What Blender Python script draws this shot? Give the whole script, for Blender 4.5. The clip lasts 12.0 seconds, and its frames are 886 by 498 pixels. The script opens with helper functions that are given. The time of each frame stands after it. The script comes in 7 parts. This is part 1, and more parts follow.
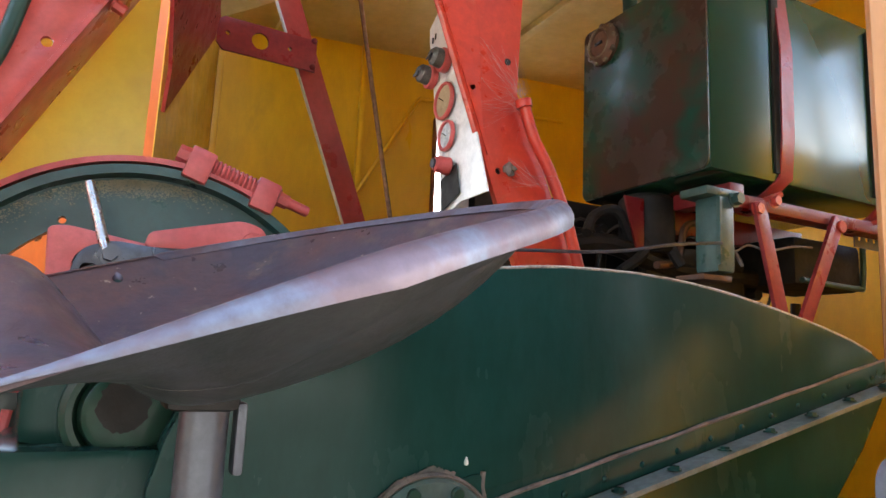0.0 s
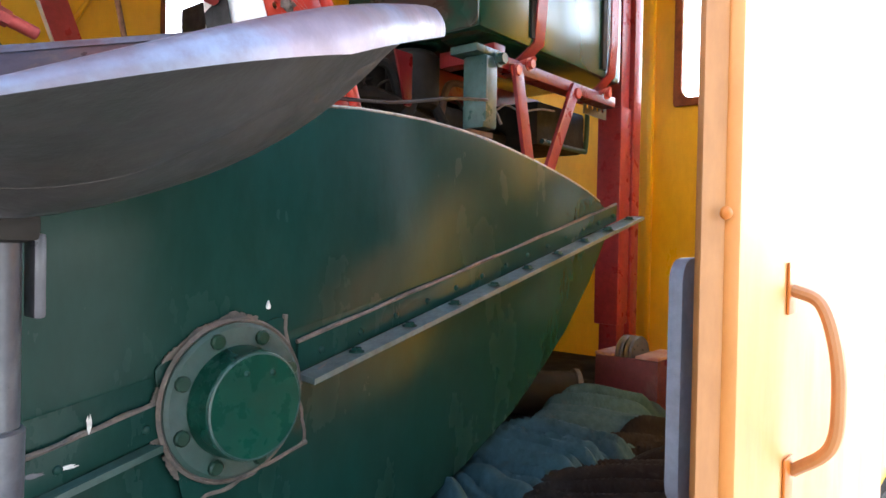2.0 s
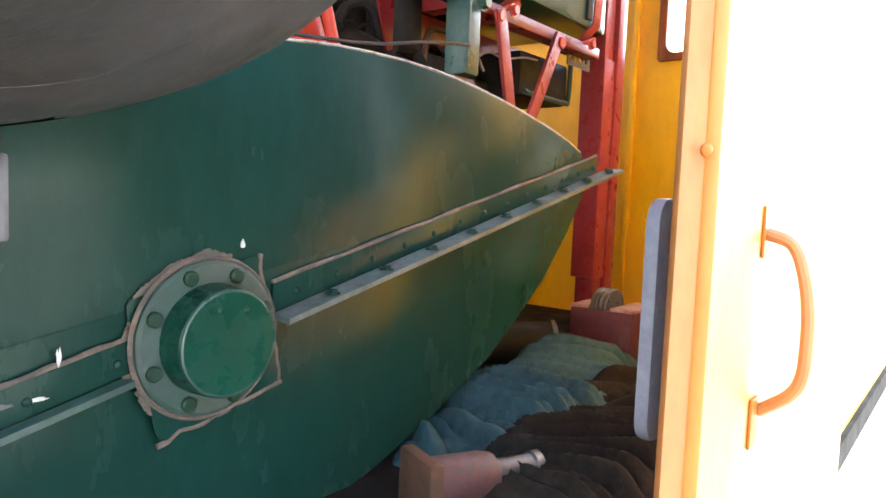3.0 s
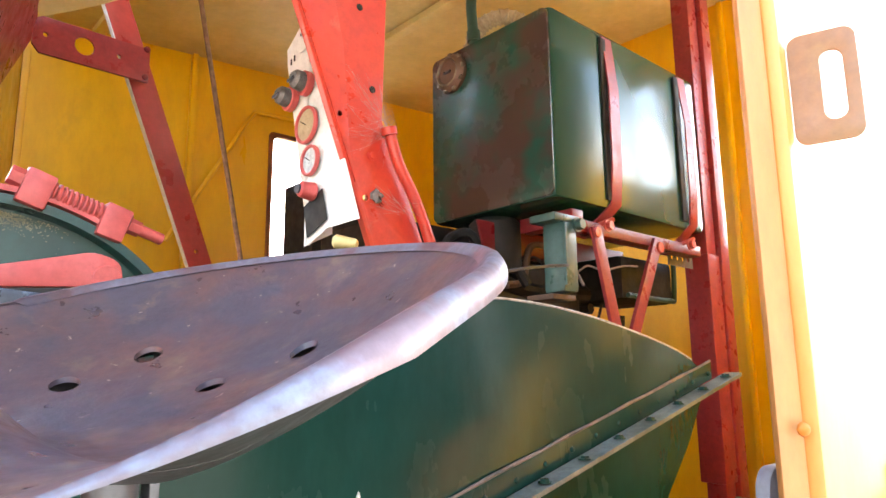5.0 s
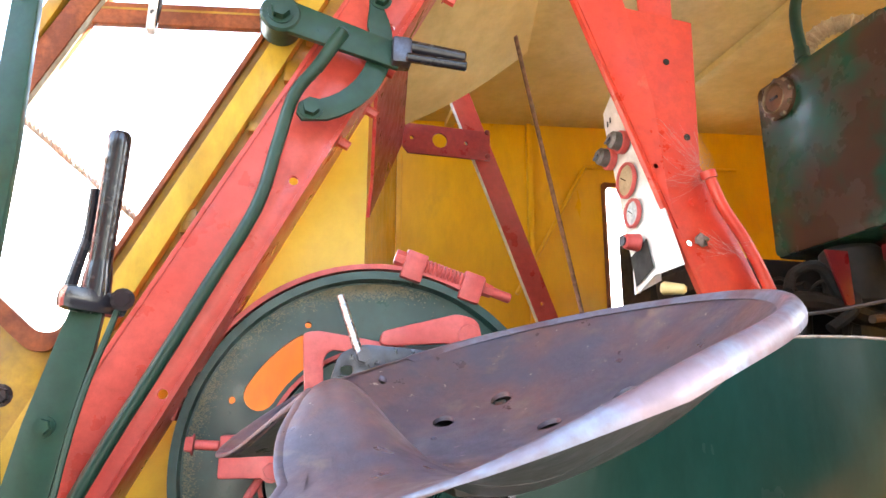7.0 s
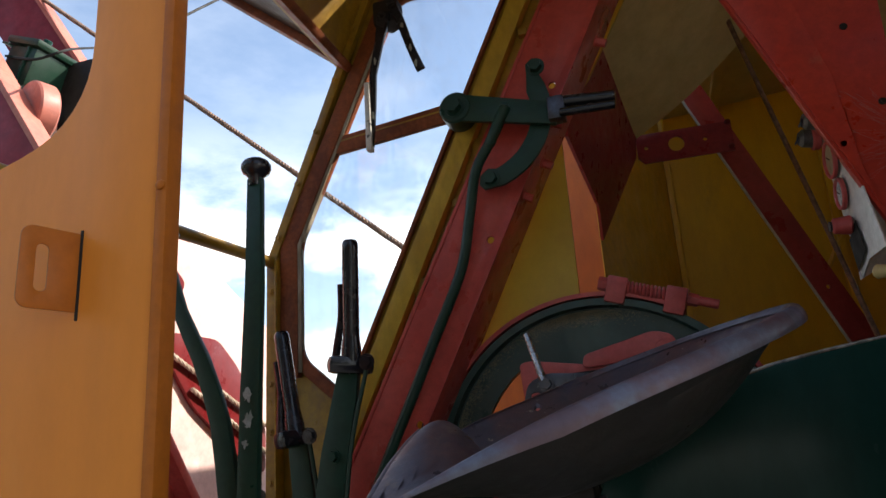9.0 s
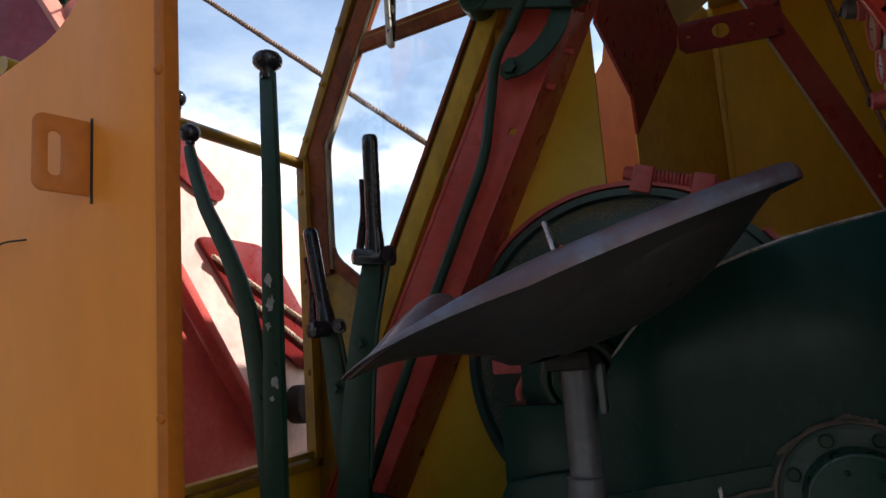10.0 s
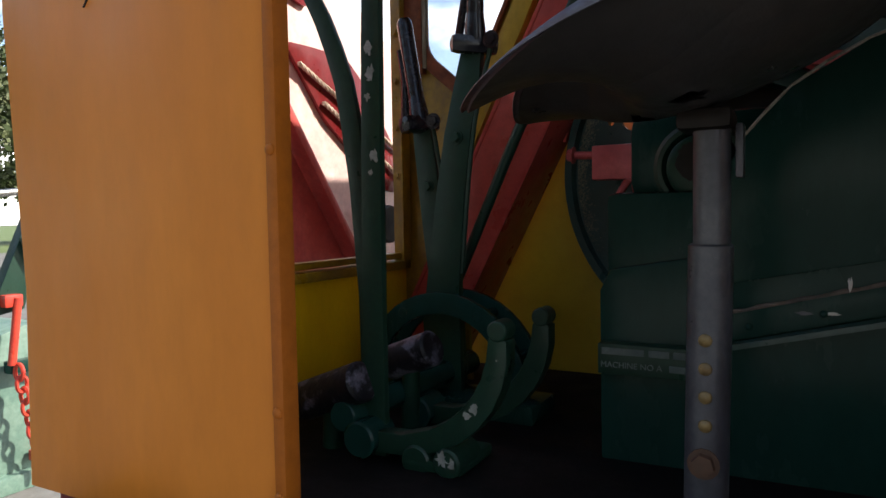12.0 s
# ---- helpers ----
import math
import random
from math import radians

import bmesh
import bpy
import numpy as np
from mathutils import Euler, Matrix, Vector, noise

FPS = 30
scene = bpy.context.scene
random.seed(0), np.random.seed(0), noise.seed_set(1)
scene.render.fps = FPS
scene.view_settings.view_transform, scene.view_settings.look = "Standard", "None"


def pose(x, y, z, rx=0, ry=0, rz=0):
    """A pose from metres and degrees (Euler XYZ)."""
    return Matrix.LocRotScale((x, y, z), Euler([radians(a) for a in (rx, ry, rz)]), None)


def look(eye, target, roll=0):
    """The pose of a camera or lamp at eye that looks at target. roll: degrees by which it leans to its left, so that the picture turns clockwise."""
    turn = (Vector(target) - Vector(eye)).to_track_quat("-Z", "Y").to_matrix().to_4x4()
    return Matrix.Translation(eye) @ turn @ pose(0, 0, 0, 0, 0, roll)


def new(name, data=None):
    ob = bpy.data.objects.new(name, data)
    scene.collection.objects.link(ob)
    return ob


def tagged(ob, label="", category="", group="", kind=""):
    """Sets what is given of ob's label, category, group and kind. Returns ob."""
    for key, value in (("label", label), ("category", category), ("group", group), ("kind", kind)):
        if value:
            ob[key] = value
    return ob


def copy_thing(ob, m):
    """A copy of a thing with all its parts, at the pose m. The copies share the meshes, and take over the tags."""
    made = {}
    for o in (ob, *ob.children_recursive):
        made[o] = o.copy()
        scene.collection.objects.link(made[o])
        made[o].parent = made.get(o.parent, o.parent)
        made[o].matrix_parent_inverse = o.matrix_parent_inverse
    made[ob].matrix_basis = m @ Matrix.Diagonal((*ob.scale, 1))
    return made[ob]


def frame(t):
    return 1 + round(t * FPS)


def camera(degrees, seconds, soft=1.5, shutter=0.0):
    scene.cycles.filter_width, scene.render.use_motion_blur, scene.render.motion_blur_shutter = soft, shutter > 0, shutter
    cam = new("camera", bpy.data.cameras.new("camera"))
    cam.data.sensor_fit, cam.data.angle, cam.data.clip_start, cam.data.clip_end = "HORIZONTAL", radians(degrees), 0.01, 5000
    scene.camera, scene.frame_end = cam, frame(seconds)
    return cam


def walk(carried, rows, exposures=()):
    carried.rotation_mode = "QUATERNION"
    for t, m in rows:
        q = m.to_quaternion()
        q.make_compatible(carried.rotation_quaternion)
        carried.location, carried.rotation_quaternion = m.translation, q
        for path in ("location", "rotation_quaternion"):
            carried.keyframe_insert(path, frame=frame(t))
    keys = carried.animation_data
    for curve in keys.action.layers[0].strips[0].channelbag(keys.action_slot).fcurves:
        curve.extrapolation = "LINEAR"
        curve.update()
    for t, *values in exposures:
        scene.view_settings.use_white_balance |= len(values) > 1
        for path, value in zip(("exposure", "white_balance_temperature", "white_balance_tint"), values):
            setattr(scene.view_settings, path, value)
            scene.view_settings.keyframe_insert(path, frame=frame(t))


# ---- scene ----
# ---------- camera and walk ----------
cam = camera(66.13, 12.0, soft=1.5)
PATH = [
    (0.0, 0.0066, -0.0209, -0.0096, 99.20, -2.60, -27.33),
    (0.5, -0.0557, 0.0416, 0.0086, 98.98, -3.35, -43.35),
    (1.0, -0.0835, 0.0518, 0.0010, 97.88, -1.13, -47.65),
    (1.5, -0.0681, 0.0517, -0.0133, 95.77, -0.32, -48.44),
    (2.0, -0.0488, 0.0534, -0.0494, 89.24, -1.08, -49.94),
    (2.5, -0.0470, 0.0529, -0.0646, 86.58, -2.12, -51.42),
    (2.7, -0.0429, 0.0572, -0.0699, 85.13, -2.50, -51.63),
    (4.3, -0.0566, 0.0235, -0.0093, 95.90, 0.04, -49.40),
    (4.5, -0.0671, 0.0183, -0.0018, 97.92, 0.03, -47.87),
    (5.0, -0.0676, 0.0144, 0.0129, 100.42, 0.59, -41.98),
    (5.5, -0.0806, 0.0248, 0.0178, 101.10, 0.07, -35.83),
    (6.0, -0.0994, 0.0162, 0.0226, 102.20, -0.35, -33.04),
    (6.5, -0.1450, -0.0034, 0.0170, 102.88, -0.43, -26.81),
    (7.0, -0.0865, -0.0857, 0.0100, 104.08, -0.21, -12.95),
    (7.5, -0.0191, -0.1870, 0.0183, 103.75, 2.34, -0.57),
    (7.7, -0.0296, -0.2238, 0.0196, 104.53, 3.27, 1.77),
    (9.3, 0.2512, -0.2706, 0.0291, 104.81, 4.34, 20.21),
    (9.5, 0.2655, -0.2674, 0.0195, 103.48, 5.31, 20.79),
    (10.0, 0.2608, -0.2473, -0.0229, 98.45, 4.02, 22.93),
    (10.5, 0.2447, -0.2285, -0.0617, 94.98, 3.66, 23.52),
    (11.0, 0.2276, -0.2238, -0.1025, 91.36, 2.48, 24.13),
    (11.5, 0.2024, -0.2161, -0.1452, 87.31, 1.41, 27.25),
    (12.0, 0.1853, -0.2140, -0.1387, 87.26, 1.00, 28.59),
]
EXPOSURES = [
    (0.0, 3.8, 6900, 10), (0.5, 3.8, 6500, 10), (1.5, 3.8, 6500, 10), (2.0, 4.1, 6400, 10), (2.7, 4.6, 6700, 10), (4.3, 4.75, 7100, 10), (5.0, 4.7, 7300, 10), (5.5, 4.5, 7400, 10),
    (6.0, 4.5, 7400, 10), (6.5, 4.7, 7200, 10), (7.2, 4.55, 7100, 10), (7.7, 3.85, 7200, 10), (9.3, 1.05, 6900, 10), (10.5, 1.05, 6900, 10), (12.0, 1.2, 6900, 10),
]
walk(cam, [(r[0], pose(*r[1:])) for r in PATH], EXPOSURES)

# ---------- daylight ----------
SUN_AZ, SUN_EL = radians(28), radians(40)
sun_way = Vector((math.cos(SUN_AZ) * math.cos(SUN_EL), math.sin(SUN_AZ) * math.cos(SUN_EL), math.sin(SUN_EL)))
world = bpy.data.worlds.new("world")
scene.world = world
world.use_nodes = True
wn, wl = world.node_tree.nodes, world.node_tree.links
wn.clear()
w_out = wn.new("ShaderNodeOutputWorld")
w_bg = wn.new("ShaderNodeBackground")
w_sky = wn.new("ShaderNodeTexSky")
w_sky.sky_type = "NISHITA"
w_sky.sun_disc = False
w_sky.sun_elevation = SUN_EL
w_sky.sun_rotation = math.atan2(sun_way.x, sun_way.y)
w_sky.air_density, w_sky.dust_density, w_sky.ozone_density = 1.0, 0.8, 0.9
# soft fair-weather clouds that stand low over the horizon, a thin veil above
w_co = wn.new("ShaderNodeTexCoord")
w_map = wn.new("ShaderNodeMapping")
w_map.inputs["Scale"].default_value = (1.6, 1.6, 3.6)
w_noise = wn.new("ShaderNodeTexNoise")
w_noise.inputs["Scale"].default_value = 2.3
w_noise.inputs["Detail"].default_value = 7.0
w_noise.inputs["Roughness"].default_value = 0.58
w_ramp = wn.new("ShaderNodeValToRGB")
w_ramp.color_ramp.elements[0].position, w_ramp.color_ramp.elements[1].position = 0.38, 0.66
w_ramp.color_ramp.interpolation = "EASE"
w_sep = wn.new("ShaderNodeSeparateXYZ")
w_low = wn.new("ShaderNodeMapRange")
w_low.interpolation_type = "SMOOTHSTEP"
w_low.inputs["From Min"].default_value, w_low.inputs["From Max"].default_value = 0.44, 0.17
w_low.inputs["To Min"].default_value = 0.07
w_amount = wn.new("ShaderNodeMath")
w_amount.operation = "MULTIPLY"
w_mix = wn.new("ShaderNodeMixRGB")
w_mix.inputs[2].default_value = (11.0, 11.2, 11.6, 1)
wl.new(w_co.outputs["Generated"], w_map.inputs["Vector"])
wl.new(w_map.outputs["Vector"], w_noise.inputs["Vector"])
wl.new(w_noise.outputs["Fac"], w_ramp.inputs["Fac"])
wl.new(w_co.outputs["Generated"], w_sep.inputs[0])
wl.new(w_sep.outputs["Z"], w_low.inputs["Value"])
wl.new(w_ramp.outputs["Color"], w_amount.inputs[0])
wl.new(w_low.outputs["Result"], w_amount.inputs[1])
wl.new(w_amount.outputs[0], w_mix.inputs[0])
wl.new(w_sky.outputs["Color"], w_mix.inputs[1])
wl.new(w_mix.outputs["Color"], w_bg.inputs["Color"])
w_bg.inputs["Strength"].default_value = 0.13
wl.new(w_bg.outputs["Background"], w_out.inputs["Surface"])

sun_data = bpy.data.lights.new("sun", "SUN")
sun_data.energy, sun_data.angle, sun_data.color = 4.0, radians(0.5), (1.0, 0.95, 0.87)
sun = new("sun", sun_data)
sun.matrix_world = look(sun_way * 30, (0, 0, 0))

# ---------- materials ----------
def mat(name, color, rough=0.5, metal=0.0, second=None, mix=(0.45, 0.6), scale=6.0, chips=None, chip_at=0.68, chip_scale=22.0, bump=0.12, bump_scale=60.0,
        coat=0.0, spec=0.5, rough_var=0.15, streak=1.0, dust=None, dust_at=0.55, fine_mix=1.0):
    """Painted or bare surface: base colour, broad tint, chipped spots, dust, grain and relief, all in object metres."""
    m = bpy.data.materials.new(name)
    m.use_nodes = True
    n, l = m.node_tree.nodes, m.node_tree.links
    b = n["Principled BSDF"]
    co = n.new("ShaderNodeTexCoord")
    mp = n.new("ShaderNodeMapping")
    mp.inputs["Scale"].default_value = (1, 1, 1.0 / streak)
    l.new(co.outputs["Object"], mp.inputs["Vector"])

    def tex(scale_, detail=5.0, rough_=0.6, dist=0.0):
        t = n.new("ShaderNodeTexNoise")
        t.inputs["Scale"].default_value, t.inputs["Detail"].default_value = scale_, detail
        t.inputs["Roughness"].default_value, t.inputs["Distortion"].default_value = rough_, dist
        l.new(mp.outputs["Vector"], t.inputs["Vector"])
        return t.outputs["Fac"]

    def ramp(src, a, c):
        r = n.new("ShaderNodeMapRange")
        r.inputs["From Min"].default_value, r.inputs["From Max"].default_value = a, c
        l.new(src, r.inputs["Value"])
        return r.outputs["Result"]

    def blend(fac, c1, c2):
        x = n.new("ShaderNodeMixRGB")
        l.new(fac, x.inputs[0])
        for i, c in ((1, c1), (2, c2)):
            if isinstance(c, tuple):
                x.inputs[i].default_value = (*c, 1)
            else:
                l.new(c, x.inputs[i])
        return x.outputs[0]

    second = second or tuple(c * 0.72 for c in color)
    col = blend(ramp(tex(scale), *mix), color, second)
    fine = tex(scale * 9, 8.0, 0.7)
    col = blend(ramp(fine, 0.35, 0.9), col, tuple(c * (1 - 0.38 * fine_mix) for c in second))
    rgh = n.new("ShaderNodeMapRange")
    rgh.inputs["To Min"].default_value, rgh.inputs["To Max"].default_value = max(0.03, rough - rough_var), min(1.0, rough + rough_var)
    rgh.inputs["From Min"].default_value, rgh.inputs["From Max"].default_value = 0.3, 0.7
    l.new(tex(scale * 3), rgh.inputs["Value"])
    rough_out = rgh.outputs["Result"]
    met = None
    if dust:
        col = blend(ramp(tex(scale * 2.2, 6.0, 0.65, 0.4), dust_at, dust_at + 0.2), col, dust)
    if chips:
        ch = ramp(tex(chip_scale, 6.0, 0.62, 0.3), chip_at, chip_at + 0.025)
        col = blend(ch, col, chips)
    l.new(col, b.inputs["Base Color"])
    l.new(rough_out, b.inputs["Roughness"])
    b.inputs["Metallic"].default_value = metal
    b.inputs["Coat Weight"].default_value = coat
    b.inputs["Coat Roughness"].default_value = 0.12
    b.inputs["Specular IOR Level"].default_value = spec
    if bump:
        bp = n.new("ShaderNodeBump")
        bp.inputs["Strength"].default_value, bp.inputs["Distance"].default_value = bump, 0.004
        l.new(tex(bump_scale, 4.0), bp.inputs["Height"])
        l.new(bp.outputs["Normal"], b.inputs["Normal"])
    return m


YELLOW = mat("yellow_wall_paint", (0.80, 0.45, 0.008), 0.42, second=(0.73, 0.375, 0.007), scale=2.2, streak=2.5, bump=0.06, dust=(0.56, 0.29, 0.02), dust_at=0.64, fine_mix=0.4, chips=(0.25, 0.08, 0.03), chip_at=0.76, chip_scale=9)
# Lemon tone stands for window skylight on the yellow hoist panel.
LEMON = mat("skylit_lemon_paint", (0.58, 0.43, 0.03), 0.42, second=(0.52, 0.36, 0.022), scale=2.4, bump=0.06, chips=(0.3, 0.12, 0.03), chip_at=0.78, chip_scale=10, fine_mix=0.4)
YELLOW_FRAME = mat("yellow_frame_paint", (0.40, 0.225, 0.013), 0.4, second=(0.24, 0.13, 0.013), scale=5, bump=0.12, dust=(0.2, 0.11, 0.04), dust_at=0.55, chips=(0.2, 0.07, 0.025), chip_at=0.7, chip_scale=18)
CREAM = mat("cream_ceiling_paint", (0.74, 0.6, 0.28), 0.55, second=(0.66, 0.51, 0.2), scale=2.0, bump=0.08, dust=(0.42, 0.3, 0.15), dust_at=0.68, fine_mix=0.6)
ORANGE = mat("orange_door_paint", (0.74, 0.245, 0.034), 0.42, spec=0.25, second=(0.68, 0.215, 0.028), scale=2.4, streak=3, bump=0.05, chips=(0.32, 0.1, 0.03), chip_at=0.8, chip_scale=14, dust=(0.66, 0.235, 0.045), dust_at=0.62, fine_mix=0.4)
# Door orange with the washed-out tone of sun glare mixed into the colour.
ORANGE_SUNLIT = mat("sunlit_orange_door_paint", (0.66, 0.25, 0.06), 0.42, second=(0.6, 0.22, 0.05), scale=2.4, streak=3, bump=0.05, chips=(0.32, 0.1, 0.03), chip_at=0.8, chip_scale=14)
# Darker copy of the door orange for the shaded edge flange; also the handle.
ORANGE_EDGE = mat("shaded_orange_edge_paint", (0.40, 0.165, 0.048), 0.45, second=(0.34, 0.13, 0.036), scale=3, streak=3, bump=0.05, chips=(0.3, 0.1, 0.03), chip_at=0.78, chip_scale=16)
ORANGE_DEEP = mat("deep_orange_paint", (0.58, 0.145, 0.012), 0.45, second=(0.5, 0.11, 0.01), scale=2.4, streak=3, bump=0.05, chips=(0.3, 0.1, 0.03), chip_at=0.78, chip_scale=14)
# Hasp orange darkened because its visible face stands out of the sun.
HASP_PAINT = mat("shaded_orange_hasp_paint", (0.23, 0.105, 0.022), 0.5, second=(0.2, 0.08, 0.022), scale=12, bump=0.1, chips=(0.3, 0.1, 0.03), chip_at=0.72, chip_scale=40)
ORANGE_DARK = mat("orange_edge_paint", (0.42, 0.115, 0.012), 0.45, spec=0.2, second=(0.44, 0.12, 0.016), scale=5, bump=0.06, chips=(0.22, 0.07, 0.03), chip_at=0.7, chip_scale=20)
GREEN = mat("dark_green_paint", (0.012, 0.044, 0.036), 0.24, rough_var=0.08, second=(0.008, 0.044, 0.036), scale=4, bump=0.14, bump_scale=22, spec=0.14, streak=2.5, dust=(0.02, 0.05, 0.043), dust_at=0.60, chips=(0.02, 0.05, 0.042), chip_at=0.84, chip_scale=40)
GREEN_TANK = mat("glossy_green_tank_paint", (0.006, 0.05, 0.032), 0.2, spec=0.31, second=(0.012, 0.05, 0.032), mix=(0.5, 0.7), scale=2.2, bump=0.03, bump_scale=9, coat=0.0, rough_var=0.05, fine_mix=0.3, dust=(0.03, 0.04, 0.03), dust_at=0.78)
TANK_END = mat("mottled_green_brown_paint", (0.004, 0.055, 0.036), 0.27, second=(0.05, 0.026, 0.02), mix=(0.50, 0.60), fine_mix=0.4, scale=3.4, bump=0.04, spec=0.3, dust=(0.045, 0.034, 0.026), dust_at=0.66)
GREEN_WORN = mat("worn_green_paint", (0.011, 0.044, 0.027), 0.4, spec=0.3, second=(0.014, 0.042, 0.028), scale=8, bump=0.14, chips=(0.42, 0.4, 0.35), chip_at=0.72, chip_scale=26)
LEDGE = mat("dusty_green_flange", (0.15, 0.185, 0.18), 0.6, second=(0.07, 0.10, 0.095), scale=9, bump=0.2, chips=(0.2, 0.15, 0.12), chip_at=0.66)
GREEN_PALE = mat("pale_green_steel", (0.042, 0.095, 0.085), 0.35, second=(0.022, 0.06, 0.052), scale=9, bump=0.1, chips=(0.3, 0.26, 0.2), chip_at=0.74)
WHEEL_GREEN = mat("brake_wheel_green", (0.016, 0.066, 0.058), 0.38, second=(0.012, 0.048, 0.042), scale=6, bump=0.1, chips=(0.36, 0.31, 0.2), chip_at=0.73, chip_scale=30)
RED = mat("red_frame_paint", (0.52, 0.074, 0.054), 0.34, spec=0.35, second=(0.44, 0.053, 0.04), scale=5, bump=0.07, chips=(0.12, 0.03, 0.02), chip_at=0.77, chip_scale=22, dust=(0.42, 0.12, 0.09), dust_at=0.64)
CRIMSON = mat("crimson_strap_paint", (0.31, 0.034, 0.038), 0.36, spec=0.3, second=(0.26, 0.03, 0.035), scale=8, bump=0.1, chips=(0.12, 0.03, 0.02), chip_at=0.74)
RED_DARK = mat("dark_red_paint", (0.17, 0.013, 0.016), 0.36, spec=0.28, second=(0.17, 0.014, 0.016), scale=6, bump=0.08, chips=(0.12, 0.03, 0.02), chip_at=0.75)
RED_ORANGE = mat("orange_red_paint", (0.60, 0.055, 0.026), 0.38, second=(0.52, 0.04, 0.024), scale=5, bump=0.07, chips=(0.16, 0.05, 0.03), chip_at=0.76, dust=(0.5, 0.17, 0.1), dust_at=0.66)
PINK = mat("faded_pink_red_paint", (0.56, 0.1, 0.09), 0.45, second=(0.46, 0.06, 0.055), scale=7, bump=0.1, chips=(0.2, 0.05, 0.04), chip_at=0.74)
WHITE = mat("white_panel_paint", (0.78, 0.77, 0.74), 0.4, second=(0.68, 0.67, 0.63), scale=6, bump=0.05, chips=(0.4, 0.33, 0.2), chip_at=0.77)
SEAT = mat("worn_steel_seat", (0.125, 0.064, 0.058), 0.40, metal=0.3, second=(0.066, 0.06, 0.08), mix=(0.40, 0.60), scale=10, bump=0.16, chips=(0.32, 0.27, 0.22), chip_at=0.665, chip_scale=70, dust=(0.16, 0.115, 0.085), dust_at=0.57)
# Bluish rim colour imitates the sky mirrored in the near edge.
SEAT_RIM = mat("sky_toned_steel_rim", (0.135, 0.14, 0.175), 0.42, metal=0.3, spec=0.3, second=(0.125, 0.08, 0.088), mix=(0.46, 0.58), scale=13, bump=0.08, chips=(0.16, 0.09, 0.07), chip_at=0.68)
STEEL = mat("bare_steel", (0.45, 0.44, 0.42), 0.3, metal=0.9, second=(0.3, 0.28, 0.26), scale=18, bump=0.08)
STEEL_BLUE = mat("blued_steel", (0.09, 0.1, 0.13), 0.35, metal=0.7, second=(0.05, 0.05, 0.06), scale=14, bump=0.1)
STEEL_GREY = mat("grey_steel_tube", (0.105, 0.11, 0.125), 0.4, metal=0.35, second=(0.07, 0.07, 0.085), scale=10, bump=0.1, chips=(0.4, 0.4, 0.4), chip_at=0.74)
BLACK = mat("black_paint", (0.012, 0.012, 0.016), 0.22, second=(0.02, 0.02, 0.024), scale=12, bump=0.08, coat=0.15, spec=0.35, chips=(0.4, 0.4, 0.38), chip_at=0.86, chip_scale=30)
BLACK_MATT = mat("matt_black_iron", (0.012, 0.012, 0.012), 0.7, spec=0.25, second=(0.022, 0.018, 0.015), scale=10, bump=0.2)
GRIME = mat("oily_engine_iron", (0.011, 0.009, 0.008), 0.55, spec=0.2, second=(0.024, 0.018, 0.014), scale=9, bump=0.3, bump_scale=40)
RUST = mat("rusty_brown_steel", (0.13, 0.06, 0.03), 0.65, second=(0.08, 0.04, 0.025), scale=10, bump=0.2)
WOODFRAME = mat("red_brown_window_timber", (0.27, 0.078, 0.028), 0.55, spec=0.2, second=(0.15, 0.044, 0.02), scale=14, bump=0.18, chips=(0.36, 0.27, 0.17), chip_at=0.76)
SEALANT = mat("grey_brown_sealant", (0.21, 0.16, 0.135), 0.85, second=(0.10, 0.09, 0.08), scale=20, bump=0.4, bump_scale=90)
ROPE = mat("wire_rope_steel", (0.27, 0.16, 0.1), 0.6, metal=0.2, second=(0.14, 0.08, 0.05), scale=60, bump=0.3)
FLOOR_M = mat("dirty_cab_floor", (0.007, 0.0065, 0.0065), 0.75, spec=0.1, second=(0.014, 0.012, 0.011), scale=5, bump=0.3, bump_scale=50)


def glass_material():
    m = bpy.data.materials.new("window_glass")
    m.use_nodes = True
    n, l = m.node_tree.nodes, m.node_tree.links
    n.clear()
    out = n.new("ShaderNodeOutputMaterial")
    tr = n.new("ShaderNodeBsdfTransparent")
    gl = n.new("ShaderNodeBsdfGlossy")
    gl.inputs["Roughness"].default_value = 0.02
    df = n.new("ShaderNodeBsdfDiffuse")
    df.inputs["Color"].default_value = (0.8, 0.8, 0.78, 1)
    fr = n.new("ShaderNodeFresnel")
    m1 = n.new("ShaderNodeMixShader")
    m2 = n.new("ShaderNodeMixShader")
    tx = n.new("ShaderNodeTexNoise")
    tx.inputs["Scale"].default_value, tx.inputs["Detail"].default_value = 14.0, 8.0
    mr = n.new("ShaderNodeMapRange")
    mr.inputs["From Min"].default_value, mr.inputs["From Max"].default_value = 0.5, 0.8
    mr.inputs["To Max"].default_value = 0.12
    l.new(tx.outputs["Fac"], mr.inputs["Value"])
    l.new(fr.outputs[0], m1.inputs[0])
    l.new(tr.outputs[0], m1.inputs[1])
    l.new(gl.outputs[0], m1.inputs[2])
    l.new(mr.outputs["Result"], m2.inputs[0])
    l.new(m1.outputs[0], m2.inputs[1])
    l.new(df.outputs[0], m2.inputs[2])
    l.new(m2.outputs[0], out.inputs["Surface"])
    return m


GLASS = glass_material()

# ---------- building helpers ----------
def finish(bm, name, material, angle=35.0):
    bmesh.ops.recalc_face_normals(bm, faces=bm.faces[:])
    me = bpy.data.meshes.new(name)
    bm.to_mesh(me)
    bm.free()
    if material:
        me.materials.append(material)
    me.shade_smooth()
    me.set_sharp_from_angle(angle=radians(angle))
    return me


def part(name, bm, material, parent, label="", angle=35.0):
    ob = new(name, finish(bm, name, material, angle))
    ob.parent = parent
    if label:
        tagged(ob, label)
    return ob


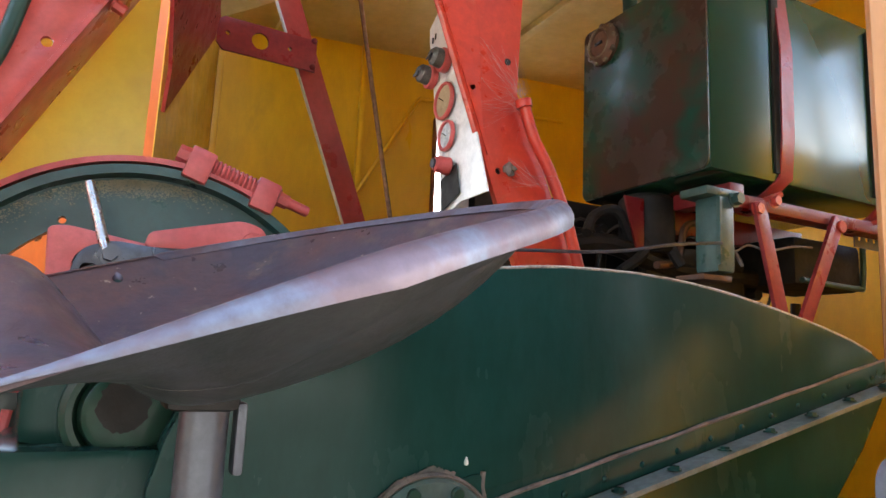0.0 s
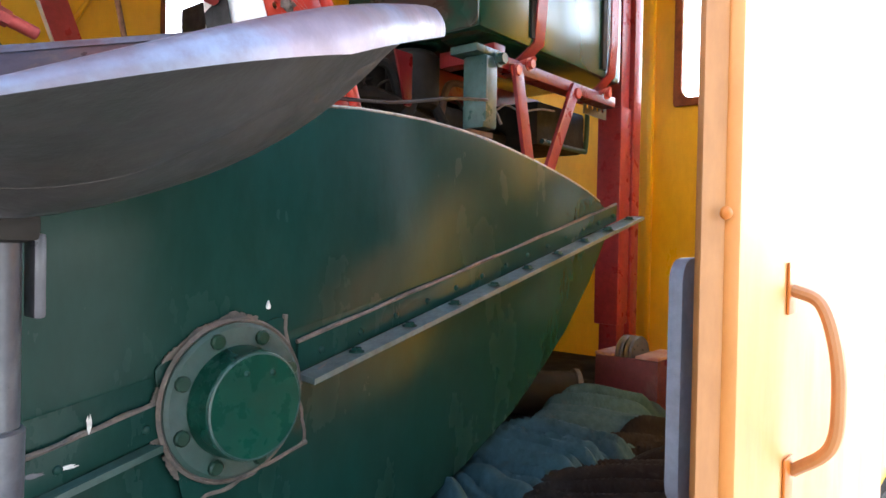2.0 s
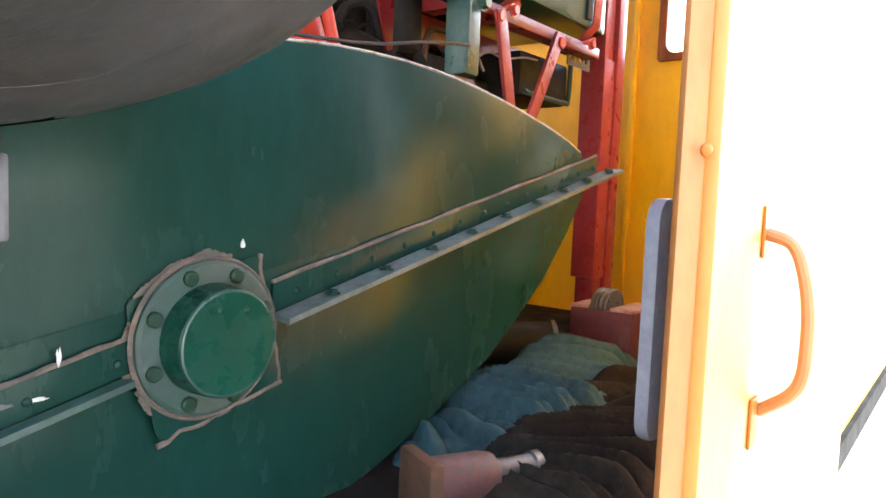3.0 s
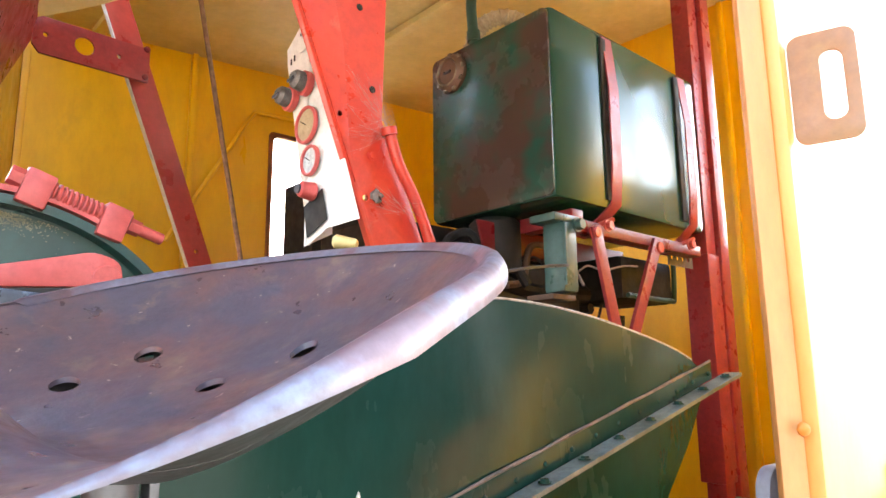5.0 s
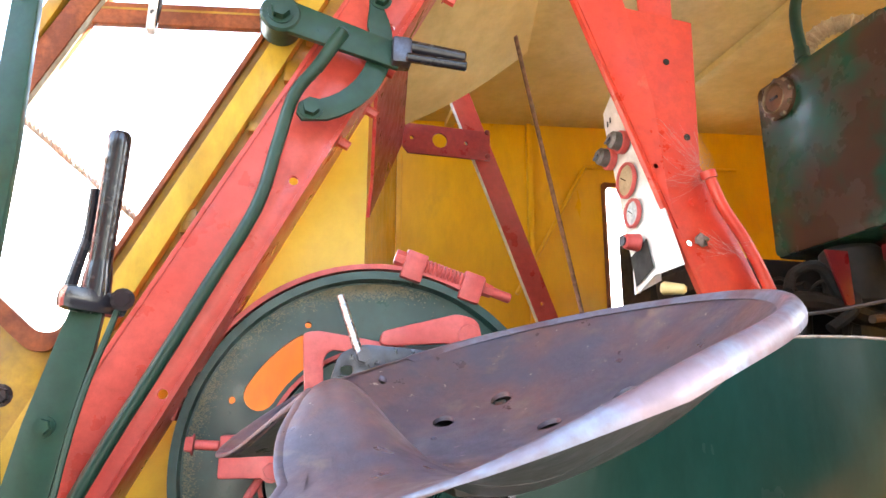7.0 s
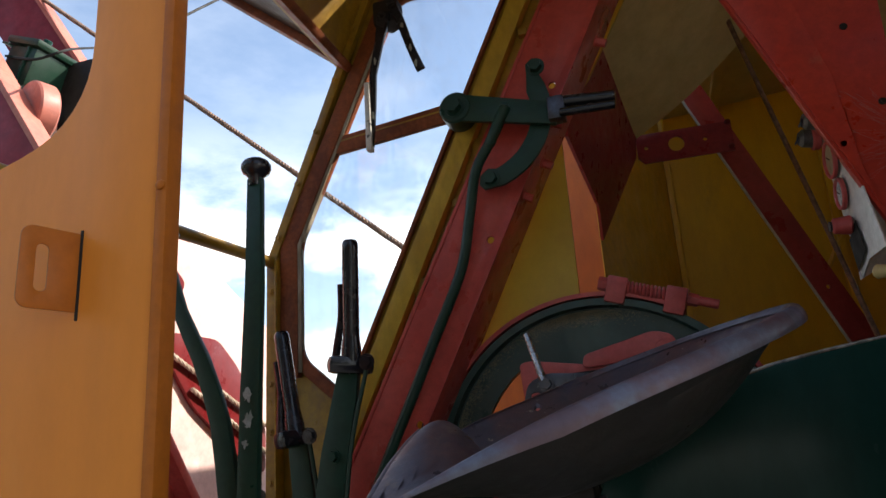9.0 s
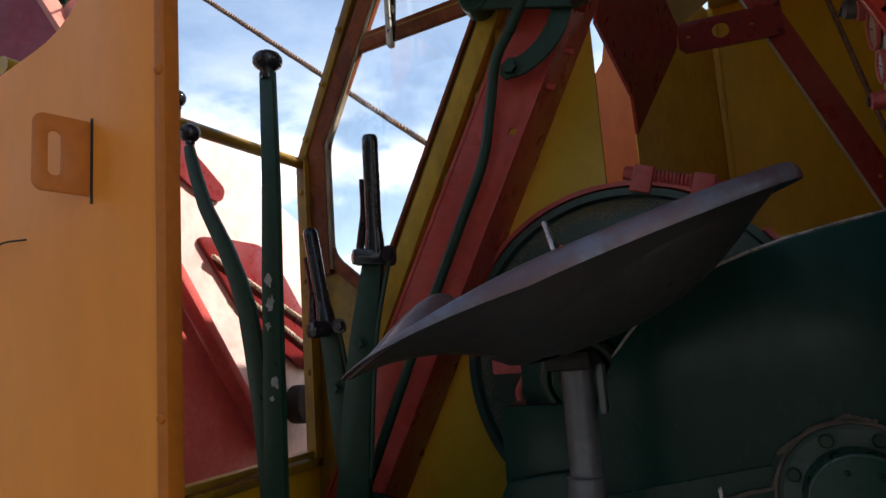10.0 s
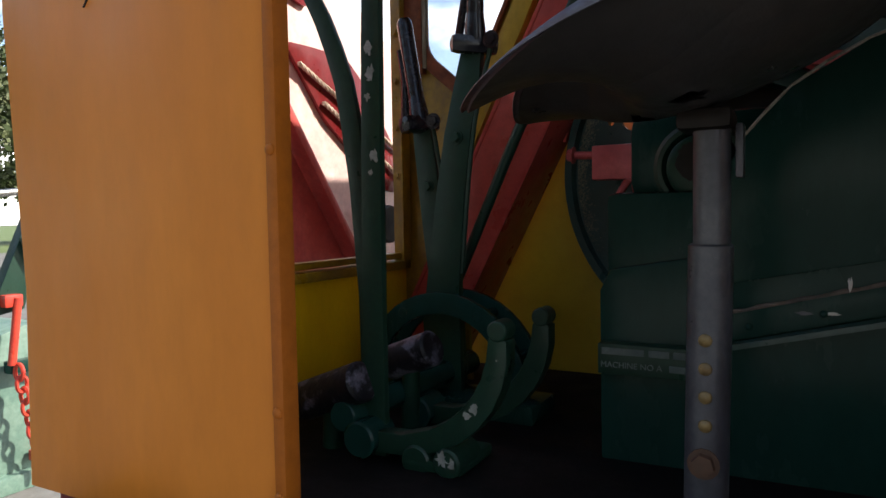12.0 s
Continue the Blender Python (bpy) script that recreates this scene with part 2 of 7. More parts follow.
def thing(name, label, category, group="", kind=""):
    return tagged(new(name), label, category, group, kind)


def solid(name, bm, material, label, category="", group="", kind="", angle=35.0):
    return tagged(new(name, finish(bm, name, material, angle)), label, category, group, kind)


def box(x0, x1, y0, y1, z0, z1, bevel=0.0, bm=None):
    own = bmesh.new()
    bmesh.ops.create_cube(own, size=1.0)
    for v in own.verts:
        v.co = Vector(((x0 + x1) / 2 + v.co.x * (x1 - x0), (y0 + y1) / 2 + v.co.y * (y1 - y0), (z0 + z1) / 2 + v.co.z * (z1 - z0)))
    if bevel:
        bmesh.ops.bevel(own, geom=own.edges[:], offset=bevel, segments=2, affect="EDGES", profile=0.6)
    return merge(bm, own)


def merge(bm, own):
    if bm is None:
        return own
    me = bpy.data.meshes.new("join")
    own.to_mesh(me)
    own.free()
    bm.from_mesh(me)
    bpy.data.meshes.remove(me)
    return bm


def basis(way):
    way = Vector(way).normalized()
    side = way.orthogonal().normalized()
    return way, side, way.cross(side)


def rod(p0, p1, r0, r1=None, seg=16, bm=None, bevel=0.0):
    """A round bar from p0 to p1, with closed, softened ends."""
    p0, p1 = Vector(p0), Vector(p1)
    r1 = r0 if r1 is None else r1
    way, a, b = basis(p1 - p0)
    length = (p1 - p0).length
    prof = [(0.0, 0.0), (0.0, max(r0 - bevel, 0)), (bevel, r0), (length - bevel, r1), (length, max(r1 - bevel, 0)), (length, 0.0)] if bevel else [(0.0, 0.0), (0.0, r0), (length, r1), (length, 0.0)]
    return lathe(prof, p0, way, seg, bm)


def lathe(prof, origin, way, seg=32, bm=None, arc=(0.0, 2 * math.pi)):
    """Turns a profile of (along, radius) round the axis."""
    bm = bm or bmesh.new()
    way, a, b = basis(way)
    origin = Vector(origin)
    full = abs(arc[1] - arc[0] - 2 * math.pi) < 1e-6
    cols = []
    for i in range(seg if full else seg + 1):
        t = arc[0] + (arc[1] - arc[0]) * i / seg
        d = a * math.cos(t) + b * math.sin(t)
        cols.append([bm.verts.new(origin + way * h + d * r) for h, r in prof])
    for i in range(seg):
        c, e = cols[i], cols[(i + 1) % len(cols)]
        for k in range(len(prof) - 1):
            quad = [c[k], c[k + 1], e[k + 1], e[k]]
            if prof[k][1] < 1e-7:
                quad = [c[k], c[k + 1], e[k + 1]]
            elif prof[k + 1][1] < 1e-7:
                quad = [c[k], c[k + 1], e[k]]
            if prof[k][1] < 1e-7 and prof[k + 1][1] < 1e-7:
                continue
            bm.faces.new(quad)
    bmesh.ops.remove_doubles(bm, verts=bm.verts[:], dist=1e-6)
    return bm


def hose(points, r, seg=10, bm=None, smooth=6, taper=None):
    """A round tube swept along a smooth line through the points."""
    bm = bm or bmesh.new()
    pts = smooth_line(points, smooth) if smooth > 1 else [Vector(p) for p in points]
    rings = []
    up = None
    for i, p in enumerate(pts):
        way = (pts[min(i + 1, len(pts) - 1)] - pts[max(i - 1, 0)]).normalized()
        if up is None:
            up = way.orthogonal().normalized()
        up = (up - way * up.dot(way)).normalized()
        side = way.cross(up)
        rr = r if taper is None else r + (taper - r) * i / (len(pts) - 1)
        rings.append([bm.verts.new(p + (up * math.cos(2 * math.pi * k / seg) + side * math.sin(2 * math.pi * k / seg)) * rr) for k in range(seg)])
    for c, e in zip(rings, rings[1:]):
        for k in range(seg):
            bm.faces.new([c[k], c[(k + 1) % seg], e[(k + 1) % seg], e[k]])
    bm.faces.new(rings[0])
    bm.faces.new(rings[-1])
    return bm


def smooth_line(points, n):
    p = [Vector(q) for q in points]
    p = [p[0] * 2 - p[1]] + p + [p[-1] * 2 - p[-2]]
    out = []
    for i in range(1, len(p) - 2):
        a, b, c, d = p[i - 1:i + 3]
        for k in range(n):
            t = k / n
            out.append(0.5 * ((2 * b) + (c - a) * t + (2 * a - 5 * b + 4 * c - d) * t * t + (3 * b - a - 3 * c + d) * t ** 3))
    out.append(p[-2])
    return out


def plate(outer, holes, origin, u, v, thick, bm=None, bevel=0.0):
    """A flat plate with holes: outlines in (u, v) metres, thickness along u x v."""
    own = bmesh.new()
    origin, u, v = Vector(origin), Vector(u).normalized(), Vector(v).normalized()
    n = u.cross(v).normalized()
    edges = []
    for ring in [outer] + list(holes):
        vs = [own.verts.new(origin + u * p[0] + v * p[1]) for p in ring]
        edges += [own.edges.new((vs[i], vs[(i + 1) % len(vs)])) for i in range(len(vs))]
    bmesh.ops.triangle_fill(own, use_beauty=True, use_dissolve=False, edges=edges, normal=n)
    got = bmesh.ops.extrude_face_region(own, geom=own.faces[:])
    bmesh.ops.translate(own, verts=[g for g in got["geom"] if isinstance(g, bmesh.types.BMVert)], vec=n * thick)
    if bevel:
        bmesh.ops.recalc_face_normals(own, faces=own.faces[:])
        sharp = [e for e in own.edges if len(e.link_faces) == 2 and e.calc_face_angle() > 0.9]
        bmesh.ops.bevel(own, geom=sharp, offset=bevel, segments=2, affect="EDGES", profile=0.6)
    return merge(bm, own)


def ring_of(cx, cy, r, n=20, ry=None):
    return [(cx + r * math.cos(2 * math.pi * i / n), cy + (ry or r) * math.sin(2 * math.pi * i / n)) for i in range(n)]


def rounded(x0, x1, y0, y1, r, n=5):
    out = []
    for cx, cy, a in ((x1 - r, y1 - r, 0), (x0 + r, y1 - r, 90), (x0 + r, y0 + r, 180), (x1 - r, y0 + r, 270)):
        out += [(cx + r * math.cos(radians(a + 90 * i / n)), cy + r * math.sin(radians(a + 90 * i / n))) for i in range(n + 1)]
    return out


def rounded_poly(pts, r, n=4):
    out = []
    for i, p in enumerate(pts):
        p, a, b = Vector(p), Vector(pts[i - 1]), Vector(pts[(i + 1) % len(pts)])
        da, db = (a - p), (b - p)
        k = min(r, da.length * 0.45, db.length * 0.45)
        s, e = p + da.normalized() * k, p + db.normalized() * k
        out += [tuple(s * (1 - t) ** 2 + p * 2 * t * (1 - t) + e * t * t) for t in (j / n for j in range(n + 1))]
    return out


def bolt(at, way, r=0.009, h=0.008, bm=None, washer=True):
    """A hexagon bolt head with its washer."""
    at, way = Vector(at), Vector(way).normalized()
    bm = bm or bmesh.new()
    if washer:
        rod(at, at + way * 0.002, r * 1.35, seg=14, bm=bm)
    own = bmesh.new()
    rod(at + way * 0.0018, at + way * h, r, r * 0.94, seg=6, bm=own)
    return merge(bm, own)


def rivet(at, way, r=0.006, bm=None):
    return lathe([(0, r), (r * 0.35, r * 0.9), (r * 0.65, r * 0.5), (r * 0.75, 0)], at, way, 10, bm)


def moved(ob, x=0.0, y=0.0, z=0.0):
    ob.location = (x, y, z)
    return ob

# ---------- setting: ground, cab shell ----------
STRIP_PAINT = mat("pale_yellow_strip_paint", (0.74, 0.46, 0.05), 0.45, second=(0.66, 0.38, 0.035), scale=3, bump=0.06)
FAR, NEAR_L, NEAR_R, REAR, FRONT, FLOOR_Z = 2.60, 0.310, 0.200, 2.3, -0.595, -0.48


def roof_z(x):
    return 1.245 + 0.06 * x


def build_shell():
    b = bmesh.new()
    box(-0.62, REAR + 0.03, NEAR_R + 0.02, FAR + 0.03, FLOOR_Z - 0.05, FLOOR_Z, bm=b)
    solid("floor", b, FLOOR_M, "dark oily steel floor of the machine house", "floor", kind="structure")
    # far side wall with its window
    outer = [(0.32, FLOOR_Z), (REAR, FLOOR_Z), (REAR, roof_z(REAR)), (0.32, roof_z(0.32))]
    b = plate(outer, [rounded(1.275, 1.77, 0.36, 1.038, 0.03)], (0, FAR + 0.02, 0), (1, 0, 0), (0, 0, 1), 0.02)
    far = solid("wall_far", b, YELLOW, "yellow painted sheet steel side wall with a window", "wall", kind="structure")
    for x in (0.335, 0.915):
        part("rib", box(x - 0.012, x + 0.012, FAR - 0.028, FAR - 0.001, FLOOR_Z, roof_z(x) - 0.004, 0.004), YELLOW, far)
    b = plate(rounded(1.258, 1.787, 0.343, 1.055, 0.02), [rounded(1.277, 1.768, 0.362, 1.036, 0.03)], (0, FAR, 0), (1, 0, 0), (0, 0, 1), 0.012, bevel=0.003)
    w = thing("window_1", "side window in a red-brown timber frame with clear glass", "window", kind="structure")
    part("window_frame", b, WOODFRAME, w)
    p = part("pane", plate(rounded(1.27, 1.775, 0.355, 1.043, 0.03), [], (0, FAR + 0.012, 0), (1, 0, 0), (0, 0, 1), 0.004), GLASS, w)
    p.visible_shadow = False
    # rear wall with its narrow window
    outer = [(NEAR_R + 0.06, FLOOR_Z), (FAR, FLOOR_Z), (FAR, roof_z(REAR)), (NEAR_R + 0.06, roof_z(REAR))]
    b = plate(outer, [rounded(0.73, 0.955, 0.455, 1.13, 0.035), rounded(0.30, 0.57, 0.64, 1.22, 0.03)], (REAR, 0, 0), (0, 1, 0), (0, 0, 1), 0.02)
    rear = solid("wall_rear", b, YELLOW, "yellow painted sheet steel rear wall with a narrow window", "wall", kind="structure")
    for y in (1.06, 1.17):
        part("rib", box(REAR - 0.02, REAR - 0.001, y - 0.01, y + 0.01, FLOOR_Z, roof_z(REAR) - 0.004, 0.004), YELLOW, rear)
    part("rib", box(REAR - 0.025, REAR - 0.001, 1.15, FAR - 0.03, 1.08, 1.10, 0.004), YELLOW, rear)
    w = thing("window_2", "narrow rear window in a red-brown frame with rubber-rounded corners", "window", kind="structure")
    part("window_frame", plate(rounded(0.705, 0.98, 0.43, 1.155, 0.012), [rounded(0.733, 0.952, 0.458, 1.127, 0.035)], (REAR - 0.014, 0, 0), (0, 1, 0), (0, 0, 1), 0.012, bevel=0.003), WOODFRAME, w)
    p = part("pane", plate(rounded(0.725, 0.96, 0.45, 1.135, 0.035), [], (REAR + 0.008, 0, 0), (0, 1, 0), (0, 0, 1), 0.004), GLASS, w)
    p.visible_shadow = False
    # ceiling
    b = bmesh.new()
    vs = []
    for x, y in ((-0.30, NEAR_R), (REAR + 0.02, NEAR_R), (REAR + 0.02, FAR + 0.02), (0.33, FAR + 0.02), (0.33, 1.07), (-0.30, 1.07)):
        vs += [b.verts.new((x, y, roof_z(x))), b.verts.new((x, y, roof_z(x) + 0.02))]
    b.faces.new(vs[0::2])
    b.faces.new(vs[1::2])
    for i in range(6):
        j = (i + 1) % 6
        b.faces.new([vs[2 * i], vs[2 * j], vs[2 * j + 1], vs[2 * i + 1]])
    for x in (0.55, 1.45):
        box(x - 0.02, x + 0.02, NEAR_R + 0.03, FAR - 0.01, roof_z(x) - 0.03, roof_z(x) - 0.002, 0.004, bm=b)
    solid("ceiling", b, CREAM, "cream painted sheet metal roof lining", "ceiling", kind="structure")
    # sheet that slopes down to the front under the roof
    b = bmesh.new()
    rows = []
    for i in range(9):
        t = i / 8
        sag = -0.02 * math.sin(math.pi * t)
        rows.append([b.verts.new((0.58 - 0.36 * t, 1.68 + 0.10 * t, 1.10 - 0.235 * t + sag)), b.verts.new((0.46 - 0.33 * t, 1.07, 1.22 - 0.2 * t))])
    for p, q in zip(rows, rows[1:]):
        b.faces.new([p[0], p[1], q[1], q[0]])
    got = bmesh.ops.extrude_face_region(b, geom=b.faces[:])
    bmesh.ops.translate(b, verts=[g for g in got["geom"] if isinstance(g, bmesh.types.BMVert)], vec=(0, 0, 0.006))
    solid("roof_sheet", b, CREAM, "cream bent roof sheet sloping down above the hoist", "panel", kind="structure")
    # forward side panel behind the frame, strip beside it
    b = plate([(-0.58, FLOOR_Z), (-0.05, FLOOR_Z), (-0.05, -0.345), (-0.15, -0.27), (-0.215, -0.15), (-0.235, -0.05), (-0.20, 0.06), (-0.14, 0.165), (-0.06, 0.225), (0.052, 0.262), (0.052, 0.72), (0.13, 0.80), (0.31, 1.12), (0.236, 1.12), (0.06, 0.85), (-0.455, -0.06)], [], (0, 1.215, 0), (1, 0, 0), (0, 0, 1), 0.012)
    solid("wall_hoist", b, LEMON, "yellow sheet steel panel behind the hoist wheel", "wall", kind="structure")
    b = plate([(0, FLOOR_Z), (1.02, FLOOR_Z), (1.02, roof_z(0.3)), (0, 1.05)], [], (0.085, 1.60, 0), (0.235, 0.98, 0), (0, 0, 1), 0.003)
    far_door = plate([(-0.6, FLOOR_Z), (0.31, FLOOR_Z), (0.31, 1.32), (-0.08, 1.30), (-0.11, 1.14), (-0.146, 1.09), (-0.146, 0.46), (-0.6, 0.42)], [], (0, FAR - 0.01, 0), (1, 0, 0), (0, 0, 1), 0.012)
    solid("door_3", far_door, ORANGE_DEEP, "orange sheet steel door on the far side of the hoist", "door", kind="structure")
    solid("wall_strip", b, STRIP_PAINT, "narrow yellow sheet steel panel set at an angle", "wall", kind="structure")


def build_doors():
    # recessed leaf with a rounded window, beside the front
    d = moved(thing("door_1", "orange painted sheet steel cab door with a rounded window opening", "door", kind="structure"), -0.014)
    win = rounded_poly([(-0.373, 0.398), (-0.373, 0.95), (-0.66, 0.95), (-0.66, 0.318)], 0.10, 8)
    outer = [(-0.262, FLOOR_Z), (-0.262, 1.1), (-0.70, 1.1), (-0.712, 0.13), (-0.688, -0.22), (-0.696, FLOOR_Z)]
    part("panel", plate(outer, [win], (0, NEAR_L, 0), (1, 0, 0), (0, 0, 1), 0.018, bevel=0.003), ORANGE, d)
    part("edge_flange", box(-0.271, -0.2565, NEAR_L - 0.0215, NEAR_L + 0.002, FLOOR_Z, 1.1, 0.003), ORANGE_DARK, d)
    b = plate(rounded(0, 0.069, -0.0435, 0.0435, 0.012), [rounded(0.040, 0.053, -0.025, 0.025, 0.006)], (-0.366, NEAR_L - 0.011, 0.2185), (-0.27, -0.96, 0), (0, 0, 1), 0.003, bevel=0.001)
    part("hasp", b, ORANGE_DARK, d, "slotted orange hasp plate")
    # Black strip holds both dirt and the dark gap's shade at the hinge.
    part("dirt_and_gap", box(-0.369, -0.3655, NEAR_L - 0.0195, NEAR_L - 0.0175, 0.166, 0.266, 0.0008), BLACK_MATT, d, "black strip for dirt and the shadowed gap beside the hasp")
    for z in (0.30, -0.071, -0.33, -0.415):
        part("rivet", rivet((-0.264, NEAR_L - 0.0215, z), (0, -1, 0), 0.006), ORANGE_DARK, d)
    part("wire", hose([(-0.472, NEAR_L - 0.019, 0.139), (-0.50, NEAR_L - 0.03, 0.136), (-0.53, NEAR_L - 0.02, 0.125), (-0.545, NEAR_L - 0.019, 0.11)], 0.0011, 6), BLACK_MATT, d, "bent dark wire end")
    # sunlit leaf: the glare's washed-out tone is put into its orange
    d = thing("door_2", "orange sheet steel cab door with grab handle, sun glare in its paint", "door", kind="structure")
    part("panel", plate([(0.448, FLOOR_Z), (1.16, FLOOR_Z), (1.16, 1.16), (0.448, 1.16)], [], (0, NEAR_R + 0.012, 0), (1, 0, 0), (0, 0, 1), 0.012, bevel=0.003), ORANGE_SUNLIT, d)
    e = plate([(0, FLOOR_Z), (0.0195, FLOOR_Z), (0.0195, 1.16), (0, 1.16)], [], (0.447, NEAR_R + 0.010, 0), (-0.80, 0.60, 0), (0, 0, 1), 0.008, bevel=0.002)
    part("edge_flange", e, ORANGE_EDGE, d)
    b = plate(rounded(0, 0.046, -0.0435, 0.0435, 0.009), [rounded(0.021, 0.036, -0.027, 0.027, 0.0072)], (0.460, NEAR_R - 0.0005, 0.2215), (0.27, -0.96, 0), (0, 0, 1), 0.003, bevel=0.001)
    part("hasp", b, HASP_PAINT, d, "slotted orange hasp plate")
    b = hose([(0.584, 0.197, -0.086), (0.582, 0.175, -0.096), (0.578, 0.163, -0.130), (0.580, 0.160, -0.172), (0.586, 0.166, -0.215), (0.599, 0.197, -0.244)], 0.0056, 10)
    h = part("grab_handle", b, ORANGE_EDGE, d, "bent round bar grab handle")
    for z in (-0.085, -0.252):
        part("lug", box(0.575, 0.602, NEAR_R - 0.003, NEAR_R - 0.0005, z - 0.022, z + 0.022, 0.001), ORANGE_DARK, h)
    for z in (-0.027, -0.31):
        part("rivet", rivet((0.4385, NEAR_R + 0.0075, z), (-0.6, -0.8, 0), 0.005), ORANGE_DARK, d)
    g = thing("door_stop", "pale grey painted plate with rounded ends behind the door", "door stop")
    part("plate", plate(rounded(0.475, 0.56, -0.258, -0.060, 0.02), [], (0, 0.262, 0), (1, 0, 0), (0, 0, 1), 0.012, bevel=0.003), mat("pale_lavender_grey_paint", (0.2, 0.2, 0.225), 0.55, second=(0.16, 0.155, 0.18), scale=6, bump=0.08, chips=(0.4, 0.06, 0.05), chip_at=0.7), g)
    # unseen house wall behind the leaf: blocks light, open for the tank's sky reflection
    b = plate([(1.165, FLOOR_Z), (REAR - 0.002, FLOOR_Z), (REAR - 0.002, 0.66), (1.86, 0.66), (1.86, 1.30), (1.165, 1.28)], [], (0, NEAR_R + 0.05, 0), (1, 0, 0), (0, 0, 1), 0.02)
    solid("wall_near", b, YELLOW, "unseen yellow sheet steel side wall of the machine house", "wall", kind="structure")
    b = box(-0.36, 0.86, NEAR_R + 0.04, NEAR_L + 0.04, 1.165, roof_z(-0.3) - 0.004)
    solid("trim", b, ORANGE, "orange header above the doorway", "trim", kind="structure")


BARE_WOOD = mat("bare_grey_wood", (0.34, 0.3, 0.23), 0.7, second=(0.16, 0.12, 0.07), scale=18, streak=4, bump=0.2)
DUSTY_YELLOW = mat("dusty_yellow_box_paint", (0.50, 0.31, 0.03), 0.5, spec=0.3, second=(0.40, 0.23, 0.02), scale=5, streak=2, bump=0.1, dust=(0.3, 0.2, 0.07), dust_at=0.56, chips=(0.2, 0.07, 0.025), chip_at=0.74, chip_scale=18)
VISOR = mat("weathered_brown_sheet", (0.045, 0.022, 0.012), 0.6, second=(0.03, 0.016, 0.01), scale=6, bump=0.2)


def build_front():
    f = thing("wall_front", "yellow painted cab front with an open windscreen", "wall", kind="structure")
    part("lower_panel", box(FRONT - 0.012, FRONT, NEAR_L + 0.02, 1.05, FLOOR_Z, -0.25), YELLOW, f)
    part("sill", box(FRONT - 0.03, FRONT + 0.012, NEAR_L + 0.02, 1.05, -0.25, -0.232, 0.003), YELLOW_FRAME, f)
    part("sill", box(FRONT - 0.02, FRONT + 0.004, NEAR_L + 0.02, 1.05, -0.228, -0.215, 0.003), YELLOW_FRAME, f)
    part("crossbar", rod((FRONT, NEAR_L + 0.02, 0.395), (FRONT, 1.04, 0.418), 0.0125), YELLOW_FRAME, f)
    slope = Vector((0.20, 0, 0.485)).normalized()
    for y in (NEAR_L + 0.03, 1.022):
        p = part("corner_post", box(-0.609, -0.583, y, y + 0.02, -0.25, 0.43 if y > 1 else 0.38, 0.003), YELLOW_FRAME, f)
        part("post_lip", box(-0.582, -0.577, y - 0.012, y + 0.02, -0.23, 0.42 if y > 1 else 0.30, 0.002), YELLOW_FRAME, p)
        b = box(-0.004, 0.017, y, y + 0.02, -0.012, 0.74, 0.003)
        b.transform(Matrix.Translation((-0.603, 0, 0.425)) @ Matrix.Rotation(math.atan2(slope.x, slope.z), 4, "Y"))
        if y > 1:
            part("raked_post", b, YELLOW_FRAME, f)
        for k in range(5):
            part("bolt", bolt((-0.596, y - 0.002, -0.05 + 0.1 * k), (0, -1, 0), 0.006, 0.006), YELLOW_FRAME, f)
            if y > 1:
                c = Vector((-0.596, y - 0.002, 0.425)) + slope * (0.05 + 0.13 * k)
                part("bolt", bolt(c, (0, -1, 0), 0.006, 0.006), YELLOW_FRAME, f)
    # closed strip above the windscreen opening; darker frame yellow stands for its shade
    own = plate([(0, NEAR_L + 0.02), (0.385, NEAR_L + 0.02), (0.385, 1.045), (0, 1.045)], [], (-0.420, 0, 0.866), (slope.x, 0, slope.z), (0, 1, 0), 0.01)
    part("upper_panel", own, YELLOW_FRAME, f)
    # windscreen swung out on its top hinge
    w = thing("front_hatch", "front hatch swung open on its top hinge, dark sheet in a red-brown timber frame", "window", kind="structure")
    out = Vector((-0.77, 0, 0.64)).normalized()
    org = (-0.385, 0, 0.862)
    part("window_frame", plate([(0, 0.40), (0.5, 0.40), (0.5, 1.03), (0, 1.03)], [[(0.035, 0.435), (0.465, 0.435), (0.465, 0.995), (0.035, 0.995)]], org, out, (0, 1, 0), 0.02, bevel=0.003), WOODFRAME, w)
    part("panel", plate([(0.03, 0.43), (0.47, 0.43), (0.47, 1.0), (0.03, 1.0)], [], Vector(org) + Vector((0, 0, 0.008)), out, (0, 1, 0), 0.006), VISOR, w, "dark brown weathered sheet in the frame")
    lip = [(0.0, 1.032), (0.5, 1.032), (0.5, 1.06)] + [(0.5 - 0.05 * i, 1.06 + 0.022 * math.sin(math.pi * i / 10)) for i in range(1, 10)] + [(0.0, 1.045)]
    part("drip_edge", plate(lip, [], Vector(org) - Vector((0, 0, 0.004)), out, (0, 1, 0), 0.006), VISOR, w)
    # side window between the corner post and the frame
    outer = [(-0.545, -0.48), (-0.38, -0.48), (-0.40, -0.12), (0.09, 0.85), (0.22, 1.14), (-0.25, 1.14), (-0.545, 0.43)]
    pane = rounded_poly([(-0.477, 0.19), (-0.395, 0.118), (-0.366, 0.118), (0.075, 1.03), (-0.205, 1.03), (-0.477, 0.45)], 0.03, 4)
    s = moved(thing("window_3", "angular side window in a red-brown timber frame beside the beam", "window", kind="structure"), -0.058, -0.008)
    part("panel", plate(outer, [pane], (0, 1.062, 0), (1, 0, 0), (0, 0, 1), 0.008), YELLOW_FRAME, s)
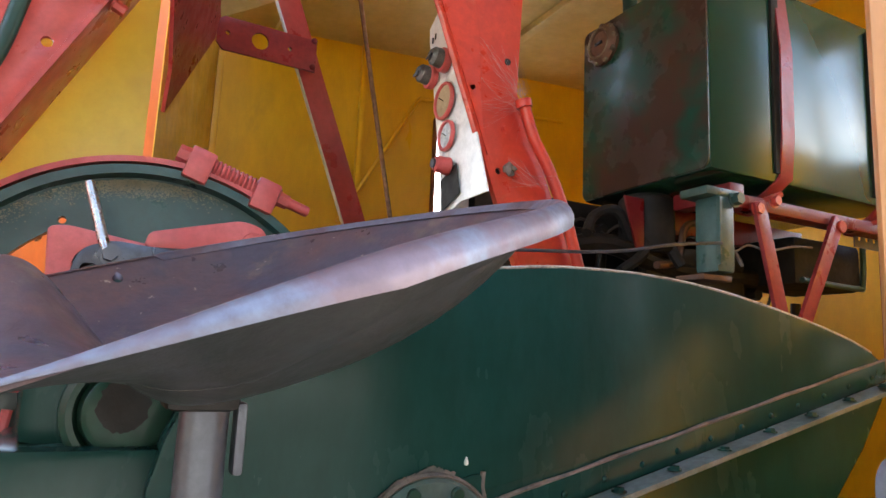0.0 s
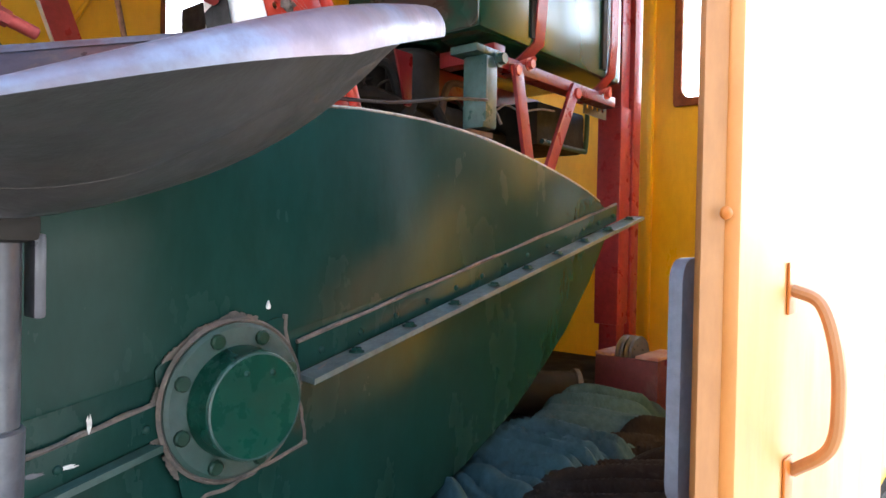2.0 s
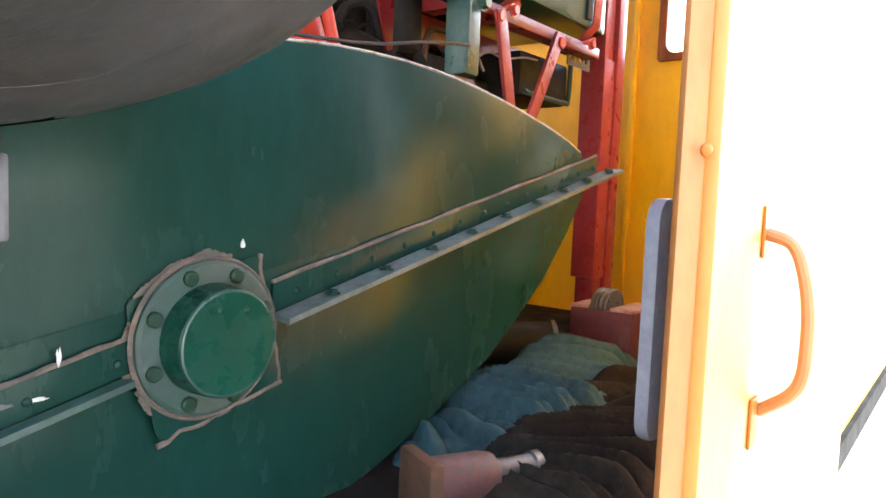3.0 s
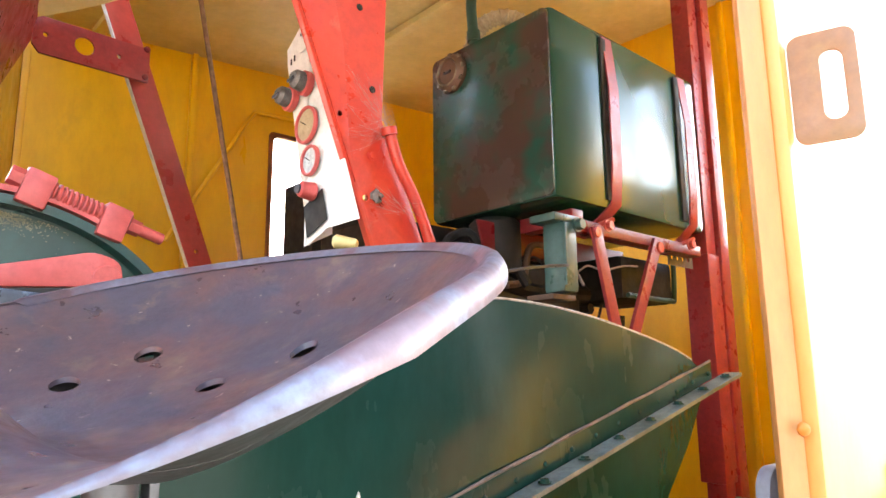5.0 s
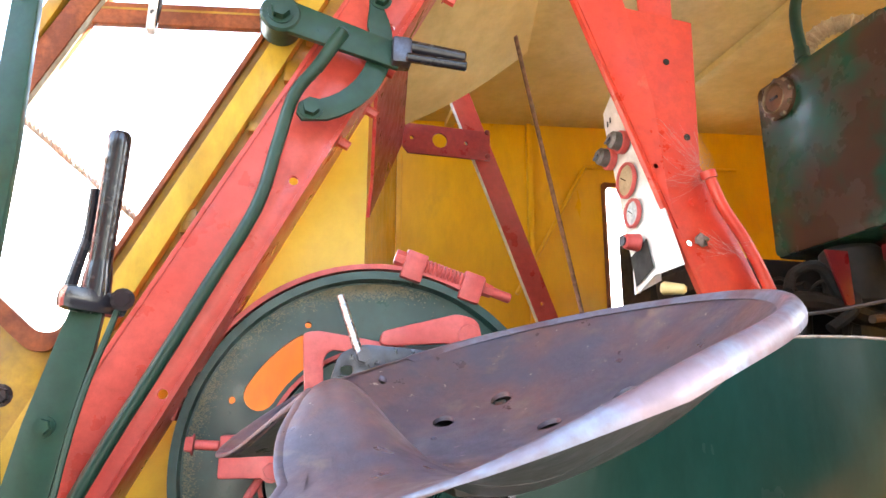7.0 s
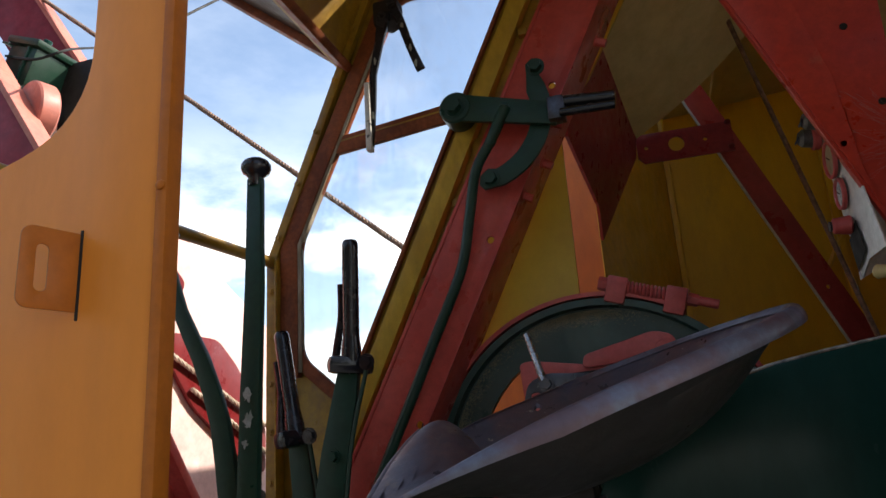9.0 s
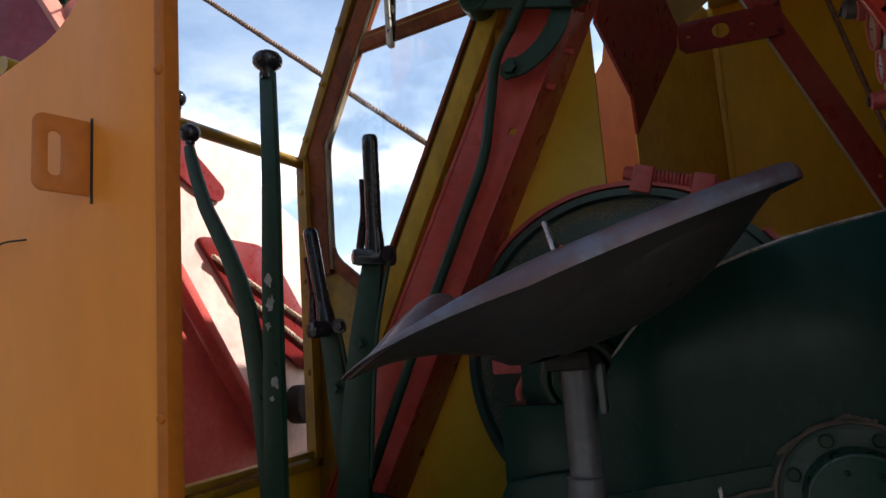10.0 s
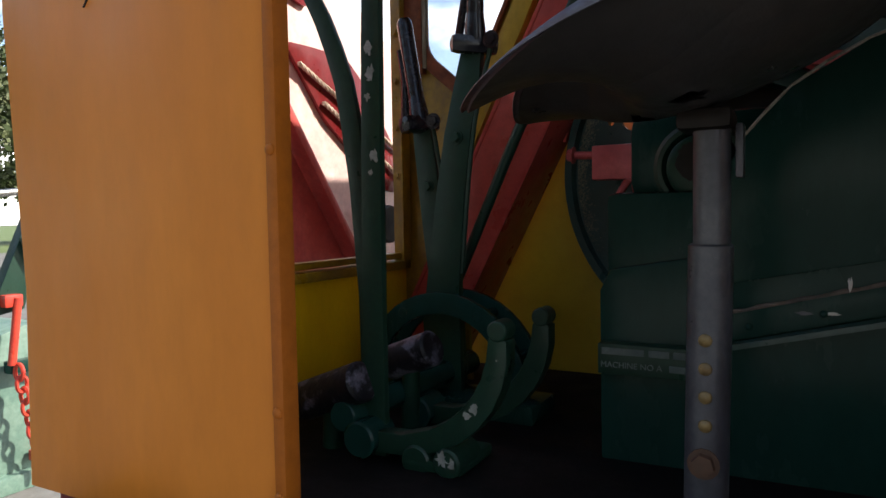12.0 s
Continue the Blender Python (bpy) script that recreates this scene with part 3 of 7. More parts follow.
    c = Vector((sum(p[0] for p in pane) / len(pane), sum(p[1] for p in pane) / len(pane)))
    big = [tuple(c + (Vector(p) - c) * 1.035) for p in pane]
    small = [tuple(c + (Vector(p) - c) * 0.955) for p in pane]
    part("window_frame", plate(big, [small], (0, 1.054, 0), (1, 0, 0), (0, 0, 1), 0.014, bevel=0.002), WOODFRAME, s)
    p = part("pane", plate(pane, [], (0, 1.05, 0), (1, 0, 0), (0, 0, 1), 0.003), GLASS, s)
    p.visible_shadow = False
    e0, e1, q = Vector((-0.366, 0.118)), Vector((0.075, 1.03)), Vector((0.9003, -0.4353))
    w = (e1 - e0).normalized()
    strip = [tuple(e0 - w * 0.30 + q * 0.022), tuple(e1 + w * 0.10 + q * 0.022), tuple(e1 + w * 0.10 + q * 0.062), tuple(e0 - w * 0.30 + q * 0.062)]
    part("box_strip", plate(strip, [], (0, 1.053, 0), (1, 0, 0), (0, 0, 1), 0.03, bevel=0.004), DUSTY_YELLOW, s)
    for k in range(5):
        c = e0 + w * (0.05 + 0.2 * k) + q * 0.075
        part("lug", box(c.x - 0.01, c.x + 0.01, 1.035, 1.053, c.y - 0.008, c.y + 0.008, 0.002), YELLOW_FRAME, s)
    b = plate([(-0.40, 0.650), (-0.40, 0.690), (-0.10, 0.720), (-0.10, 0.678)], [], (0, 1.054, 0), (1, 0, 0), (0, 0, 1), 0.016, bevel=0.003)
    bar = part("glazing_bar", b, WOODFRAME, s)
    part("putty_line", plate([(-0.40, 0.676), (-0.40, 0.680), (-0.10, 0.708), (-0.10, 0.704)], [], (0, 1.0385, 0), (1, 0, 0), (0, 0, 1), 0.001), YELLOW_FRAME, bar)
    stile = [(-0.477, 0.16), (-0.477, 0.452), (-0.214, 1.03), (-0.252, 1.03), (-0.519, 0.458), (-0.519, 0.16)]
    stile = part("stile", plate(stile, [], (0, 1.053, 0), (1, 0, 0), (0, 0, 1), 0.018, bevel=0.002), WOODFRAME, s, "red-brown timber stile")
    part("worn_edge", plate([(-0.477, 0.17), (-0.477, 0.452), (-0.214, 1.03), (-0.207, 1.03), (-0.468, 0.450), (-0.468, 0.17)], [], (0, 1.05, 0), (1, 0, 0), (0, 0, 1), 0.013, bevel=0.001), BARE_WOOD, stile, "bare grey wood along the glass")


build_shell()
build_doors()
build_front()

b = bmesh.new()
bmesh.ops.create_circle(b, cap_ends=True, radius=900, segments=64)
bmesh.ops.translate(b, verts=b.verts[:], vec=(0, 0, -1.65))
GRAVEL = mat("grey_gravel", (0.18, 0.176, 0.165), 0.9, second=(0.14, 0.136, 0.125), scale=1.5, bump=0.6, bump_scale=30)
solid("ground", b, GRAVEL, "pale grey gravel yard", "ground", kind="structure")

# ---------- frame members, throttle quadrant, hoist wheel ----------
BEAM_WAY = Vector((0.457, 0, 0.889))
BEAM_SIDE = Vector((0.889, 0, -0.457))


def build_beam():
    t = moved(thing("frame_beam", "sloping faded red steel frame beam with a drilled web", "frame beam"), -0.055)
    org = Vector((-0.323, 1.0, 0.047))

    def at(a, s, y=1.0):
        p = org + BEAM_WAY * a + BEAM_SIDE * s
        return Vector((p.x, y, p.z))

    holes = []
    for p in ((-0.035, 0.393), (-0.205, 0.045), (0.12, 0.70)):
        d = Vector((p[0] - org.x, 0, p[1] - org.z))
        holes.append(ring_of(d.dot(BEAM_WAY), d.dot(BEAM_SIDE), 0.0075, 14))
    b = plate([(-0.62, 0), (1.28, 0), (1.28, 0.122), (-0.62, 0.122)], holes, org + Vector((0, 0.008, 0)), BEAM_WAY, BEAM_SIDE, 0.008, bevel=0.0015)
    part("web", b, RED, t)
    for s, d in ((0.0, 0.022), (0.114, 0.14)):
        b = plate([(-0.62, s), (1.28, s), (1.28, s + 0.008), (-0.62, s + 0.008)], [], org + Vector((0, 0.006, 0)), BEAM_WAY, BEAM_SIDE, d, bevel=0.0015)
        part("flange", b, RED, t)
    for a in (0.30, 0.62):
        p = at(a, -0.012, 1.045)
        part("slot_lug", box(p.x - 0.012, p.x + 0.012, 1.03, 1.05, p.z - 0.02, p.z + 0.02, 0.002), YELLOW_FRAME, t)
    for a in (0.83, 0.995):
        c = at(a - 0.28, 0.123, 1.03)
        part("nut", bolt(c, BEAM_SIDE, 0.009, 0.02), RED, t)
    for p in ((0.218, 1.0, 0.772), (0.082, 1.02, 0.54)):
        part("nut", bolt(p, BEAM_SIDE, 0.009, 0.022), RED, t)


def build_quadrant():
    t = moved(thing("throttle_quadrant", "dark green throttle lever on a notched quadrant, bolted to red beam", "throttle lever"), -0.053, 0.0, -0.012)
    y = 0.972
    arc = []
    for i in range(15):
        k = math.radians(-78 + 112 * i / 14)
        arc.append((-0.045 + 0.162 * math.cos(k), 0.648 + 0.158 * math.sin(k)))
    inner = []
    for i in range(15):
        k = math.radians(34 - 112 * i / 14)
        inner.append((-0.045 + 0.122 * math.cos(k), 0.648 + 0.120 * math.sin(k)))
    outline = [(-0.03, 0.495)] + arc[1:] + [(0.104, 0.752), (0.086, 0.756), (0.074, 0.745), (0.074, 0.725)] + inner[2:-1] + [(-0.02, 0.538), (-0.037, 0.525), (-0.04, 0.507)]
    part("quadrant_plate", plate(outline, [], (0, y, 0), (1, 0, 0), (0, 0, 1), 0.009, bevel=0.002), GREEN_WORN, t)
    for p in ((0.094, 0.735), (-0.016, 0.515)):
        part("bolt", bolt((p[0], y - 0.009, p[1]), (0, -1, 0), 0.014, 0.014), GREEN_WORN, t)
    piv = Vector((-0.074, 0, 0.675))
    b = rod((piv.x, 1.0, piv.z), (piv.x, 0.945, piv.z), 0.034, seg=28, bevel=0.004)
    hub = part("hub", b, GREEN_WORN, t, "worn green pivot hub with a big nut")
    part("nut", bolt((piv.x, 0.945, piv.z), (0, -1, 0), 0.016, 0.016), GREEN_WORN, hub)
    b = plate([(-0.08, 0.648), (0.125, 0.598), (0.128, 0.645), (-0.07, 0.705)], [], (0, y - 0.012, 0), (1, 0, 0), (0, 0, 1), 0.012, bevel=0.003)
    part("lever_bar", b, GREEN_WORN, t)
    g = part("grip", rod((0.13, 0.945, 0.640), (0.24, 0.940, 0.628), 0.0125, 0.0115, bevel=0.003), BLACK, t, "worn black round grip")
    part("trigger", rod((0.135, 0.932, 0.612), (0.238, 0.925, 0.604), 0.0085, bevel=0.002), BLACK, g)
    part("clamp", box(0.112, 0.145, 0.93, 0.965, 0.602, 0.650, 0.005), STEEL_BLUE, g)
    part("cable_end", rod((0.030, 0.947, 0.655), (-0.012, 0.955, 0.583), 0.012, 0.011, bevel=0.002), GREEN_WORN, t)
    part("pin", bolt((0.028, 0.953, 0.652), (0, -1, 0), 0.010, 0.014), GREEN_WORN, t)
    pts = [(-0.012, 0.955, 0.585), (-0.045, 0.962, 0.535), (-0.066, 0.970, 0.45), (-0.091, 0.972, 0.345), (-0.15, 0.972, 0.222), (-0.21, 0.972, 0.10), (-0.265, 0.972, -0.01), (-0.33, 0.972, -0.15), (-0.40, 0.972, -0.30)]
    part("hose", hose(pts, 0.0105, 12), GREEN_WORN, t, "green control hose running down the beam")


BRACE_RED = mat("brace_red_paint", (0.42, 0.05, 0.045), 0.36, second=(0.36, 0.04, 0.035), scale=5, bump=0.07, chips=(0.12, 0.03, 0.02), chip_at=0.76)


def build_braces():
    g = moved(thing("gusset", "dark red folded gusset plate bolted behind the beam", "gusset"), -0.072)
    b = bmesh.new()
    near = [Vector(p) for p in ((0.190, 1.145, 0.92), (0.140, 1.20, 0.665), (0.172, 1.50, 0.583), (0.170, 1.55, 0.50))]
    far = [Vector(p) for p in ((0.330, 1.79, 1.08), (0.308, 1.785, 0.95), (0.288, 1.775, 0.83), (0.285, 1.77, 0.80))]
    n = (far[0] - near[0]).cross(near[1] - near[0]).normalized() * 0.008
    cols = [[b.verts.new(p) for p in (q, r, r + n, q + n)] for q, r in zip(near, far)]
    for c, e in zip(cols, cols[1:]):
        for k in range(4):
            b.faces.new([c[k], c[(k + 1) % 4], e[(k + 1) % 4], e[k]])
    b.faces.new(cols[0])
    b.faces.new(cols[-1])
    part("plate", b, CRIMSON, g)
    part("bolt", bolt((0.255, 1.78, 0.79), (-0.5, -1, 0), 0.011, 0.014), RED_DARK, g)
    k = moved(thing("tie_plate", "dark red tie plate with a round hole between gusset and brace", "tie plate"), -0.084, 0.09, 0.036)
    outer = [(0.012, -0.030), (0.03, -0.050), (0.295, -0.050), (0.295, 0.046), (0.012, 0.046)]
    b = plate(outer, [ring_of(0.13, 0.0, 0.024, 20), ring_of(0.04, 0.0, 0.006, 10), ring_of(0.215, 0.0, 0.006, 10)], (0.29, 1.712, 0.80), (0.31, 0.03, 0.008), (0, 0, 1), 0.008, bevel=0.001)
    part("plate", b, CRIMSON, k)
    for z in (0.04, -0.04):
        part("rivet", rivet((0.575, 1.73, 0.81 + z), (0, -1, 0), 0.009), RED_DARK, k)
    r = moved(thing("roof_brace", "red flat steel brace leaning from roof to floor", "brace"), -0.055, 0.10, 0.01)
    way = Vector((0.257, 0.046, -0.608)).normalized()
    top = Vector((0.49, 1.755, 0.935)) - way * 0.27
    b = plate([(0, -0.035), (1.55, -0.035), (1.55, 0.035), (0, 0.035)], [ring_of(0.905, 0.0, 0.006, 10)], top, way, (0.92, 0.1, 0.39), 0.012, bevel=0.001)
    part("flat_bar", b, BRACE_RED, r)
    part("angle_leg", plate([(0, 0), (1.55, 0), (1.55, 0.01), (0, 0.01)], [], top - Vector((0.92, 0.1, 0.39)).normalized() * 0.036, way, (0.3, -0.95, 0), 0.004), WHITE, r)
    c = moved(thing("hoist_cable", "thin steel wire rope hanging beside the brace", "wire rope"), -0.07, 0.06, 0.005)
    part("rope", hose([(0.56, 1.52, 1.17), (0.593, 1.52, 1.0), (0.668, 1.52, 0.64), (0.746, 1.52, 0.271), (0.83, 1.52, -0.15), (0.90, 1.52, -0.5)], 0.0065, 8), ROPE, c)


def build_wheel():
    cx, cz, R = 0.133, -0.064, 0.335
    t = moved(thing("brake_wheel", "large green brake wheel with slotted web, red band and linkage", "brake wheel"), -0.057)
    # web with kidney slots
    slots = []
    for mid in (137, 227, 317):
        ro, ri, half = 0.259, 0.205, 13.5
        rm, rc = (ro + ri) / 2, (ro - ri) / 2
        ring = [(ro, mid - half + 2 * half * k / 8, 0) for k in range(9)]
        pts = [(cx + r * math.cos(radians(a)), cz + r * math.sin(radians(a))) for r, a, _ in ring]
        for end, first in ((mid + half, 0), (mid - half, 180)):
            ex, ez = cx + rm * math.cos(radians(end)), cz + rm * math.sin(radians(end))
            pts += [(ex + rc * math.cos(radians(end + first + 180 * k / 8)), ez + rc * math.sin(radians(end + first + 180 * k / 8))) for k in range(1, 8)]
            if first == 0:
                pts += [(cx + ri * math.cos(radians(mid + half - 2 * half * k / 8)), cz + ri * math.sin(radians(mid + half - 2 * half * k / 8))) for k in range(9)]
        slots.append(pts)
    for a in (118, 157):
        slots.append(ring_of(cx + 0.268 * math.cos(radians(a)), cz + 0.268 * math.sin(radians(a)), 0.006, 10))
    b = plate(ring_of(cx, cz, R - 0.012, 96), slots, (0, 1.165, 0), (1, 0, 0), (0, 0, 1), 0.02)
    part("web", b, WHEEL_GREEN, t)
    prof = [(0.0, R - 0.014), (0.0, R), (0.012, R + 0.002), (0.075, R + 0.002), (0.087, R), (0.087, R - 0.014), (0.05, R - 0.018), (0.0, R - 0.014)]
    part("rim", lathe(prof, (cx, 1.118, cz), (0, 1, 0), 96), WHEEL_GREEN, t)
    part("hub_ring", lathe([(0, 0.150), (0, 0.185), (0.06, 0.19), (0.06, 0.150), (0, 0.150)], (cx, 1.09, cz), (0, 1, 0), 64), WHEEL_GREEN, t)
    # The web has no cut here; a dark disc imitates the shaded opening.
    part("opening_shade_disc", lathe([(0, 0.09), (0, 0.149), (0.004, 0.149)], (cx, 1.142, cz), (0, 1, 0), 48), GRIME, t, "dark disc standing for the shaded opening in the wheel web")
    part("inner_band", lathe([(0, 0.190), (0, 0.197), (0.045, 0.197), (0.045, 0.190), (0, 0.190)], (cx, 1.095, cz), (0, 1, 0), 64), PINK, t, "faded red inner band")
    part("hub", lathe([(0, 0.0), (0, 0.075), (0.012, 0.085), (0.12, 0.095)], (cx, 1.04, cz), (0, 1, 0), 48), GREEN, t)
    # paint rubbed down to the primer along the web's edge
    rnd = random.Random(17)
    verts, faces = [], []
    for i in range(5200):
        a = radians(rnd.choice((rnd.gauss(96, 7), rnd.gauss(94, 10), rnd.gauss(168, 17), rnd.uniform(80, 205))))
        r = R - 0.020 - abs(rnd.gauss(0, 0.011))
        s = rnd.uniform(0.0004, 0.0011)
        k = len(verts)
        for j in range(6):
            b_ = 2 * math.pi * j / 6
            w = s * rnd.uniform(0.5, 1.2)
            verts.append((cx + r * math.cos(a) + w * math.cos(b_) * 1.6, 1.1442 - 0.0004 * (i % 5), cz + r * math.sin(a) + w * math.sin(b_)))
        faces.append(tuple(range(k, k + 6)))
    me = bpy.data.meshes.new("worn_edge")
    me.from_pydata(verts, [], faces)
    me.materials.append(mat("cream_primer", (0.3, 0.27, 0.17), 0.7, second=(0.2, 0.18, 0.11), scale=40, bump=0.1))
    fl = new("worn_edge", me)
    fl.parent = t
    tagged(fl, "cream primer showing through rubbed paint", kind="stuff")
    # band in two halves
    for a0, a1 in ((58, 168), (-40, 40)):
        prof = [(0.0, R + 0.004), (0.0, R + 0.013), (0.075, R + 0.013), (0.075, R + 0.004), (0, R + 0.004)]
        way = Vector((0, 1, 0))
        b = bmesh.new()
        cols = []
        for i in range(41):
            a = radians(a0 + (a1 - a0) * i / 40)
            d = Vector((math.cos(a), 0, math.sin(a)))
            cols.append([b.verts.new(Vector((cx, 1.115, cz)) + way * h + d * r) for h, r in prof[:-1]])
        for p, q in zip(cols, cols[1:]):
            for k in range(4):
                b.faces.new([p[k], p[(k + 1) % 4], q[(k + 1) % 4], q[k]])
        b.faces.new(cols[0])
        b.faces.new(cols[-1])
        part("brake_band", b, PINK, t, "faded red lined brake band")
    # tension bolt with spring
    p0, p1 = Vector((0.167, 1.125, 0.299)), Vector((0.378, 1.125, 0.232))
    way = (p1 - p0).normalized()
    tb = part("tension_bolt", rod(p0, p1, 0.0095, seg=12, bevel=0.002), PINK, t, "faded red spring-loaded band bolt")
    nrm = Vector((0.32, 0, 0.95))
    for s, w in ((0.028, 0.020), (0.142, 0.020)):
        c = p0 + way * s
        b = box(-w, w, -0.02, 0.02, -0.036, 0.018, 0.004)
        b.transform(Matrix.Translation(c) @ way.to_track_quat("X", "Z").to_matrix().to_4x4())
        part("lug", b, PINK, tb)
    part("nut", bolt(p0 + way * 0.010, -way, 0.015, 0.020), PINK, tb)
    part("nut", bolt(p0 + way * 0.163, way, 0.013, 0.020), PINK, tb)
    pts, n = [], 10
    a, s1, s2 = basis(way)
    for i in range(n * 10 + 1):
        k = 2 * math.pi * i / 10
        pts.append(p0 + way * (0.048 + 0.075 * i / (n * 10)) + (s1 * math.cos(k) + s2 * math.sin(k)) * 0.0135)
    part("spring", hose(pts, 0.003, 6, smooth=1), PINK, tb)
    # linkage arms
    y = 1.03
    b = plate(rounded_poly([(0.004, 0.05), (-0.004, 0.162), (0.02, 0.166), (0.30, 0.124), (0.30, 0.102), (0.042, 0.136), (0.030, 0.12), (0.034, 0.05)], 0.009, 3), [], (0, y + 0.02, 0), (1, 0, 0), (0, 0, 1), 0.014, bevel=0.002)
    moved(part("bell_crank", b, PINK, t, "faded red bell crank arm"), 0.0, 0.0, -0.016)
    b = plate(rounded_poly([(0.118, 0.152), (0.122, 0.172), (0.25, 0.205), (0.285, 0.195), (0.292, 0.155), (0.27, 0.135), (0.245, 0.14), (0.235, 0.155), (0.13, 0.148)], 0.014, 4), [], (0, y, 0), (1, 0, 0), (0, 0, 1), 0.016, bevel=0.003)
    arm = part("toggle_arm", b, PINK, t, "faded red toggle arm with a round pin")
    moved(arm, 0.0, 0.0, -0.022)
    part("pin", rod((0.268, y - 0.018, 0.168), (0.268, y + 0.04, 0.168), 0.021, seg=24, bevel=0.003), PINK, arm)
    b = box(-0.118, -0.004, 1.02, 1.06, -0.077, -0.014, 0.004)
    cl = part("band_anchor", b, PINK, t, "faded red band anchor block")
    part("bolt", rod((-0.155, 1.04, -0.028), (-0.12, 1.04, -0.030), 0.0075, bevel=0.001), PINK, cl)
    part("bolt", bolt((-0.157, 1.04, -0.028), (-1, 0, 0.05), 0.012, 0.012), PINK, cl)
    part("bolt", bolt((-0.04, 1.02, -0.066), (0, -1, 0), 0.013, 0.006), PINK, cl)
    b = hose([(-0.055, 1.04, -0.075), (-0.075, 1.04, -0.12), (-0.045, 1.04, -0.175), (-0.028, 1.04, -0.15), (-0.02, 1.04, -0.10)], 0.007, 8)
    part("return_spring", b, PINK, cl)
    # small control link in front
    k = moved(thing("control_link", "dark steel link with a bright handle rod by the seat", "control link"), -0.045, -0.012)
    b = plate(rounded_poly([(0.018, 0.055), (0.03, 0.098), (0.062, 0.112), (0.19, 0.102), (0.19, 0.088), (0.085, 0.083), (0.06, 0.06)], 0.012, 4), [rounded(0.033, 0.05, 0.068, 0.082, 0.006)], (0, 0.885, 0), (1, 0, 0), (0, 0, 1), 0.008, bevel=0.001)
    part("link_plate", b, STEEL_BLUE, k)
    part("handle_rod", hose([(0.060, 0.872, 0.094), (0.052, 0.880, 0.115), (0.031, 0.900, 0.182)], 0.0068, 12, smooth=3, taper=0.0058), STEEL, k)
    part("bolt", bolt((0.062, 0.872, 0.094), (0, -1, 0), 0.0095, 0.012), STEEL_GREY, k, "worn grey bolt head")
    part("link_arm", plate(rounded_poly([(0.058, 0.084), (0.058, 0.106), (0.20, 0.114), (0.20, 0.094)], 0.008, 3), [], (0, 0.888, 0), (1, 0, 0), (0, 0, 1), 0.008, bevel=0.001), BLACK_MATT, k, "black flat link arm")
    b = rod((0.10, 0.89, 0.09), (0.10, 1.05, 0.085), 0.009)
    part("pivot", b, STEEL_BLUE, k)


build_beam()
build_quadrant()
build_braces()
build_wheel()

# ---------- column, instrument panel, tank, engine ----------
CAP_METAL = mat("tarnished_brass_cap", (0.24, 0.19, 0.12), 0.4, metal=0.5, second=(0.1, 0.06, 0.04), mix=(0.42, 0.6), scale=30, bump=0.25)


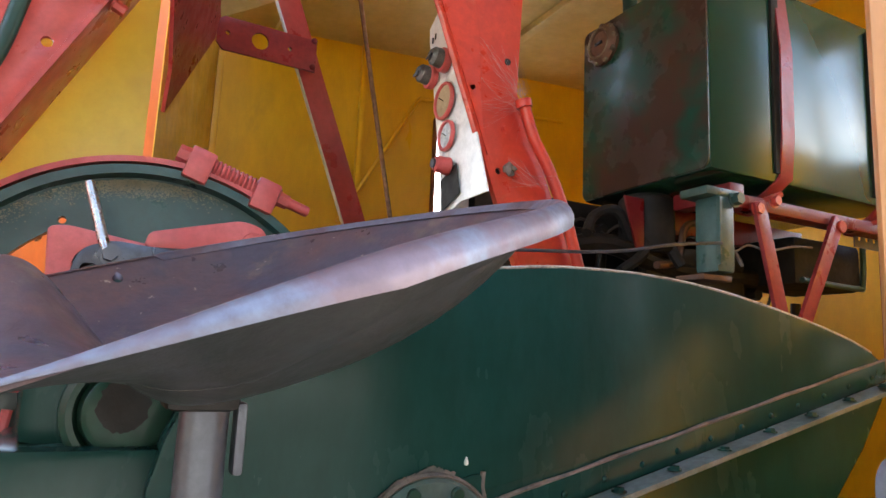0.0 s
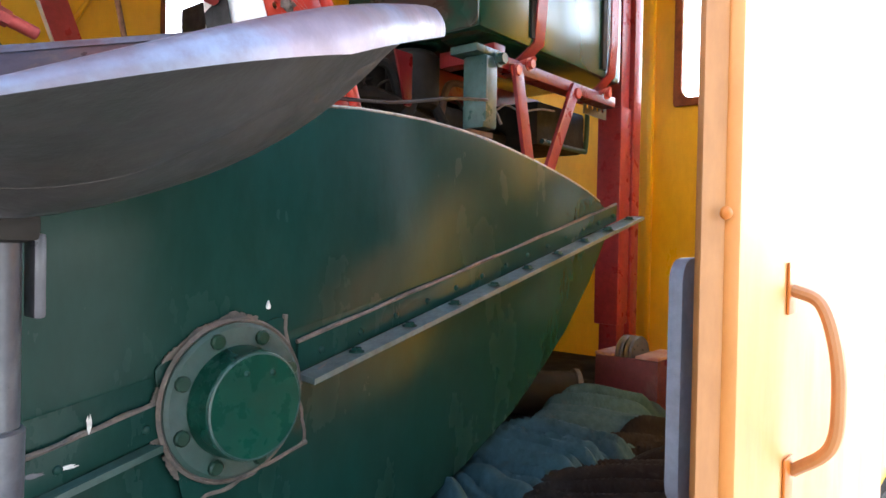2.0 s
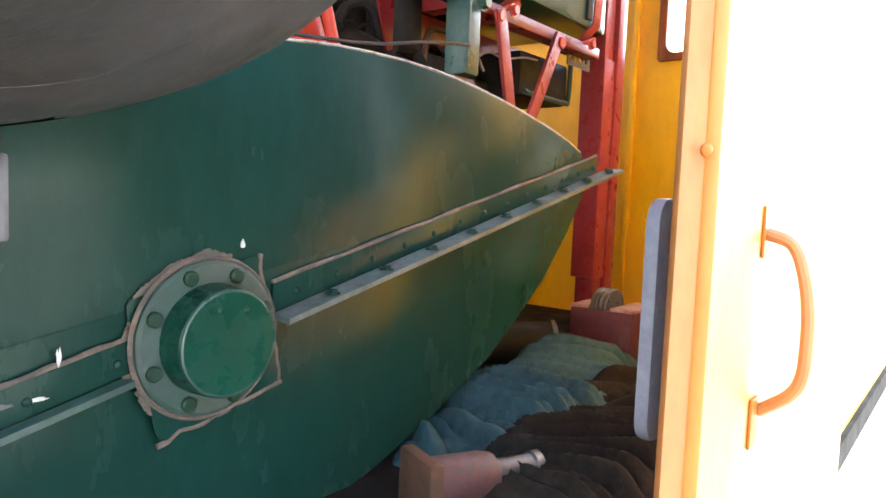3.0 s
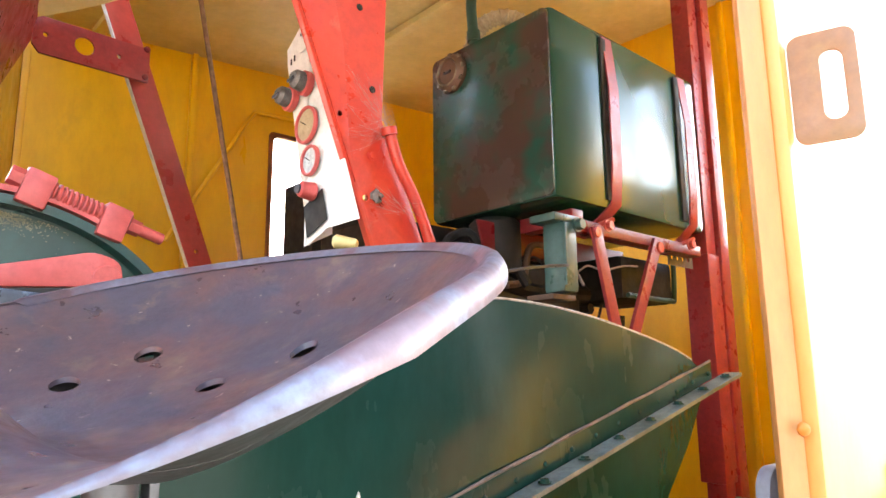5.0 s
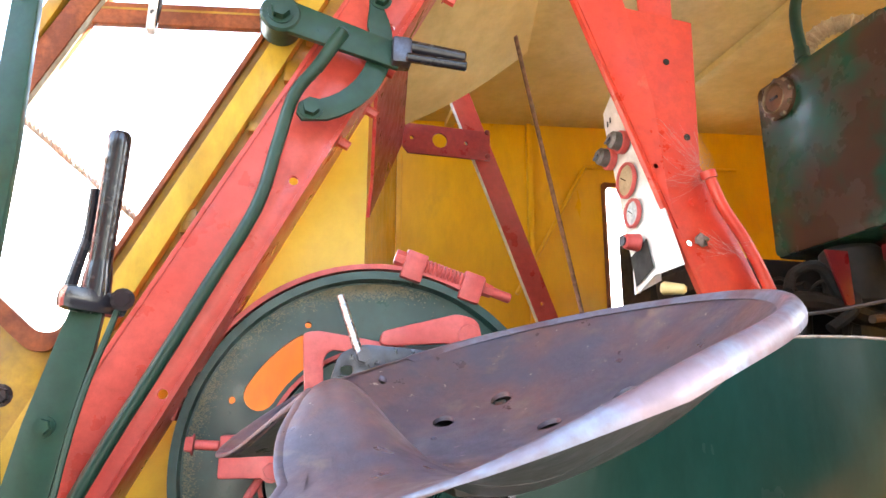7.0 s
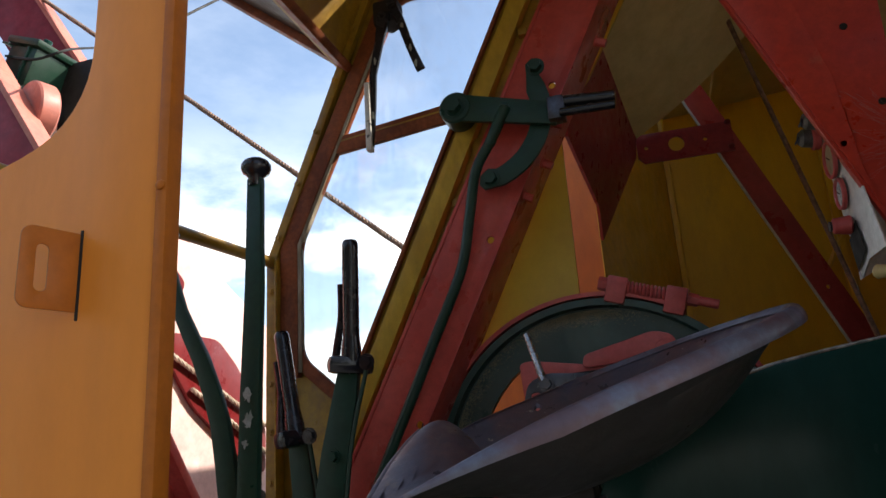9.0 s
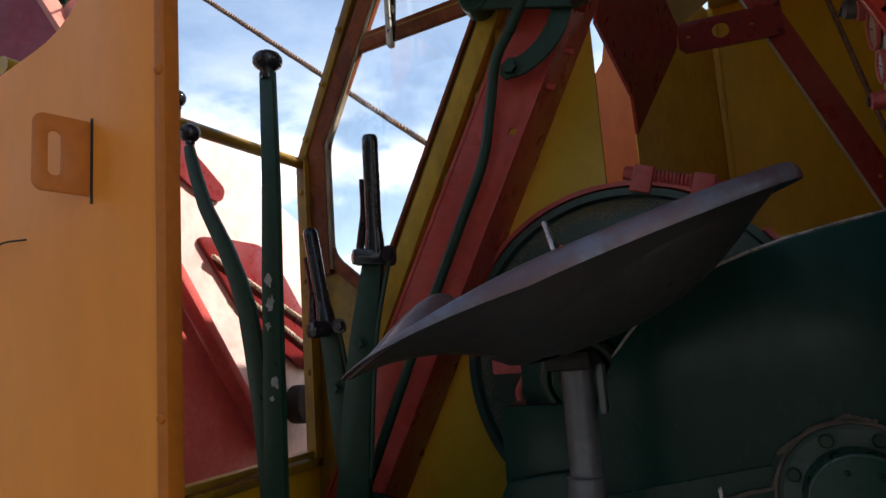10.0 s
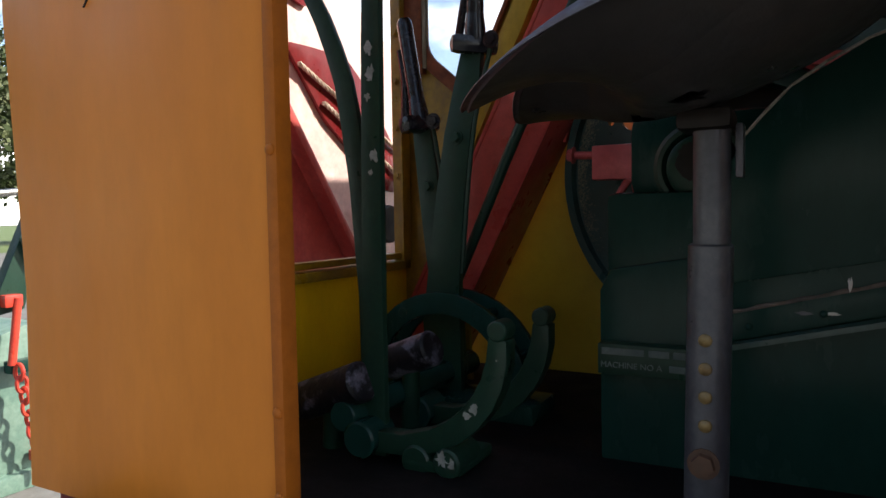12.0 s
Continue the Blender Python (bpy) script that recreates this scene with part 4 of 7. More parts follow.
def build_column():
    t = moved(thing("control_column", "orange-red folded steel column leaning beside the instrument panel", "column"), -0.05, 0.042, 0.002)
    y = 0.91
    web = [(0.715, 0.10), (0.463, 0.745), (0.305, 1.14), (0.43, 1.14), (0.545, 0.77), (0.694, 0.757), (0.684, 0.46), (0.702, 0.426), (0.80, 0.20), (0.835, 0.10)]
    part("web", plate(web, [ring_of(0.650, 0.313, 0.006, 10)], (0, y + 0.006, 0), (1, 0, 0), (0, 0, 1), 0.006, bevel=0.001), RED_ORANGE, t)
    part("edge_flange", plate([(0.710, 0.10), (0.458, 0.745), (0.300, 1.14), (0.310, 1.14), (0.468, 0.745), (0.72, 0.10)], [], (0, y + 0.012, 0), (1, 0, 0), (0, 0, 1), 0.014, bevel=0.001), RED_ORANGE, t)
    strip = [(0.625, 0.335), (0.463, 0.745), (0.305, 1.14), (0.43, 1.14), (0.551, 0.769), (0.596, 0.575), (0.611, 0.40)]
    part("front_strip", plate(strip, [], (0, y - 0.001, 0), (1, 0, 0), (0, 0, 1), 0.005, bevel=0.0015), RED_ORANGE, t)
    part("head_bar", plate([(0.588, 0.74), (0.658, 0.74), (0.658, 1.16), (0.588, 1.16)], [], (0, y + 0.014, 0), (1, 0, 0), (0, 0, 1), 0.007, bevel=0.001), RED_ORANGE, t)
    for px, pz in ((0.632, 0.665), (0.662, 0.515)):
        part("bolt_hole", rod((px, y + 0.0005, pz), (px, y - 0.0012, pz), 0.0065, seg=14), BLACK_MATT, t)
    part("conduit", hose([(0.692, 0.895, 0.43), (0.710, 0.893, 0.38), (0.748, 0.893, 0.32), (0.785, 0.893, 0.24), (0.825, 0.893, 0.12)], 0.0105, 12), RED_ORANGE, t, "orange-red conduit pipe clipped to the column")
    part("clip", lathe([(0, 0.010), (0, 0.0145), (0.014, 0.0145), (0.014, 0.010)], (0.687, 0.895, 0.445), (0.25, 0, -0.95), 18), RED_ORANGE, t)
    for p in ((0.56, 0.45), (0.63, 0.39), (0.655, 0.31), (0.74, 0.235)):
        part("bolt", bolt((p[0] + 0.03, y - 0.001, p[1]), (0, -1, 0), 0.006, 0.005), RED_ORANGE, t)

    # cobweb threads and a mud nest on the column
    WEB = mat("grey_cobweb", (0.5, 0.46, 0.43), 0.9, second=(0.36, 0.32, 0.3), scale=40, bump=0.0)
    rnd = random.Random(12)
    c = part("nest", lathe([(0, 0.0), (0.001, 0.010), (-0.006, 0.012), (-0.010, 0.007), (-0.011, 0.0)], (0.672, y - 0.001, 0.318), (0, 1, 0), 9), SEALANT, t, "small brown mud nest")
    for v in c.data.vertices:
        v.co.x += rnd.uniform(-0.005, 0.005)
        v.co.z += rnd.uniform(-0.004, 0.004)
    b = bmesh.new()
    for i in range(46):
        p0 = Vector((0.694 + rnd.uniform(-0.012, 0.012), y - 0.012, 0.445 + rnd.uniform(-0.02, 0.035)))
        p1 = Vector((rnd.uniform(0.585, 0.69), y - 0.0025, rnd.uniform(0.37, 0.56)))
        mid = p0.lerp(p1, 0.5) + Vector((0, 0, -rnd.uniform(0.0, 0.012)))
        hose([p0, mid, p1], rnd.uniform(0.00006, 0.00015), 4, smooth=3, bm=b)
    for i in range(10):
        p0 = Vector((rnd.uniform(0.65, 0.70), y - 0.003, rnd.uniform(0.28, 0.34)))
        p1 = Vector((rnd.uniform(0.70, 0.76), y - 0.03, rnd.uniform(0.27, 0.33)))
        hose([p0, p0.lerp(p1, 0.5) - Vector((0, 0, 0.004)), p1], rnd.uniform(0.00010, 0.0002), 4, smooth=3, bm=b)
    web = part("cobweb", b, WEB, t, "dusty grey cobweb threads")
    tagged(web, "dusty grey cobweb threads", kind="stuff")


KNOB_GREY = mat("worn_grey_switch", (0.15, 0.145, 0.135), 0.4, metal=0.3, second=(0.07, 0.07, 0.07), scale=30, bump=0.15)


def build_panel():
    t = moved(thing("instrument_panel", "white painted instrument panel with round gauges and switches", "instrument panel"), -0.05, 0.045, 0.001)
    x = 0.600
    outline = [(1.041, 0.700), (1.115, 0.652), (1.112, 0.62), (1.016, 0.240), (0.955, 0.262), (0.86, 0.262), (0.915, 0.40), (0.94, 0.60)]
    part("face", plate(outline, [], (x + 0.003, 0, 0), (0, 1, 0), (0, 0, 1), 0.003, bevel=0.001), WHITE, t)
    part("side", plate([(0.603, 0.65), (0.66, 0.62), (0.66, 0.27), (0.603, 0.24)], [], (0, 1.03, 0), (1, 0, 0), (0, 0, 1), 0.004), WHITE, t)
    part("black_patch", plate([(1.027, 0.312), (0.966, 0.334), (0.948, 0.276), (1.013, 0.252)], [], (x - 0.0015, 0, 0), (0, 1, 0), (0, 0, 1), 0.001), BLACK_MATT, t, "worn black rectangle painted on the panel")
    for yy, zz in ((1.025, 0.548), (1.080, 0.534)):
        k = part("switch_knob", rod((x - 0.001, yy, zz), (x - 0.036, yy - 0.003, zz + 0.003), 0.0195, 0.0175, seg=24, bevel=0.006), KNOB_GREY, t, "grey domed switch knob on a red base")
        part("base_ring", rod((x + 0.001, yy, zz), (x - 0.014, yy, zz), 0.0235, seg=24, bevel=0.002), PINK, k)
        part("tip", rod((x - 0.036, yy, zz), (x - 0.039, yy, zz + 0.002), 0.010, 0.009, bevel=0.001), STEEL_BLUE, k)
    DIAL = mat("yellowed_dial_face", (0.42, 0.33, 0.2), 0.4, second=(0.3, 0.22, 0.12), scale=30, bump=0.05)
    DIAL_PALE = mat("pale_dial_face", (0.5, 0.55, 0.56), 0.25, second=(0.4, 0.44, 0.45), scale=30, bump=0.05)
    for yy, zz, r, m in ((1.021, 0.466, 0.036, DIAL), (1.005, 0.394, 0.029, DIAL_PALE)):
        g = part("gauge", lathe([(0.0, r), (-0.006, r), (-0.008, r - 0.002), (-0.007, r - 0.005), (-0.003, r - 0.006)], (x - 0.001, yy, zz), (1, 0, 0), 36), PINK, t, "round gauge in a red bezel")
        part("dial", rod((x - 0.002, yy, zz), (x - 0.0045, yy, zz), r - 0.0055, seg=32), m, g)
        part("needle", rod((x - 0.0058, yy, zz), (x - 0.0058, yy + r * 0.5, zz + r * 0.3), 0.0009, seg=6), BLACK, g)
    b = rod((x - 0.001, 0.991, 0.332), (x - 0.032, 0.993, 0.334), 0.017, 0.014, seg=12, bevel=0.003)
    k = part("starter_switch", b, PINK, t, "faded red starter switch")
    part("barrel", rod((x - 0.03, 0.993, 0.334), (x - 0.036, 0.993, 0.334), 0.009, seg=12), STEEL_BLUE, k)
    part("name_disc", rod((x - 0.001, 1.045, 0.645), (x - 0.003, 1.045, 0.645), 0.024, seg=24), WHITE, t)
    for i in range(3):
        part("slot", box(x - 0.0045, x - 0.003, 1.050 - 0.008 * i, 1.0525 - 0.008 * i, 0.655 + 0.003 * i, 0.660 + 0.003 * i), BLACK_MATT, t)
    for i in range(2):
        part("slot", box(x - 0.0015, x - 0.0002, 1.088 - 0.012 * i, 1.092 - 0.012 * i, 0.610 + 0.004 * i, 0.622 + 0.004 * i), BLACK_MATT, t)
    part("float", rod((0.60, 0.93, 0.235), (0.63, 0.90, 0.228), 0.012, 0.009, seg=12, bevel=0.004), CREAM, t, "pale plastic stub under the panel")


def build_tank():
    t = thing("fuel_tank", "glossy dark green rectangular fuel tank held by two red straps", "fuel tank")
    x0, x1, y0, y1, z0, z1 = 1.045, 1.685, 0.887, 1.28, 0.382, 0.824
    b = box(x0, x1, y0, y1, z0, z1, 0.016)
    part("body", b, GREEN_TANK, t)
    # Plate added over the end face, rougher so it mirrors less daylight.
    part("end_plate", plate(rounded(y0 + 0.004, y1 - 0.004, z0 + 0.004, z1 - 0.004, 0.018), [], (x0 - 0.004, 0, 0), (0, 1, 0), (0, 0, 1), 0.006, bevel=0.002), TANK_END, t, "mottled green and brown end plate, added rougher to mute reflections")
    cx, cy, cz = x0 - 0.003, 1.197, 0.762
    cap = part("filler_cap", lathe([(0.0, 0.050), (-0.010, 0.050), (-0.014, 0.046), (-0.022, 0.040), (-0.024, 0.034), (-0.018, 0.030), (-0.020, 0.0)], (cx, cy, cz), (1, 0, 0), 36), RUST, t, "rusty round filler cap with a worn bright edge")
    part("cap_edge", lathe([(-0.022, 0.032), (-0.025, 0.035), (-0.022, 0.039), (-0.019, 0.035), (-0.022, 0.032)], (cx, cy, cz), (1, 0, 0), 36), CAP_METAL, cap)
    for i in range(9):
        a = 2 * math.pi * i / 9 + 0.2
        yy, zz = cy + 0.0455 * math.cos(a), cz + 0.0455 * math.sin(a)
        part("cap_lug", rod((cx - 0.007, yy, zz), (cx - 0.0165, yy, zz), 0.0085, 0.007, seg=8, bevel=0.0015), CAP_METAL, cap)
    part("cap_bar", box(cx - 0.024, cx - 0.018, cy - 0.012, cy + 0.012, cz - 0.003, cz + 0.003, 0.001), STEEL_BLUE, cap)
    for xs, xe in ((1.262, 1.258), (1.60, 1.625)):
        b = bmesh.new()
        w = 0.019
        path = [(y1 + 0.004, z0 + 0.1), (y1 + 0.004, z1 - 0.01), (y1 - 0.012, z1 + 0.004), (y0 + 0.016, z1 + 0.004), (y0 - 0.002, z1 - 0.012), (y0 - 0.016, z1 - 0.15), (y0 - 0.014, z0 + 0.1), (y0 - 0.006, z0 + 0.012), (y0 + 0.018, z0 - 0.022), (y0 + 0.07, z0 - 0.06)]
        ins = [(p[0] + (0.004 if p[0] < 1.0 else -0.004), p[1] - (0.004 if p[1] > 0.7 else -0.003)) for p in path]
        cols = []
        for i, ((ya, za), (yb, zb)) in enumerate(zip(path, ins)):
            xx = xs + (xe - xs) * i / len(path)
            if i >= len(path) - 2:
                xx -= 0.02 * (i - len(path) + 3)
            cols.append([b.verts.new(c) for c in ((xx - w, ya, za), (xx + w, ya, za), (xx + w, yb, zb), (xx - w, yb, zb))])
        for p, q in zip(cols, cols[1:]):
            for k in range(4):
                b.faces.new([p[k], p[(k + 1) % 4], q[(k + 1) % 4], q[k]])
        b.faces.new(cols[0])
        b.faces.new(cols[-1])
        s = part("strap", b, CRIMSON, t, "crimson flat steel strap")
        part("liner", box(xs - 0.034, xs - 0.012, y0 - 0.006, y0 + 0.001, z0 + 0.02, z1 - 0.02, 0.001), BLACK_MATT, s)
        part("strap_bolt", rod((xe - 0.085, y0 + 0.02, z0 - 0.055), (xe - 0.02, y0 - 0.008, z0 - 0.025), 0.006), RED, s)
        part("nut", bolt((xe - 0.05, y0 - 0.012, z0 - 0.045), (0, -1, 0), 0.011, 0.012), RED, s)
    part("vent_pipe", hose([(1.15, 1.22, z1 - 0.005), (1.15, 1.23, 0.92), (1.15, 1.235, 1.03), (1.165, 1.22, 1.10), (1.20, 1.17, 1.13), (1.24, 1.12, 1.135)], 0.0145, 12), GREEN_WORN, t, "green breather pipe")
    part("vent_collar", rod((1.15, 1.228, 0.90), (1.15, 1.23, 0.93), 0.0185, seg=16), GREEN_WORN, t)
    d = thing("flexible_duct", "wrapped tan flexible pipe above the tank", "pipe")
    way = smooth_line([(1.23, 1.34, 0.84), (1.225, 1.31, 0.95), (1.24, 1.27, 1.005), (1.29, 1.22, 1.02), (1.36, 1.18, 0.985)], 8)
    tape = mat("wrapped_tan_tape", (0.5, 0.4, 0.26), 0.6, second=(0.34, 0.25, 0.15), scale=16, bump=0.3)
    duct = part("duct", hose(way, 0.021, 14, smooth=1), tape, d)
    for p, q in zip(way[1::2], way[2::2]):
        part("tape_ring", lathe([(-0.004, 0.0205), (-0.002, 0.0245), (0.002, 0.0245), (0.004, 0.0205)], p, q - p, 14), tape, duct)


def build_tank_stand():
    t = moved(thing("tank_stand", "red angle-iron stand under the fuel tank with V braces", "stand"), 0.0, 0.1, 0.012)
    part("rail", box(1.10, 1.66, 0.79, 0.83, 0.304, 0.332, 0.003), RED_DARK, t)
    part("rail", box(1.10, 1.66, 1.03, 1.07, 0.290, 0.352, 0.003), RED_DARK, t)
    part("rail", box(1.10, 1.14, 0.79, 0.94, 0.318, 0.352, 0.003), RED_DARK, t)
    for p0, p1 in (((1.170, 0.785, 0.308), (1.242, 0.785, 0.04)), ((1.417, 0.785, 0.305), (1.272, 0.785, 0.04))):
        way = (Vector(p1) - Vector(p0)).normalized()
        b = plate([(-0.012, -0.017), ((Vector(p1) - Vector(p0)).length, -0.017), ((Vector(p1) - Vector(p0)).length, 0.017), (-0.012, 0.017)], [], Vector(p0), way, way.cross(Vector((0, 1, 0))), 0.01, bevel=0.002)
        part("v_brace", b, CRIMSON, t)
    part("bolt", rod((1.425, 0.77, 0.300), (1.425, 0.80, 0.300), 0.014, seg=16, bevel=0.002), RED, t)
    part("bolt", bolt((1.165, 0.782, 0.304), (0, -1, 0), 0.012, 0.012), RED, t)
    g = moved(thing("engine_bracket", "pale green U-shaped steel bracket below the tank corner", "bracket"), 0.014, 0.107, 0.018)
    part("top_plate", box(0.992, 1.078, 0.757, 0.825, 0.303, 0.320, 0.004), GREEN_PALE, g)
    part("strap", box(1.018, 1.066, 0.757, 0.812, 0.157, 0.305, 0.008), GREEN_PALE, g)
    part("web", box(1.019, 1.025, 0.752, 0.760, 0.17, 0.30, 0.001), GREEN_PALE, g)
    part("bolt", bolt((1.062, 0.754, 0.30), (0, -1, 0), 0.012, 0.016), GREEN_PALE, g)
    part("foot", box(0.995, 1.07, 0.77, 0.84, 0.142, 0.153, 0.002), RUST, g)
    w = moved(thing("choke_wire", "thin grey control rod with frayed tied string", "control wire"), 0.0, 0.10, 0.012)
    part("wire", hose([(0.62, 0.83, 0.165), (0.80, 0.80, 0.178), (0.92, 0.76, 0.200), (1.03, 0.753, 0.215)], 0.0032, 6), STEEL_GREY, w)
    part("string", hose([(1.08, 0.80, 0.225), (1.12, 0.80, 0.215), (1.16, 0.80, 0.232), (1.22, 0.80, 0.228), (1.30, 0.80, 0.245), (1.36, 0.80, 0.25)], 0.0025, 7), SEALANT, w, "frayed pale string")
    part("knot", hose([(1.10, 0.80, 0.215), (1.11, 0.80, 0.190), (1.12, 0.80, 0.212), (1.13, 0.79, 0.185)], 0.0035, 7), SEALANT, w)
    p = moved(thing("battery_case", "dark grey cased unit on a perforated steel bracket", "battery"), 0.0, 0.13, 0.012)
    part("case", box(1.43, 1.68, 0.86, 1.05, 0.185, 0.300, 0.015), BLACK_MATT, p)
    part("frame", hose([(1.44, 0.852, 0.195), (1.64, 0.852, 0.192), (1.668, 0.852, 0.205), (1.675, 0.852, 0.30)], 0.007, 8), GREEN_PALE, p)
    hl = [ring_of(1.575 + 0.028 * i, 0.300, 0.0065, 10) for i in range(4)]
    part("perforated_strip", plate([(1.555, 0.278), (1.682, 0.278), (1.682, 0.322), (1.555, 0.322)], hl, (0, 0.80, 0), (1, 0, 0), (0, 0, 1), 0.003), STEEL_GREY, p)


def build_post():
    t = moved(thing("roof_post", "crimson painted square steel roof post with a flat edge bar", "post"), 0.075, 0.175, 0.0)
    part("post", box(1.662, 1.715, 0.735, 0.79, FLOOR_Z, 1.24, 0.004), CRIMSON, t)
    part("edge_bar", box(1.718, 1.768, 0.722, 0.78, FLOOR_Z, 1.245, 0.005), CRIMSON, t)
    part("collar", box(1.650, 1.717, 0.728, 0.80, -0.28, 0.335, 0.004), CRIMSON, t)


def build_engine():
    e = moved(thing("engine", "oily dark diesel engine with pipes and a black air filter", "engine"), -0.03, 0.13, 0.01)
    part("block", box(0.86, 1.62, 1.02, 1.46, -0.35, 0.16, 0.03), GRIME, e)
    part("head", box(0.90, 1.58, 1.08, 1.40, 0.16, 0.30, 0.02), GRIME, e)
    part("rocker_cover", box(0.88, 1.56, 1.10, 1.38, 0.30, 0.365, 0.02), GRIME, e)
    part("oil_filter", rod((1.13, 0.99, 0.365), (1.13, 0.99, 0.235), 0.062, seg=28, bevel=0.01), BLACK_MATT, e)
    part("air_filter", lathe([(0, 0), (0, 0.11), (0.06, 0.12), (0.15, 0.12), (0.18, 0.09), (0.20, 0.0)], (1.15, 1.62, 0.33), (0, 0, 1), 32), BLACK_MATT, e)
    for i in range(6):
        xx = 0.93 + 0.11 * i
        part("injector", rod((xx, 1.05, 0.14), (xx, 1.03, 0.27), 0.014, 0.010, bevel=0.003), GRIME, e)
        part("fuel_pipe", hose([(xx, 1.03, 0.27), (xx + 0.02, 0.99, 0.29), (xx + 0.05, 0.97, 0.22), (xx + 0.03, 0.99, 0.10)], 0.004, 6), GRIME, e)
    for i in range(5):
        part("fin", box(0.90 + 0.13 * i, 0.945 + 0.13 * i, 1.0, 1.03, 0.02, 0.13, 0.006), GRIME, e)
    part("manifold", hose([(0.88, 1.0, 0.22), (1.0, 0.97, 0.24), (1.2, 0.97, 0.20), (1.5, 0.98, 0.21)], 0.022, 10), GRIME, e)
    part("sump_plate", box(0.90, 1.62, 0.88, 1.03, 0.0, 0.085, 0.02), GRIME, e)
    part("side_cover", box(1.10, 1.42, 0.96, 1.02, 0.13, 0.26, 0.02), GRIME, e)
    part("mount", plate([(1.02, 0.345), (1.075, 0.345), (1.075, 0.23), (1.055, 0.23)], [], (0, 0.945, 0), (1, 0, 0), (0, 0, 1), 0.006, bevel=0.001), RED_DARK, e, "red triangular engine mount plate")
    part("fan_red", rod((0.87, 1.02, 0.24), (0.82, 1.02, 0.245), 0.02, bevel=0.004), PINK, e)
    rnd = random.Random(8)
    for i in range(9):
        x0, z0 = 0.84 + 0.09 * i, rnd.uniform(0.02, 0.28)
        pts = [(x0, 0.95 + rnd.uniform(-0.02, 0.04), z0)]
        for k in range(3):
            pts.append((pts[-1][0] + rnd.uniform(0.0, 0.09), 0.95 + rnd.uniform(-0.03, 0.05), min(0.31, max(-0.02, pts[-1][2] + rnd.uniform(-0.12, 0.12)))))
        part("pipe", hose(pts, rnd.uniform(0.004, 0.013), 8), rnd.choice((GRIME, GRIME, RUST, BLACK_MATT)), e)
    for i in range(14):
        x0, z0 = rnd.uniform(0.86, 1.6), rnd.uniform(0.05, 0.28)
        part("nut", bolt((x0, 1.0, z0), (0, -1, 0), rnd.uniform(0.008, 0.016), 0.03), rnd.choice((GRIME, RUST)), e)
    part("bell_housing", lathe([(0, 0.0), (0, 0.16), (0.05, 0.19), (0.16, 0.19), (0.2, 0.15), (0.2, 0.0)], (1.02, 0.86, -0.08), (1, 0.1, 0), 36), mat("dusty_grey_iron", (0.12, 0.11, 0.1), 0.7, second=(0.06, 0.05, 0.045), scale=10, bump=0.3), e, "dusty grey rounded housing")
    r = moved(thing("radiator", "black radiator with a wire mesh guard by the far window", "radiator"), -0.07, 0.12, 0.02)
    part("core", box(1.04, 1.10, 1.62, 1.80, -0.2, 0.585, 0.01), BLACK_MATT, r)
    part("shroud", box(1.10, 1.17, 1.60, 1.82, -0.2, 0.62, 0.01), BLACK_MATT, r)
    b = bmesh.new()
    for i in range(14):
        rod((1.10 + 0.015 * i, 1.59, 0.0), (1.10 + 0.015 * i, 1.59, 0.64), 0.0012, seg=5, bm=b)
    for i in range(26):
        rod((1.09, 1.59, 0.02 + 0.024 * i), (1.31, 1.59, 0.02 + 0.024 * i), 0.0012, seg=5, bm=b)
    part("mesh_guard", b, BLACK_MATT, r)
    t = thing("wall_conduit", "yellow conduit pipe bent along the side wall above the window", "pipe")
    part("pipe", hose([(0.84, 2.578, 0.52), (0.961, 2.578, 0.733), (1.07, 2.578, 0.925), (1.165, 2.578, 1.095), (1.21, 2.578, 1.117), (1.40, 2.578, 1.13), (1.95, 2.578, 1.165)], 0.009, 8), YELLOW, t)


build_column()
build_panel()
build_tank()
build_tank_stand()
build_post()
build_engine()

# ---------- gear casing, seat ----------
def seam_z(x):
    return -0.193 + 0.2485 * (x - 0.475)


DUSTY_GREEN = mat("dust_filmed_green_paint", (0.022, 0.075, 0.062), 0.6, second=(0.06, 0.085, 0.077), mix=(0.42, 0.66), scale=14, bump=0.25, bump_scale=60)
BOSS_GREEN = mat("clean_green_boss_paint", (0.003, 0.058, 0.038), 0.3, second=(0.004, 0.05, 0.034), scale=8, bump=0.05, spec=0.3)


